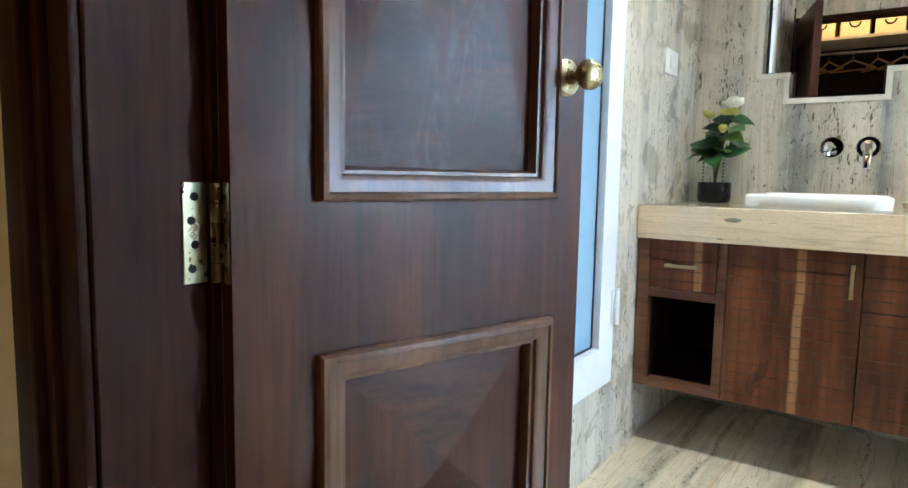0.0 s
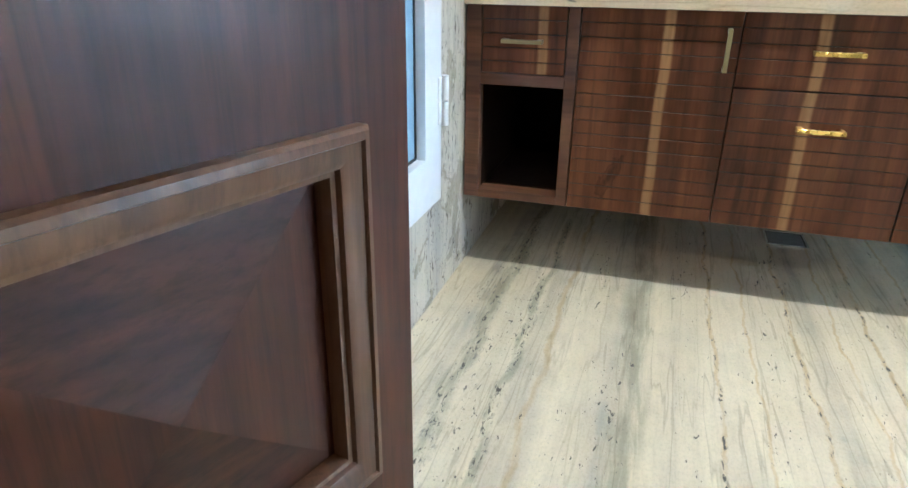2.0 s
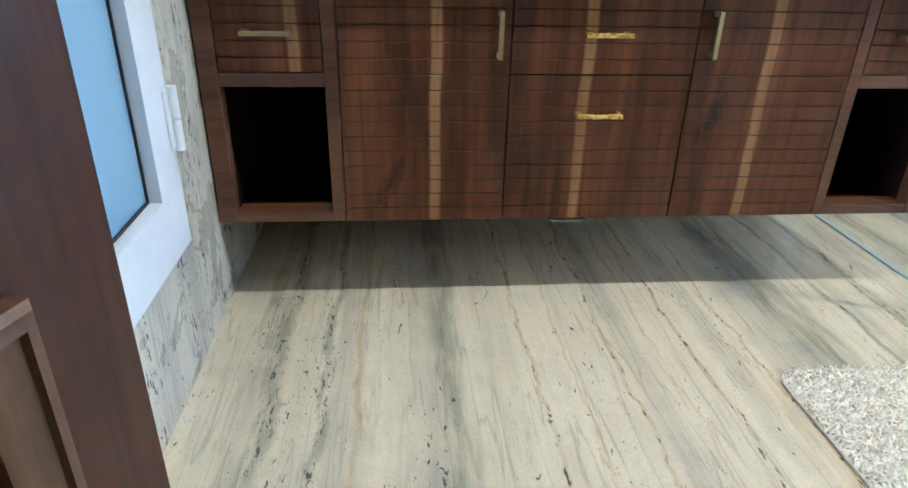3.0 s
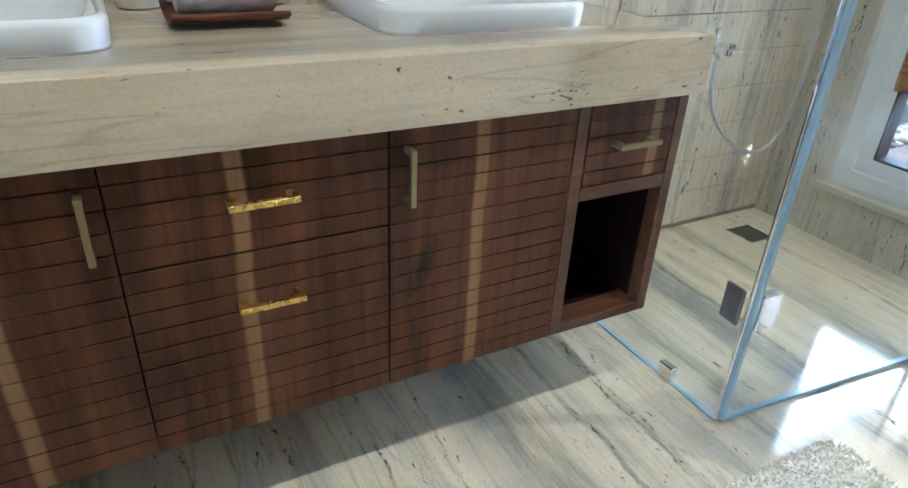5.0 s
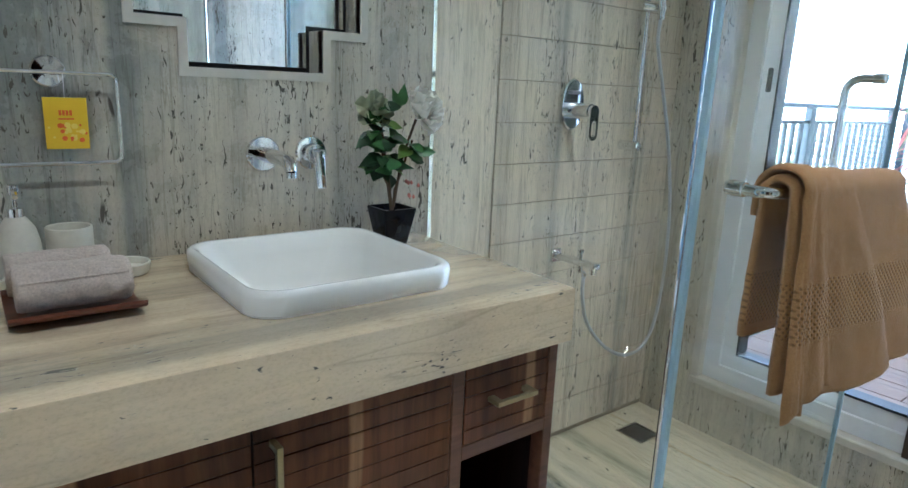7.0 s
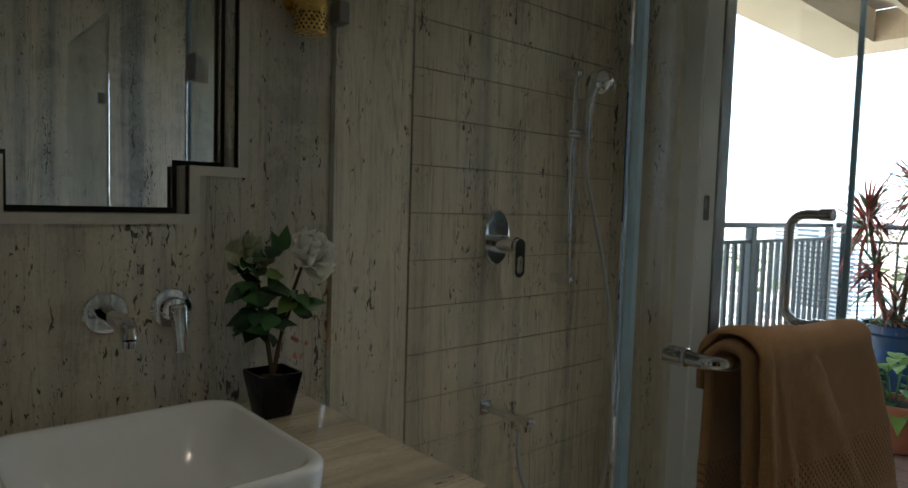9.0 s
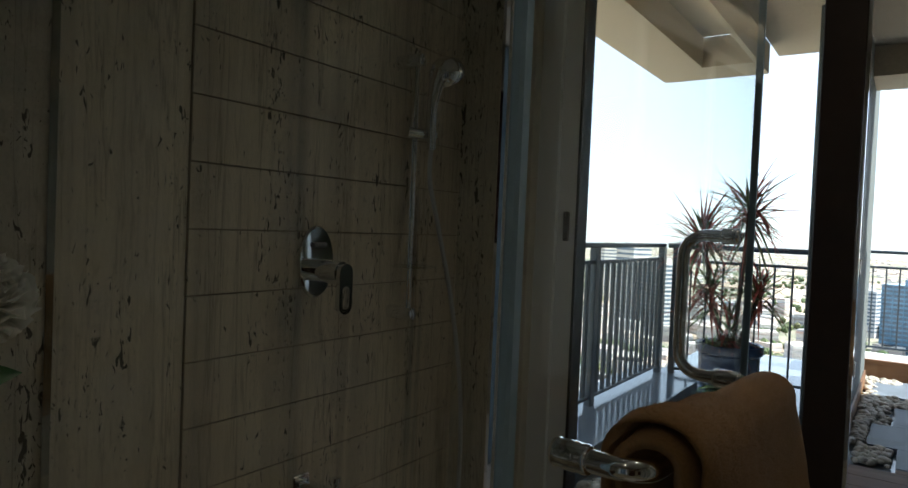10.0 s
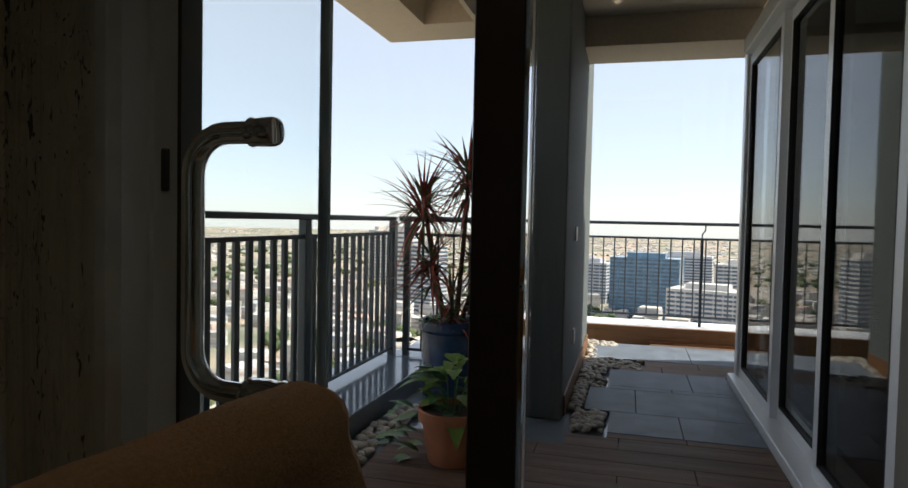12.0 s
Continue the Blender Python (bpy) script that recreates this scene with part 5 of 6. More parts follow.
sdr = thing("shower_door", (GX + 0.004, GY - 0.008, 0), "clear glass shower door with chrome hinges standing slightly open", "shower door", rz=math.degrees(DA))
DWID = 0.698
p = part("pane", box(B(), 0.004, DWID, -0.005, 0.005, 0.012, GH), M_GLASS, sdr, "clear glass door pane")
p.visible_shadow = False
part("edge_seal", box(B(), DWID, DWID + 0.005, -0.0055, 0.0055, 0.012, GH), M_GLASS_EDGE, sdr, "blue-tinted glass edge")
part("hinge_seal", box(B(), -0.012, 0.004, -0.012, 0.006, 0.012, GH, 0.003), M_GLASS_EDGE, sdr, "translucent hinge-side seal")
part("seal_bead", tube(B(), [(-0.014, 0.002, 0.012), (-0.014, 0.002, GH)], 0.005, 10), M_CHROME, sdr)
part("bottom_seal", box(B(), 0.0, DWID, -0.006, 0.006, 0.002, 0.0118), M_GLASS_EDGE, sdr, "clear bottom seal")
for hz in (0.31, 1.745):
    bm = box(B(), 0.008, 0.062, -0.013, 0.013, hz - 0.045, hz + 0.045, 0.003)
    hg = part("hinge", bm, M_CHROME, sdr, "square chrome glass hinge")
    part("hinge_pin", rod(B(), (-0.004, -0.002, hz - 0.044), (-0.004, -0.002, hz + 0.044), 0.008), M_CHROME, hg)
    part("hinge_plate", box(B(), -0.018, -0.008, 0.02, 0.072, hz - 0.045, hz + 0.045, 0.003), M_STEEL, hg)
# towel bar outside, pull bar inside, on shared bosses
Z_BAR, S0, S1, OUT = 1.083, 0.122, 0.610, 0.075
bm = B()
tb = [(S0, -0.006, Z_BAR), (S0, -OUT + 0.03, Z_BAR)] + arc((S0 + 0.03, -OUT + 0.03, Z_BAR), 0.03, math.pi, 1.5 * math.pi, (1, 0, 0), (0, 1, 0), 7) \
    + arc((S1 - 0.03, -OUT + 0.03, Z_BAR), 0.03, 1.5 * math.pi, 2 * math.pi, (1, 0, 0), (0, 1, 0), 7) + [(S1, -OUT + 0.03, Z_BAR), (S1, -0.006, Z_BAR)]
tube(bm, tb, 0.0115, 16)
part("towel_bar", bm, M_CHROME, sdr, "chrome towel bar across the glass door")
bm = B()
zt, r_, io = 1.308, 0.035, 0.078
hb = [(S1, 0.006, zt), (S1, io - r_, zt)] + arc((S1, io - r_, zt - r_), r_, math.pi / 2, 0, (0, 1, 0), (0, 0, 1), 7) + arc((S1, io - r_, Z_BAR + r_), r_, 0, -math.pi / 2, (0, 1, 0), (0, 0, 1), 7) + [(S1, io - r_, Z_BAR), (S1, 0.006, Z_BAR)]
tube(bm, hb, 0.0098, 16)
part("pull_handle", bm, M_CHROME, sdr, "chrome tubular pull handle inside the door")
BOSS = [(0.010, -0.0215), (0.0140, -0.020), (0.0155, -0.016), (0.0145, -0.011), (0.0155, -0.006), (0.0155, 0.006), (0.0145, 0.011), (0.0155, 0.016), (0.0135, 0.02)]
for s, z, prof in ((S0, Z_BAR, BOSS), (S1, Z_BAR, BOSS), (S1, zt, [(0.009, -0.009), (0.0115, -0.008), (0.0125, -0.0055), (0.0125, 0.006), (0.0118, 0.011), (0.0128, 0.016), (0.011, 0.019)])):
    bm = lathe(B(), prof, (s, 0, z), 24, (0, 1, 0))
    part("boss", bm, M_CHROME, sdr, "ringed chrome boss")

# ---- towel over the bar ----
tw = thing("bath_towel", (GX + 0.004, GY - 0.008, 0), "folded tan terry bath towel hanging over the chrome bar", "towel", rz=math.degrees(DA))


def between(keys, h):
    """A smooth course through (drop, value) pairs."""
    for (h0, v0), (h1, v1) in zip(keys, keys[1:]):
        if h <= h1:
            t = max(0.0, (h - h0) / (h1 - h0))
            return v0 + (v1 - v0) * t * t * (3 - 2 * t) if len(keys) == 2 else v0 + (v1 - v0) * t
    return keys[-1][1]


THICK = 0.012


def drape(lefts, rights, drop, back, rise, lean, seed, ripple, nu=40, nv=84):
    """One towel layer over the bar: up from its back hem, over the bar and down to its front hem; its side edges curl in."""
    bm = B()
    top_r = 0.0125 + THICK * 0.55 + rise
    half = math.pi * top_r
    whole = drop + half + back
    rows = []
    for j in range(nv + 1):
        q = j / nv * whole
        row = []
        for i in range(nu + 1):
            u = i / nu
            if q < back:
                h, sd, y, z = back - q, 1, top_r, Z_BAR - (back - q)
            elif q < back + half:
                a = (q - back) / top_r
                h, sd, y, z = 0.0, -1, top_r * math.cos(a), Z_BAR + top_r * math.sin(a)
            else:
                h, sd, y, z = q - back - half, -1, -top_r, Z_BAR - (q - back - half)
            hh = h if sd < 0 else h * 0.25
            sl, sr = between(lefts, hh), between(rights, hh)
            s = sl + (sr - sl) * u
            edge = min(u, 1 - u) * (sr - sl)
            curl = 1 - math.sqrt(max(0.0, 1 - max(0.0, 1 - edge / 0.022) ** 2))
            loose = min(1.0, h / 0.18)
            wave = ripple * loose * math.sin(seed + u * 6.5 + 1.2 * h) + 0.006 * loose * noise.noise(Vector((u * 5 + seed, h * 5, seed)))
            fine = 0.0022 * noise.noise(Vector((s * 45, q * 30, seed)))
            if sd > 0:
                y2, z2 = min(y + 0.5 * wave + fine, OUT - 0.016), z
            else:
                body = max(0.0, math.sin((q - back) / top_r) if h == 0 else 0.0)
                y2 = y - lean * h - wave + fine + curl * 0.007 * (1 - body)
                z2 = z - curl * 0.006 * body + body * (0.003 * noise.noise(Vector((s * 18, seed, 1.5))))
                z2 += 0.012 * math.sin(u * 5 + seed) * max(0.0, h / drop) ** 3
            row.append(bm.verts.new((s, -OUT + y2, z2)))
        rows.append(row)
    for a, c in zip(rows, rows[1:]):
        for i in range(nu):
            bm.faces.new((a[i], c[i], c[i + 1], a[i + 1]))
    bm.normal_update()
    return bm


def nap(bm, count, seed):
    """Short loose fibres standing off the outer side of a towel layer."""
    rg = random.Random(seed)
    fs = list(bm.faces)
    verts, tris = [], []
    for k in range(count):
        f = fs[rg.randrange(len(fs))]
        c = f.calc_center_median()
        vs = [v.co for v in f.verts]
        c = c + (vs[0] - c) * rg.uniform(-0.8, 0.8) + (vs[1] - c) * rg.uniform(-0.8, 0.8)
        n_ = f.normal.copy()
        if n_.dot(Vector((0, c.y + OUT, max(0.0, c.z - Z_BAR)))) < 0:
            n_.negate()
        lean_ = Vector((rg.uniform(-1, 1), rg.uniform(-1, 1), rg.uniform(-1, 1)))
        tip = c + n_ * (THICK / 2 + rg.uniform(0.0008, 0.0028)) + lean_ * 0.0016
        root = c + n_ * (THICK / 2 - 0.0006)
        w = lean_.cross(n_)
        w = w.normalized() * 0.00028 if w.length > 1e-6 else Vector((0.00028, 0, 0))
        i = len(verts)
        verts += [tuple(root - w), tuple(root + w), tuple(tip)]
        tris.append((i, i + 1, i + 2))
    me = bpy.data.meshes.new("nap")
    me.from_pydata(verts, [], tris)
    me.materials.append(M_TOWEL)
    ob = new("nap", me)
    ob.parent = tw
    return tagged(ob, "loose tan terry fibres", kind="stuff")


FOLDS = (("outer_fold", (((0, 0.140), (0.42, 0.115)), ((0, 0.562), (0.12, 0.61), (0.27, 0.665), (0.42, 0.715)), 0.38, 0.29, 0.012, 0.07, 0.6, 0.005), 9000),
         ("wide_fold", (((0, 0.175), (0.42, 0.20)), ((0, 0.33), (0.05, 0.365), (0.12, 0.41), (0.25, 0.475), (0.43, 0.545)), 0.395, 0.06, 0.021, 0.10, 2.2, 0.006), 8000),
         ("middle_fold", (((0, 0.165), (0.42, 0.165)), ((0, 0.215), (0.10, 0.232), (0.24, 0.252), (0.42, 0.275)), 0.38, 0.05, 0.028, 0.11, 4.0, 0.003), 4000),
         ("front_fold", (((0, 0.150), (0.42, 0.108)), ((0, 0.178), (0.12, 0.170), (0.26, 0.163), (0.43, 0.160)), 0.405, 0.05, 0.031, 0.12, 5.1, 0.002), 3000))
for name, args, fibres in FOLDS:
    bm = drape(*args)
    nap(bm, fibres, len(name))
    ob = part(name, bm, M_TOWEL, tw, angle=80)
    sm = ob.modifiers.new("thickness", "SOLIDIFY")
    sm.thickness = THICK
    sm.offset = 0.0

# ---- shower fittings ----
mx = thing("shower_mixer", (2.403, NY, 1.214), "chrome oval shower mixer with looped lever", "shower mixer")
part("plate", lathe(B(), [(0.056, 0), (0.056, 0.006), (0.053, 0.010), (0.02, 0.011)], (2.403, NY - 0.0065, 1.214), 40, (0, -1, 0), 0.9, 1.45), M_CHROME, mx)
part("cartridge", lathe(B(), [(0.026, 0), (0.026, 0.06), (0.024, 0.078), (0.01, 0.079)], (2.403, NY - 0.016, 1.195), 30, (0, -1, 0)), M_CHROME, mx)
part("diverter", rod(B(), (2.385, NY - 0.02, 1.252), (2.422, NY - 0.02, 1.252), 0.006), M_STEEL, mx, "small diverter pin")
bm = B()
lo_, hi_ = 1.105, 1.215
out_l, in_l = [], []
for k in range(32):
    a = 2 * math.pi * k / 32
    cz = hi_ - 0.02 if math.sin(a) >= 0 else lo_ + 0.02
    out_l.append((0.020 * math.cos(a), cz + 0.020 * math.sin(a)))
    cz = 1.155 if math.sin(a) >= 0 else lo_ + 0.022
    in_l.append((0.011 * math.cos(a), cz + 0.011 * math.sin(a)))
rings = [[bm.verts.new((2.403 + 0.0 + x, NY - y, z)) for x, z in lp] for lp, y in ((out_l, 0.096), (out_l, 0.108), (in_l, 0.108), (in_l, 0.096))]
for a, c in zip(rings, rings[1:] + rings[:1]):
    for k in range(32):
        bm.faces.new((a[k], a[(k + 1) % 32], c[(k + 1) % 32], c[k]))
bmesh.ops.recalc_face_normals(bm, faces=bm.faces)
part("lever", bm, M_CHROME, mx, "looped chrome lever")

sb = thing("shower_rail", (2.675, NY, 1.08), "chrome slide rail with hand shower and hose", "hand shower")
BY = NY - 0.06
part("slide_bar", rod(B(), (2.675, BY, 1.07), (2.675, BY, 1.735), 0.0095), M_CHROME, sb)
for z in (1.08, 1.722):
    bm = lathe(B(), [(0.017, 0), (0.018, 0.004), (0.0175, 0.07), (0.015, 0.08), (0.006, 0.084)], (2.675, NY - 0.0005, z), 22, (0, -1, 0))
    part("bracket", bm, M_CHROME, sb)
bm = rod(B(), (2.642, BY - 0.006, 1.537), (2.706, BY - 0.045, 1.533), 0.014)
part("slider", bm, M_CHROME, sb)
bm = B()
tube(bm, [(2.678, BY - 0.055, 1.495), (2.674, BY - 0.055, 1.55), (2.675, BY - 0.055, 1.605), (2.684, BY - 0.058, 1.655), (2.70, BY - 0.062, 1.69)], [0.011, 0.0125, 0.0135, 0.018, 0.026], 16)
hs = part("hand_shower", bm, M_CHROME, sb)
bm = lathe(B(), [(0.006, -0.036), (0.026, -0.031), (0.042, -0.016), (0.048, 0.0), (0.047, 0.01), (0.042, 0.014), (0.01, 0.015)], (2.716, BY - 0.064, 1.694), 30, (0.72, 0.15, -0.62))
part("head", bm, M_CHROME, hs)
hose = []
HOY = NY - 0.105
key = [Vector(p) for p in ((2.678, BY - 0.055, 1.50), (2.690, HOY, 1.42), (2.735, HOY, 1.30), (2.808, HOY, 1.10), (2.862, HOY, 0.88), (2.88, HOY, 0.66), (2.862, HOY, 0.45), (2.805, HOY, 0.335), (2.695, HOY, 0.312), (2.57, HOY, 0.372), (2.465, HOY, 0.478), (2.426, HOY, 0.585), (2.420, HOY - 0.004, 0.665))]
for i in range(len(key) - 1):
    p0, p1, p2, p3 = key[max(i - 1, 0)], key[i], key[i + 1], key[min(i + 2, len(key) - 1)]
    for k in range(40):
        t = k / 40
        hose.append(0.5 * ((2 * p1) + (p2 - p0) * t + (2 * p0 - 5 * p1 + 4 * p2 - p3) * t * t + (3 * p1 - p0 - 3 * p2 + p3) * t * t * t))
hose.append(key[-1])
part("hose", tube(B(), hose, [0.0068 if k % 2 else 0.0054 for k in range(len(hose))], 10), M_HOSE, sb, "ribbed chrome shower hose", angle=60)
bm = box(B(), 2.63, 2.72, BY - 0.055, BY + 0.03, 1.198, 1.204, 0.002)
part("soap_shelf", bm, M_GLASS, sb, "clear plastic soap shelf")

spt = thing("bath_spout", (2.39, NY, 0.71), "chrome wall spout with hose outlet", "spout")
bm = box(B(), 2.362, 2.408, NY - 0.012, NY - 0.001, 0.688, 0.735, 0.003)
part("wall_plate", bm, M_CHROME, spt)
bm = box(B(), 2.372, 2.402, NY - 0.19, NY - 0.012, 0.700, 0.722, 0.006, 3)
sp_ = part("spout_body", bm, M_CHROME, spt)
part("diverter_knob", lathe(B(), [(0.006, 0), (0.006, 0.02), (0.010, 0.024), (0.010, 0.034), (0.006, 0.036)], (2.387, NY - 0.115, 0.72), 16), M_CHROME, sp_)
part("aerator", lathe(B(), [(0.011, 0), (0.012, 0.02)], (2.387, NY - 0.172, 0.683), 18), M_CHROME, sp_)
bm = tube(B(), [(2.387, NY - 0.115, 0.70), (2.387, NY - 0.115, 0.682), (2.405, NY - 0.112, 0.676), (2.420, NY - 0.109, 0.66)], 0.0085, 10)
part("hose_union", bm, M_CHROME, sp_)

# ---- downlights ----
# The last fitting belongs to the added, unseen shower lamp.
for lx in LAMP_X:
    t = thing("downlight", (lx, LAMP_Y, CEIL), "small round recessed ceiling downlight, lit warm", "downlight", "downlights")
    part("ring", lathe(B(), [(0.045, 0), (0.045, -0.004), (0.032, -0.006), (0.028, -0.001)], (lx, LAMP_Y, CEIL), 24), M_PLASTIC, t)
    part("lens", lathe(B(), [(0.024, -0.0012), (0.024, -0.003)], (lx, LAMP_Y, CEIL), 20), emit_mat("warm_lamp", (1.0, 0.8, 0.55), 6.0), t)

# ---- wardrobe seen in the mirror ----
wd = thing("wardrobe", (0.3, -3.45, 0), "open dark walnut wardrobe with lit shelf", "wardrobe")
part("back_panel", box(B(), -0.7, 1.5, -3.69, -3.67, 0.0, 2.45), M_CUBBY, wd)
for x in (-0.72, 0.95, 1.5):
    part("side_panel", box(B(), x, x + 0.02, -3.69, -3.12, 0.0, 2.45), M_WALNUT_X, wd)
part("shelf", box(B(), -0.7, 0.949, -3.66, -3.13, 2.195, 2.22), M_STONE_TRIM, wd, "pale shelf")
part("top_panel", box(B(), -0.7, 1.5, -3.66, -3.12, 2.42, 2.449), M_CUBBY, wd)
part("hanging_rail", rod(B(), (-0.7, -3.4, 2.12), (0.95, -3.4, 2.12), 0.012), M_CHROME, wd)
M_BOX = plain("cream_storage_box", (0.72, 0.58, 0.36), 0.6, vary=0.05)
for k in range(6):
    x = -0.62 + 0.26 * k
    t = thing("storage_box", (x + 0.11, -3.35, 2.222), "cream storage box with dark loop pull on shelf", "box", "storage boxes")
    part("box_body", box(B(), x, x + 0.22, -3.5, -3.2, 2.222, 2.40, 0.004), M_BOX, t)
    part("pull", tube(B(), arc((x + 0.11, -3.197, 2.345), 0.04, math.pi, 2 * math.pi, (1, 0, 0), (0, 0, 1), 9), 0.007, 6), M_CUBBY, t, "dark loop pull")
M_HANGER = wood("pale_hanger_wood", 0, (0.4, 0.2, 0.08), (0.5, 0.27, 0.11), (0.58, 0.33, 0.15), 0.4, 60)
for k in range(7):
    x = -0.5 + 0.19 * k
    a = 0.9 if k % 2 else 0.4
    c, s = 0.2 * math.cos(a), 0.2 * math.sin(a)
    t = thing("clothes_hanger", (x, -3.4, 1.96), "pale wooden clothes hanger on the rail", "hanger", "clothes hangers")
    bm = tube(B(), [(x - c, -3.4 - s, 1.96), (x, -3.4, 2.05), (x + c, -3.4 + s, 1.96)], 0.009, 8)
    tube(bm, [(x - c, -3.4 - s, 1.96), (x + c, -3.4 + s, 1.96)], 0.006, 8)
    part("shoulders", bm, M_HANGER, t)
    part("hook", tube(B(), [(x, -3.4, 2.05), (x, -3.4, 2.095)] + arc((x, -3.4, 2.112), 0.022, -math.pi / 2, math.pi, (0, 1, 0), (0, 0, 1), 9), 0.002, 6), M_CHROME, t)

# glass partition of the toilet, seen in the mirrors
gt = thing("glass_partition", (1.77, -1.3, 0), "clear glass partition with chrome edge and clamp", "glass partition")
p = part("pane", box(B(), 1.765, 1.775, SY + 0.002, -0.945, 0.004, 2.05), M_GLASS, gt, "clear glass pane")
p.visible_shadow = False
part("edge_trim", rod(B(), (1.77, -0.94, 0.0), (1.77, -0.94, 2.05), 0.006), M_CHROME, gt, "slim chrome edge trim")
part("clamp", box(B(), 1.755, 1.785, -1.095, -1.045, 1.695, 1.745, 0.003), M_CHROME, gt, "square chrome clamp")
part("stay_bar", rod(B(), (1.77, -0.96, 2.055), (1.77, SY + 0.002, 2.055), 0.008), M_CHROME, gt, "chrome stay bar")

# brass wall lamp between mirror and shower screen
wl = thing("wall_lamp", (1.757, NY, 1.67), "brass wall lamp with perforated cylinder shade, unlit", "wall lamp")
part("wall_plate", lathe(B(), [(0.035, 0), (0.035, 0.008), (0.02, 0.01)], (1.757, NY - 0.001, 1.75), 24, (0, -1, 0)), M_GOLD, wl)
part("arm", tube(B(), [(1.757, NY - 0.005, 1.75), (1.757, NY - 0.07, 1.75)], 0.008, 10), M_GOLD, wl)
shade = part("shade", lathe(B(), [(0.034, 0.0), (0.036, 0.0), (0.036, 0.16), (0.02, 0.165), (0.02, 0.163), (0.034, 0.158)], (1.757, NY - 0.07, 1.665), 32), M_GOLD, wl, "perforated brass cylinder")
bm = B()
for j in range(5):
    for k in range(20):
        a = 2 * math.pi * (k + 0.5 * (j % 2)) / 20
        lathe(bm, [(0.0028, 0), (0.0028, 0.0006)], (1.757 + 0.0358 * math.cos(a), NY - 0.07 + 0.0358 * math.sin(a), 1.671 + 0.008 * j), 6, (math.cos(a), math.sin(a), 0))
tagged(part("perforation", bm, M_RUBBER, shade), kind="stuff")
part("band", lathe(B(), [(0.0355, 0.0), (0.0375, 0.0), (0.0375, 0.004), (0.0355, 0.004)], (1.757, NY - 0.07, 1.715), 32), M_GOLD, shade)
part("clamp", box(B(), GX - 0.014, GX + 0.014, NY - 0.05, NY - 0.005, 1.712, 1.762, 0.003), M_STEEL, gp, "dark glass clamp at the wall")

# ---- balcony ----
BF = 0.25       # balcony floor
BX = EX + 0.2
RY = 0.93       # line of the slatted railing
setting("balcony_slab", box(B(), BX, 8.1, -1.30, 1.12, -0.1, BF - 0.03), M_GRANITE, "concrete balcony slab", "balcony floor")
bal_floor = bpy.data.objects["balcony_slab"]
rng = random.Random(21)
# wood-look planks near the bathroom, laid across
yl, yr = -1.19, 0.44


def floor_piece(name, x0, x1, y0, y1, mt, lift=0.0):
    g = 0.002
    bm = box(B(), x0 + g, x1 - g, y0 + g, y1 - g, BF - 0.028, BF + lift, 0.0015)
    return part(name, bm, mt, bal_floor)


x = BX + 0.002
k = 0
while x < 5.095:
    w = 0.155
    x1 = min(x + w, 5.1)
    cut = yl + (0.35, 1.0, 0.65)[k % 3]
    edge = -0.485 if x > 4.99 else (0.44 if x < 4.75 else -0.30)
    for a, c in ((yl, cut), (cut, edge)):
        if c - a > 0.02:
            floor_piece("plank", x, x1, a, c, M_PLANK)
    x = x1
    k += 1
for x0, x1, pieces in ((5.10, 5.46, ((-0.485, -0.83), (-0.83, -1.19))), (5.46, 5.95, ((-0.355, -0.62), (-0.62, -1.19))), (5.95, 6.02, ((-0.46, -0.83), (-0.83, -1.19))),
                       (6.02, 6.48, ((-0.46, -0.95), (-0.95, -1.19))), (6.84, 7.47, ((-0.315, -1.02), (-1.02, -1.47)))):
    for c, a in pieces:
        floor_piece("slate_tile", x0, x1, a, c, M_SLATE, 0.002)
for x0, x1, pieces in ((6.48, 6.66, ((-0.46, -0.80), (-0.80, -1.40))), (6.66, 6.84, ((-0.69, -1.05), (-1.05, -1.45)))):
    for c, a in pieces:
        floor_piece("plank", x0, x1, a, c, M_PLANK)
floor_piece("plank", 7.47, 7.57, -1.47, -0.75, M_PLANK)


def pebbles(name, spots, count, seed, label):
    """A bed of rounded pebbles."""
    rg = random.Random(seed)
    base = bmesh.new()
    bmesh.ops.create_icosphere(base, subdivisions=2, radius=1.0)
    bv = [v.co.copy() for v in base.verts]
    bf = [[v.index for v in f.verts] for f in base.faces]
    base.free()
    verts, faces = [], []
    for n_ in range(count):
        x0, x1, y0, y1 = rg.choice(spots)
        r = rg.uniform(0.014, 0.028)
        c = Vector((rg.uniform(x0 + r, x1 - r), rg.uniform(y0 + r, y1 - r), BF - 0.028 + r * 0.6 + rg.uniform(0, 0.016)))
        m3 = Euler((rg.uniform(-0.4, 0.4), rg.uniform(-0.4, 0.4), rg.uniform(0, 6.28))).to_matrix() @ Matrix.Diagonal((r * 1.2, r * 0.9, r * 0.65))
        i = len(verts)
        verts += [tuple(c + m3 @ v) for v in bv]
        faces += [tuple(i + q for q in f) for f in bf]
    me = bpy.data.meshes.new(name)
    me.from_pydata(verts, [], faces)
    me.shade_smooth()
    me.materials.append(M_PEBBLE)
    return tagged(new(name, me), label, "pebbles", "", "stuff")


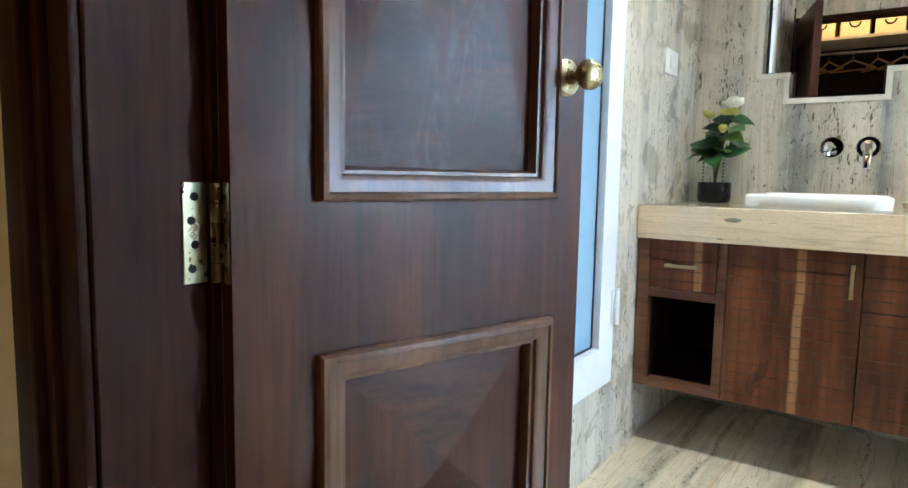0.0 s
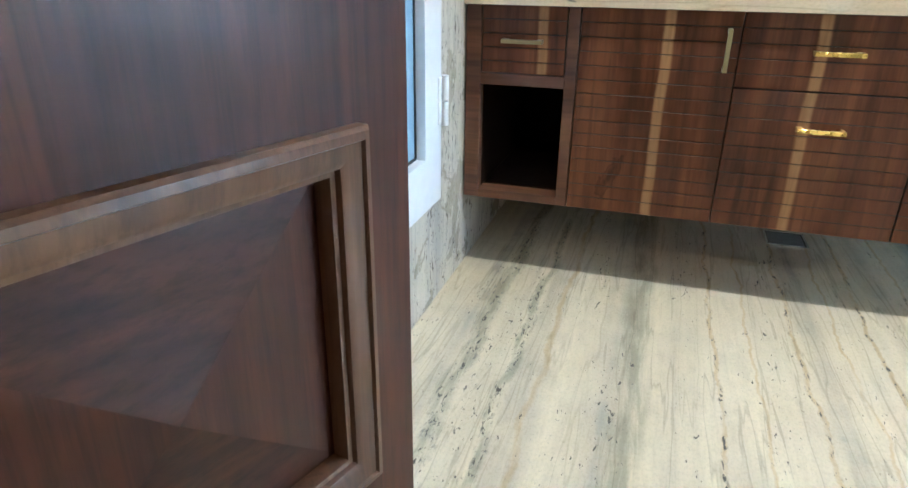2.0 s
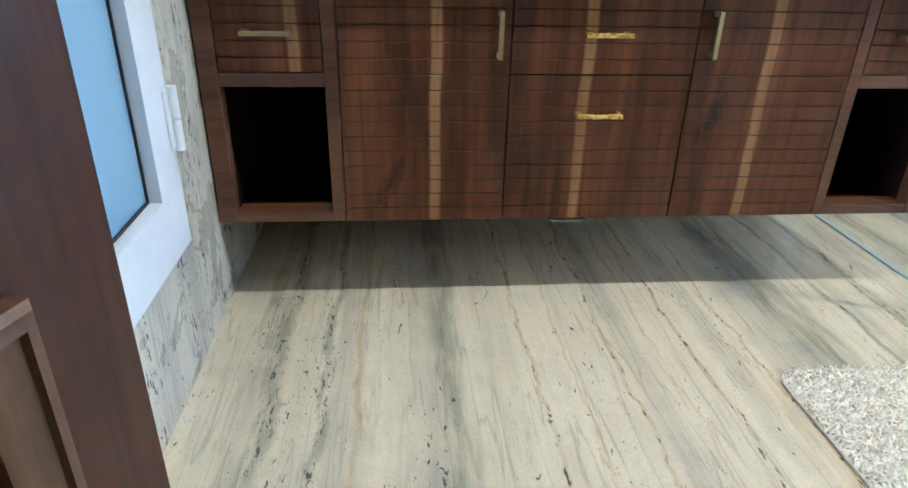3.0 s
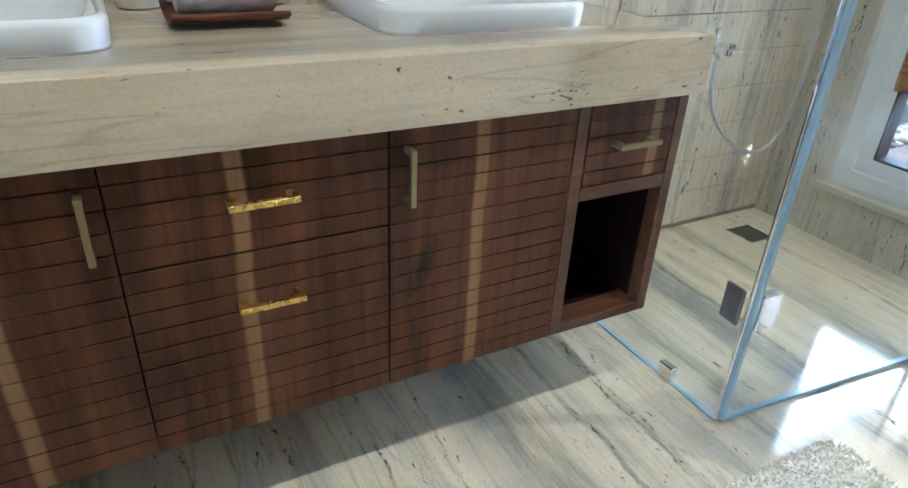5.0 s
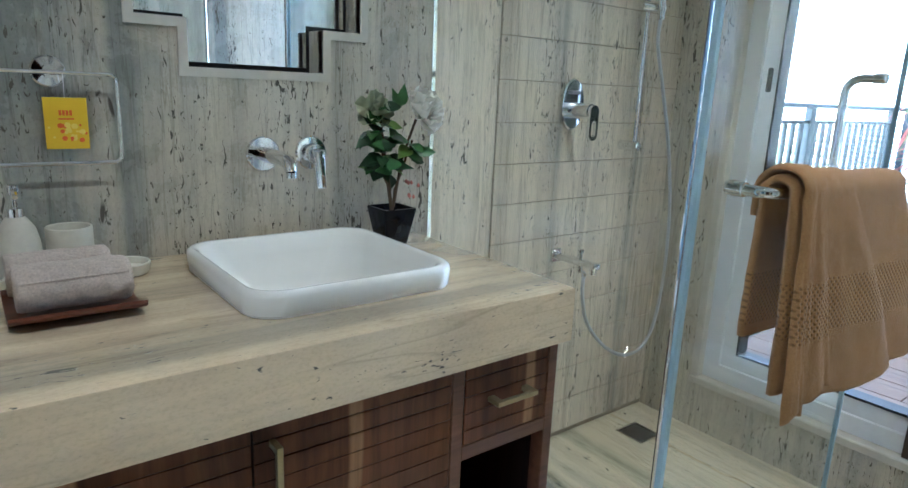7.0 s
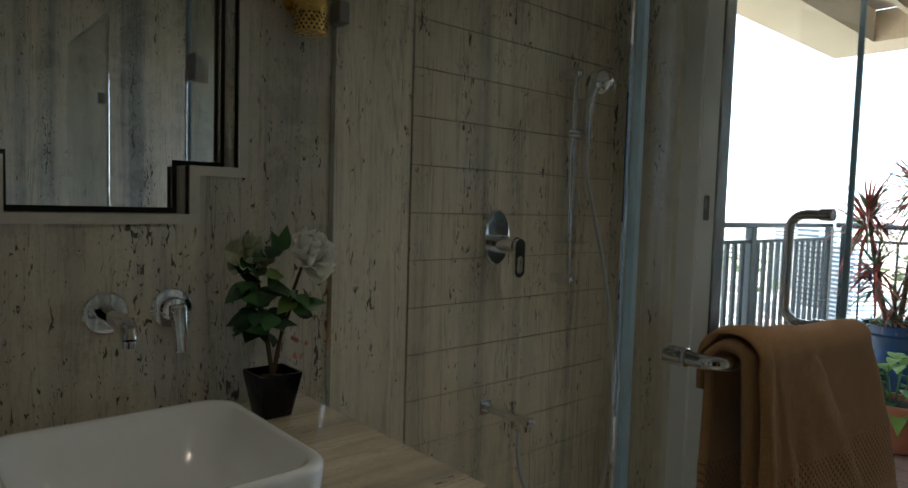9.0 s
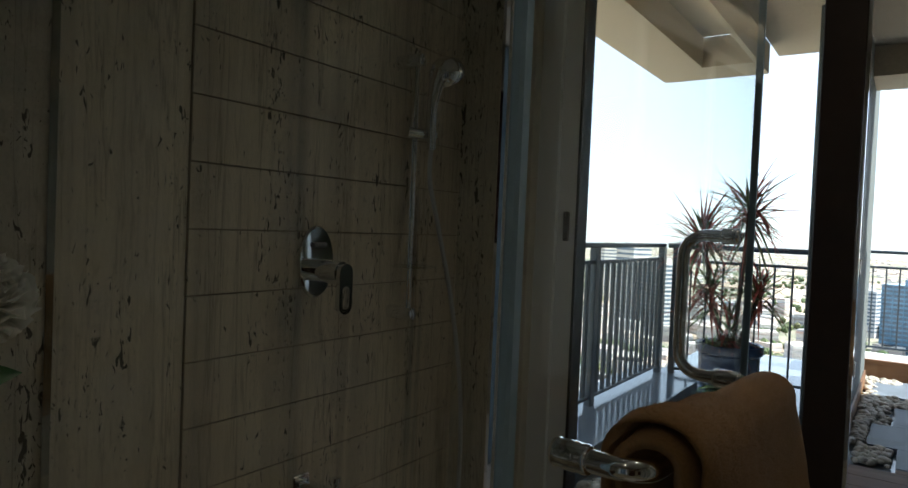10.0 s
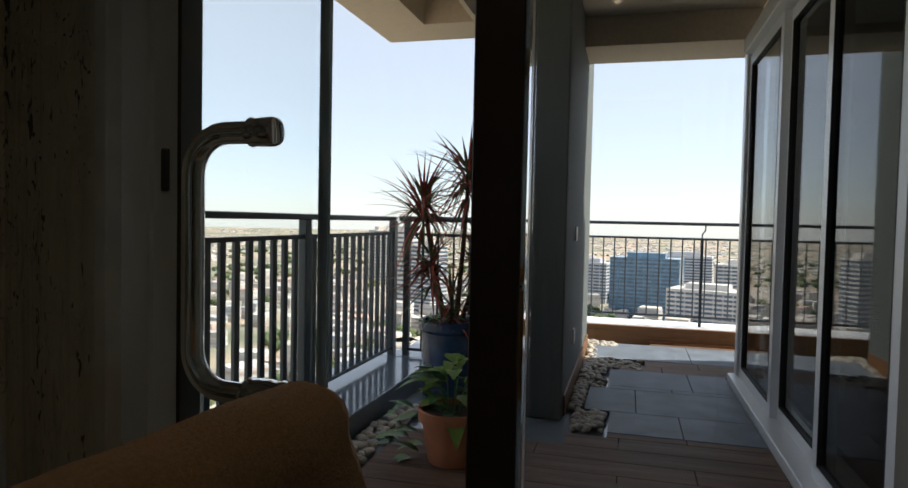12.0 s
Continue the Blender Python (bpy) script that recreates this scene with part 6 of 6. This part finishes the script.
pebbles("pebble_bed", ((5.1, 5.46, -0.48, -0.30), (5.46, 5.95, -0.355, -0.26), (5.46, 7.5, -0.36, -0.25), (5.95, 6.5, -0.46, -0.26), (6.48, 6.84, -0.69, -0.26), (6.5, 6.84, -0.46, -0.26), (7.3, 7.56, -0.5, -0.2)), 620, 31, "bed of rounded pale pebbles beside the slate tiles")
pebbles("pebble_strip", ((BX, 5.25, 0.45, 0.62),), 300, 32, "strip of pale pebbles along the railing kerb")
setting("balcony_kerb", box(B(), BX, 5.93, 0.63, 1.12, BF - 0.029, 0.345, 0.004), M_GRANITE, "polished grey granite kerb under the railing", "kerb")
setting("balcony_kerb_end", box(B(), 5.935, 6.15, 0.30, 1.12, BF - 0.029, 0.345, 0.004), M_GRANITE, "polished grey granite kerb", "kerb")

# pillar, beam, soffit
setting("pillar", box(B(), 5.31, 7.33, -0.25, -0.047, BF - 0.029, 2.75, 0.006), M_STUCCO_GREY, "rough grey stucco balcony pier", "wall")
sk = setting("baseboard", box(B(), 5.36, 7.3, -0.262, -0.2505, BF - 0.02, BF + 0.09, 0.002), M_LEDGE, "timber skirting on the balcony pier", "baseboard")
for z in (1.13, 0.52):
    t = thing("outdoor_socket", (5.9, -0.25, z), "small white outdoor socket on the grey pier", "socket", "outdoor sockets")
    part("plate", box(B(), 5.85, 5.93, -0.262, -0.2505, z, z + 0.085, 0.002), M_PLASTIC, t)
setting("beam", box(B(), 6.28, 6.75, -1.40, -0.2505, 2.372, 2.75), M_STUCCO, "sand coloured beam over the balcony end", "beam")
setting("soffit", box(B(), BX, 6.275, -1.30, 0.30, 2.56, 2.75), M_STUCCO, "sand coloured balcony soffit", "ceiling")
sof = B()
cells(sof, [4.0, BX, 5.95, 5.62], [0.302, 0.96, 0.63, 0.33], lambda u, v: not (u < 5.62 and 0.33 < v < 0.63), lambda u, v, d: (u, v, d), 2.372, 2.559)
setting("soffit_edge", sof, M_STUCCO, "sand stucco slab edge with recess", "ceiling")
setting("soffit_recess", box(B(), BX, 5.62, 0.302, 0.96, 2.562, 2.74), M_STUCCO, "recessed stucco panel of the soffit", "ceiling")

# slatted railing
rl = thing("railing", (4.5, RY, 0.345), "blue-black steel railing of flat upright slats", "railing")
part("top_rail", box(B(), BX + 0.02, 5.98, RY - 0.025, RY + 0.025, 1.225, 1.253, 0.004), M_RAIL, rl)
part("mid_rail", box(B(), BX + 0.02, 5.98, RY - 0.012, RY + 0.012, 1.135, 1.155, 0.002), M_RAIL, rl)
part("bottom_rail", box(B(), BX + 0.02, 5.98, RY - 0.012, RY + 0.012, 0.385, 0.405, 0.002), M_RAIL, rl)
for x in (3.58, 4.78, 5.98):
    part("post", box(B(), x - 0.03, x + 0.03, RY - 0.02, RY + 0.02, 0.345, 1.225, 0.002), M_RAIL, rl)
k = 0
x = 3.28
while x < 5.92:
    if all(abs(x - q) > 0.05 for q in (3.58, 4.78, 5.98)):
        part("slat", box(B(), x - 0.018, x + 0.018, RY - 0.008, RY + 0.008, 0.405, 1.135, 0.001), M_RAIL, rl)
    x += 0.0935
rl = thing("railing", (6.02, 0.5, 0.345), "thin round-bar steel railing at the balcony end", "railing")
part("top_rail", rod(B(), (6.02, 0.90, 1.24), (6.02, -0.046, 1.24), 0.018), M_RAIL, rl)
for z in (1.14, 0.38):
    part("rail", rod(B(), (6.02, 0.86, z), (6.02, -0.046, z), 0.010), M_RAIL, rl)
part("post", box(B(), 6.0, 6.04, 0.825, 0.865, 0.345, 1.235, 0.002), M_RAIL, rl)
for k in range(8):
    part("baluster", rod(B(), (6.02, 0.74 - 0.105 * k, 0.38), (6.02, 0.74 - 0.105 * k, 1.14), 0.007, 8), M_RAIL, rl)

lg = thing("planter_ledge", (7.6, -0.9, BF), "timber faced ledge with pale stone cap", "ledge")
part("face_board", box(B(), 7.58, 7.62, -2.4, 0.2, BF - 0.03, 0.385, 0.003), M_LEDGE, lg, "warm brown timber face")
part("cap", box(B(), 7.622, 8.1, -2.4, 0.2, BF - 0.03, 0.372, 0.004), M_PLASTIC, lg, "pale stone cap")
part("floor_strip", box(B(), 7.555, 7.578, -2.4, -0.75, BF - 0.01, BF + 0.018, 0.002), M_LEDGE, lg)
rl = thing("railing", (7.85, -0.9, 0.37), "thin round-bar steel railing above the timber ledge", "railing")
part("top_rail", rod(B(), (7.85, 0.1, 1.247), (7.85, -2.4, 1.247), 0.014), M_RAIL, rl)
for z in (1.12, 0.452):
    part("rail", rod(B(), (7.85, 0.1, z), (7.85, -2.4, z), 0.010), M_RAIL, rl)
for y in (0.08, -1.16, -2.38):
    part("post", box(B(), 7.838, 7.862, y - 0.012, y + 0.012, 0.372, 1.125, 0.002), M_RAIL, rl)
    part("bracket", tube(B(), [(7.85, y, 1.125), (7.85, y, 1.16), (7.85, y - 0.025, 1.19), (7.85, y - 0.025, 1.24)], 0.006, 8), M_RAIL, rl)
for k in range(26):
    y = 0.03 - 0.094 * k
    if abs(y + 1.16) > 0.03:
        part("baluster", rod(B(), (7.85, y, 0.452), (7.85, y, 1.12), 0.006, 8), M_RAIL, rl)

# sliding doors of the next room
sl = thing("sliding_door", (5.2, -1.28, BF), "white framed sliding glass doors reflecting the balcony", "sliding door")
part("track", box(B(), 3.6, 6.42, -1.33, -1.19, BF - 0.028, BF + 0.05, 0.004), M_UPVC, sl, "white bottom track")
part("head_track", box(B(), 3.6, 6.27, -1.34, -1.2, 2.28, 2.37, 0.004), M_UPVC, sl)
part("end_post", box(B(), 6.33, 6.42, -1.34, -1.23, BF + 0.051, 2.37, 0.004), M_UPVC, sl)
for k, (x0, x1, y) in enumerate(((5.42, 6.33, -1.265), (4.62, 5.46, -1.30), (3.9, 4.66, -1.265))):
    def xz(u, z, d):
        return (u, d, z)
    sh = part("sash", bar_frame(B(), xz, x0, x1, BF + 0.052, 2.278, 0.065, y - 0.018, y + 0.018), M_UPVC, sl)
    gp_ = part("pane", box(B(), x0 + 0.065, x1 - 0.065, y - 0.004, y + 0.004, BF + 0.117, 2.213), M_GLASS_TINT, sh, "reflecting glass pane")
    part("gasket", bar_frame(B(), xz, x0 + 0.061, x1 - 0.061, BF + 0.113, 2.217, 0.007, y - 0.012, y + 0.019), M_RUBBER, sh)
part("latch", box(B(), 4.63, 4.665, -1.279, -1.255, BF + 0.18, BF + 0.23, 0.003), M_RUBBER, sl)
# Out of view; its extra height keeps a sliver of sun off the shower.
setting("wall_bedroom", box(B(), 3.4, 3.6, -1.5, -1.302, -0.1, 3.3), M_STUCCO, "stucco wall beside the sliding doors, raised to block sun", "wall")
setting("wall_bedroom_top", box(B(), 3.6, 6.9, -1.5, -1.402, 2.38, 2.75), M_STUCCO, "stucco lintel over the sliding doors", "wall")
setting("bedroom_floor", box(B(), 3.4, 6.9, -5.0, -1.502, -0.1, BF), M_PLANK, "timber floor of the next room", "floor")
setting("bedroom_ceiling", box(B(), 3.4, 6.9, -5.0, -1.502, 2.6, 2.75), M_CEIL, "ceiling of the next room", "ceiling")
setting("wall_bedroom_far", box(B(), 3.2, 6.9, -5.2, -5.002, -0.1, 2.75), M_CREAM, "far wall of the next room", "wall")
setting("bedroom_threshold", box(B(), 3.6, 6.9, -1.5, -1.34, -0.1, BF - 0.03), M_UPVC, "threshold under the sliding doors", "floor")
# Unseen wall, also taller than the room so that it stops the sun.
setting("wall_bedroom_side", box(B(), 3.2, 3.398, -5.0, -1.5, -0.1, 3.3), M_CREAM, "unseen side wall of the next room, raised to block sun", "wall")
setting("wall_bedroom_end", box(B(), 6.9, 7.1, -5.2, -1.5, -0.1, 2.75), M_STUCCO, "end wall of the next room", "wall")

# ---- balcony plants ----
def pot_plain(t, prof, at, mt, label):
    p_ = part("pot", lathe(B(), prof, at, 40), mt, t, label)
    return p_


dr = thing("dracaena", (5.06, 0.30, BF), "red-edged dracaena with spiky leaves in blue glazed pot", "potted plant")
pc = Vector((5.06, 0.27, BF))
pot_plain(dr, [(0.12, 0), (0.135, 0.02), (0.15, 0.25), (0.152, 0.44), (0.168, 0.455), (0.168, 0.495), (0.16, 0.50), (0.148, 0.495), (0.145, 0.46)], pc, M_POT_BLUE, "tall blue glazed pot")
part("soil", lathe(B(), [(0.146, 0.44), (0.146, 0.465), (0.05, 0.47)], pc, 24), M_SOIL, dr)
rng = random.Random(77)
for tip, count, ln in (((0.02, 0.17, 1.10), 105, 0.35), ((0.03, -0.06, 1.24), 110, 0.37), ((-0.05, 0.10, 0.80), 70, 0.30), ((0.08, -0.12, 0.82), 64, 0.30), ((-0.04, 0.0, 0.62), 34, 0.24)):
    e = pc + Vector(tip)
    part("cane", tube(B(), [pc + Vector((tip[0] * 0.3, tip[1] * 0.2, 0.45)), pc + Vector((tip[0] * 0.8, tip[1] * 0.7, 0.45 + (tip[2] - 0.45) * 0.55)), e], [0.014, 0.012, 0.009], 8), M_STEM, dr)
    crown_r, crown_g = B(), B()
    for k in range(count):
        a, el = rng.uniform(0, 6.28), rng.uniform(-0.75, 1.35)
        way = Vector((math.cos(a) * math.cos(el), math.sin(a) * math.cos(el), math.sin(el)))
        root = e + Vector((0, 0, rng.uniform(-0.14, 0.02)))
        l_ = ln * rng.uniform(0.65, 1.05)
        leaf(crown_r if rng.random() < 0.6 else crown_g, root, way, (0.01, 0.02, 1), l_, 0.017 * rng.uniform(0.8, 1.3), rng.uniform(0.05, 0.4), 5, 0.2, 0.45)
    part("leaf_crown", crown_r, M_LEAF_RED, dr, "reddish blade rosette")
    part("leaf_crown", crown_g, M_LEAF_GREEN, dr, "green blade rosette")
sp = thing("spider_plant", (5.06, 0.36, BF + 0.465), "small striped spider plant in the blue pot", "plant")
for k in range(34):
    a = rng.uniform(0, 6.28)
    bm = leaf(B(), (5.0 + rng.uniform(-0.03, 0.03), 0.35 + rng.uniform(-0.03, 0.03), BF + 0.468), (math.cos(a), math.sin(a), rng.uniform(0.5, 1.4)), (0, 0, 1), rng.uniform(0.13, 0.24), 0.016, rng.uniform(0.4, 0.9), 6, 0.2, 0.4)
    part("leaf", bm, M_LEAF_LIGHT if k % 3 else M_LEAF, sp)

lp = thing("leafy_plant", (4.52, 0.14, BF), "broad-leaved green plant in terracotta pot", "potted plant")
pc = Vector((4.52, 0.115, BF + 0.002))
pot_plain(lp, [(0.095, 0), (0.10, 0.004), (0.128, 0.17), (0.142, 0.172), (0.145, 0.218), (0.140, 0.222), (0.130, 0.218), (0.125, 0.18)], pc, M_TERRACOTTA, "terracotta pot with rim")
part("soil", lathe(B(), [(0.127, 0.17), (0.127, 0.195), (0.04, 0.20)], pc, 24), M_SOIL, lp)
for k in range(64):
    a = rng.uniform(0, 6.28)
    side = Vector((math.cos(a), math.sin(a), 0))
    h = rng.uniform(0.18, 0.42)
    root = pc + side * rng.uniform(0.02, 0.12) + Vector((0, 0, h))
    if k < 14:
        root = pc + Vector((rng.uniform(-0.08, 0.02), rng.uniform(0.13, 0.24), rng.uniform(0.0, 0.24)))
        side = Vector((rng.uniform(-0.8, 0.2), 1, 0))
    ln = rng.uniform(0.07, 0.125)
    bm = leaf(B(), root, side + Vector((0, 0, rng.uniform(-0.2, 0.9))), (0, 0, 1), ln, ln * rng.uniform(0.5, 0.7), rng.uniform(0.2, 0.7), 6, 0.12, 0.75)
    part("leaf", bm, rng.choice((M_LEAF_LIGHT, M_LEAF, M_LEAF_LIGHT)), lp)
for k in range(9):
    a = 0.7 * k
    part("stem", tube(B(), [pc + Vector((0.02 * math.cos(a), 0.02 * math.sin(a), 0.19)), pc + Vector((0.08 * math.cos(a), 0.08 * math.sin(a), 0.36))], 0.003, 5), M_LEAF, lp)

# ---- city far below ----
GZ = -88.0
# Ground tones are lifted, which puts some of the haze into the colour.
m, nt, b = mat_new("city_ground")
v = world_coords(nt, (1, 1, 1))
f1 = noise_tex(nt, v, 0.006, 6, 0.6)
f2 = noise_tex(nt, v, 0.05, 5, 0.7)
c1 = ramp(nt, f1, [(0.36, (0.12, 0.15, 0.08)), (0.47, (0.28, 0.27, 0.21)), (0.56, (0.46, 0.35, 0.25)), (0.66, (0.40, 0.38, 0.35))])
c1 = mix_col(nt, 0.55, c1, ramp(nt, f2, [(0.35, (0.45, 0.45, 0.45)), (0.6, (1, 1, 1))]), "MULTIPLY")
nt.links.new(c1, b.inputs["Base Color"])
b.inputs["Roughness"].default_value = 0.95
M_GROUND = m
setting("ground", box(B(), -4800, 4900, -4800, 4800, GZ - 2, GZ), M_GROUND, "dusty city ground with trees and bare earth, paled for haze", "ground")
M_POND = plain("pond_water", (0.05, 0.10, 0.08), 0.1, vary=0.1, scale=0.1)
setting("water", lathe(B(), [(60, 0), (60, 0.4)], (270, 130, GZ), 40, (0, 0, 1), 1.4, 0.8), M_POND, "green pond far below", "water")


# Tower colours are kept pale to carry the haze of the distance.
M_HAZE = [plain("haze_pale_render", c, 0.8, vary=0.1, scale=0.1) for c in ((0.55, 0.53, 0.50), (0.46, 0.47, 0.49), (0.60, 0.55, 0.48), (0.42, 0.40, 0.40))]
M_WINBAND = plain("window_band", (0.10, 0.14, 0.19), 0.2, vary=0.3, scale=0.2)
M_BLUEGLASS = plain("blue_curtain_wall", (0.12, 0.23, 0.33), 0.15, vary=0.25, scale=0.15)


def tower(cx, cy, w, d, h, rz, wall_m, glass_m, label, upright=False, name="office_building"):
    """A block with a plinth, a window strip on every storey and a stepped roof."""
    t = thing(name, (cx, cy, GZ), label, "building", "distant buildings", rz=rz)
    part("wall", box(B(), -w / 2, w / 2, -d / 2, d / 2, 0, h), wall_m, t)
    part("roof", box(B(), -w * 0.28, w * 0.28, -d * 0.25, d * 0.25, h, h + 4.5), wall_m, t)
    z = 5.0
    while z < h - 2.5:
        part("window", box(B(), -w / 2 - 0.15, w / 2 + 0.15, -d / 2 - 0.15, d / 2 + 0.15, z, z + 1.9), glass_m, t)
        z += 3.6 if h < 70 else 4.4
    if upright:
        n_ = int(w / 7)
        for k in range(n_ + 1):
            x_ = -w / 2 + w * k / n_
            part("fin", box(B(), x_ - 0.35, x_ + 0.35, -d / 2 - 0.5, -d / 2 + 0.1, 3, h), wall_m, t)
            part("fin", box(B(), x_ - 0.35, x_ + 0.35, d / 2 - 0.1, d / 2 + 0.5, 3, h), wall_m, t)
    return t


def at_bearing(deg, dist):
    a = radians(deg)
    return 2.0 + dist * math.cos(a), -0.5 + dist * math.sin(a)


# bearings are degrees from the balcony's long axis, turning towards the railing side
for deg, dist, w, d, h, rz, wm, gm, lab, up in (
        (-1.6, 640, 62, 34, 58, 78, M_BLUEGLASS, M_WINBAND, "blue glass office block far below the balcony", True),
        (-6.5, 560, 58, 30, 38, 70, M_HAZE[0], M_WINBAND, "long pale office block with window strips", True),
        (-9.0, 690, 50, 26, 52, 84, M_HAZE[0], M_WINBAND, "pale office block with window strips", True),
        (-12.5, 480, 17, 17, 84, 20, M_HAZE[1], M_WINBAND, "slender grey residential tower", False),
        (3.0, 760, 46, 28, 45, 70, M_HAZE[1], M_WINBAND, "grey blue office block", True),
        (-4.5, 900, 70, 30, 50, 80, M_HAZE[1], M_WINBAND, "grey office block in the distance", False),
        (19.5, 620, 24, 20, 78, 60, M_HAZE[2], M_WINBAND, "pale residential tower with balconies", False),
        (17.3, 600, 30, 20, 66, 60, M_HAZE[0], M_WINBAND, "pale residential tower with balconies", False),
        (21.5, 900, 30, 24, 74, 40, M_HAZE[2], M_WINBAND, "pale residential tower in the distance", False),
        (-15.5, 800, 40, 24, 60, 70, M_HAZE[0], M_WINBAND, "pale block in the distance", False)):
    x_, y_ = at_bearing(deg, dist)
    tower(x_, y_, w, d, h, rz, wm, gm, lab, up)


def town(name, seed, count, d0, d1, hmax, mt, label):
    """Many small far houses as one spread of boxes with window strips cut as ledges."""
    rg = random.Random(seed)
    verts, faces = [], []
    for n_ in range(count):
        dist = d0 + (d1 - d0) * rg.random() ** 0.8
        x_, y_ = at_bearing(rg.uniform(-28, 62), dist)
        w_, d_, h_ = rg.uniform(8, 26), rg.uniform(8, 20), rg.uniform(5, hmax) * (1.6 if rg.random() < 0.08 else 1)
        a = rg.uniform(0, 3.14)
        c_, s_ = math.cos(a), math.sin(a)
        z_ = GZ
        first = True
        while z_ < GZ + h_:
            for gr, zz0, zz1 in ((0.0, z_, z_ + 1.7), (-0.35, z_ + 1.7, z_ + 3.3)):
                i = len(verts)
                for zz in (zz0, zz1):
                    for px, py in ((-1, -1), (1, -1), (1, 1), (-1, 1)):
                        lx_, ly_ = px * (w_ / 2 + gr), py * (d_ / 2 + gr)
                        verts.append((x_ + lx_ * c_ - ly_ * s_, y_ + lx_ * s_ + ly_ * c_, zz))
                faces += [(i, i + 1, i + 5, i + 4), (i + 1, i + 2, i + 6, i + 5), (i + 2, i + 3, i + 7, i + 6), (i + 3, i, i + 4, i + 7), (i + 4, i + 5, i + 6, i + 7)]
            z_ += 3.3 if dist < 900 else h_ + 1
    me = bpy.data.meshes.new(name)
    me.from_pydata(verts, [], faces)
    me.materials.append(mt)
    return tagged(new(name, me), label, "far houses", "", "stuff")


def random_tint(name, stops, rough=0.8):
    m_, nt_, b_ = mat_new(name)
    g_ = nt_.nodes.new("ShaderNodeNewGeometry")
    nt_.links.new(ramp(nt_, g_.outputs["Random Per Island"], stops), b_.inputs["Base Color"])
    b_.inputs["Roughness"].default_value = rough
    return m_


# House colours raised as well, with haze painted into them.
M_TOWN = random_tint("hazed_town_render", [(0.0, (0.50, 0.47, 0.43)), (0.35, (0.62, 0.60, 0.57)), (0.6, (0.45, 0.38, 0.32)), (0.85, (0.40, 0.42, 0.45)), (1.0, (0.55, 0.36, 0.28))])
town("town_near", 41, 520, 260, 900, 14, M_TOWN, "spread of small pale city houses")
town("town_far", 42, 1500, 900, 3000, 26, M_TOWN, "spread of far pale city blocks")
town("town_horizon", 43, 900, 2600, 4600, 60, M_TOWN, "hazy blocks on the horizon")
verts, faces = [], []
rg = random.Random(51)
ico = bmesh.new()
bmesh.ops.create_icosphere(ico, subdivisions=1, radius=1.0)
iv, if_ = [q.co.copy() for q in ico.verts], [[q.index for q in f_.verts] for f_ in ico.faces]
ico.free()
for n_ in range(5200):
    dist = 150 + 1700 * rg.random() ** 1.5
    x_, y_ = at_bearing(rg.uniform(-26, 60), dist)
    patch = noise.noise(Vector((x_ * 0.006, y_ * 0.006, 2.0)))
    if patch < -0.05:
        continue
    r = rg.uniform(2.0, 5.0)
    for q in range(2):
        c = Vector((x_ + rg.uniform(-r, r), y_ + rg.uniform(-r, r), GZ + r * rg.uniform(0.6, 1.1)))
        i = len(verts)
        verts += [tuple(c + v_ * r * rg.uniform(0.7, 1.1)) for v_ in iv]
        faces += [tuple(i + k for k in f_) for f_ in if_]
me = bpy.data.meshes.new("far_woods")
me.from_pydata(verts, [], faces)
me.materials.append(random_tint("far_foliage", [(0.0, (0.05, 0.085, 0.03)), (0.6, (0.08, 0.11, 0.045)), (1.0, (0.11, 0.11, 0.05))]))
tagged(new("far_woods", me), "scattered far trees between the houses", "trees", "", "stuff")

# ---- shower wall tiles ----
TX0, TH, TW = 2.089, 0.1262, 0.88
setting("wall_shower", box(B(), 2.087, EX, NY + 0.002, NY + 0.076, 0, CEIL), plain("brown_grout", (0.36, 0.305, 0.235), 0.9, vary=0.2), "grouted bed of the shower wall tiles", "wall")
sw_wall = bpy.data.objects["wall_shower"]
tile_me = None
row_z = 0.0185
j = 0
while row_z + TH * j < CEIL - 0.02:
    z0 = row_z + TH * j
    for i in range(1):
        bm = box(B(), 0.0012, TW - 0.0008, NY - 0.004, NY + 0.0015, 0.0012, TH - 0.0012, 0.0009)
        if tile_me is None:
            ob = part("tile", bm, M_TILE, sw_wall)
            tile_me = ob.data
        else:
            bm.free()
            ob = new("tile", tile_me)
            ob.parent = sw_wall
        ob.location = (TX0 + TW * i, 0, z0)
    j += 1
setting("wall_shower_panel", box(B(), 1.8595, 2.085, NY - 0.004, NY - 0.0005, 0.001, CEIL - 0.002, 0.0008), M_TILE, "plain warm travertine slab beside the shower tiles", "wall")
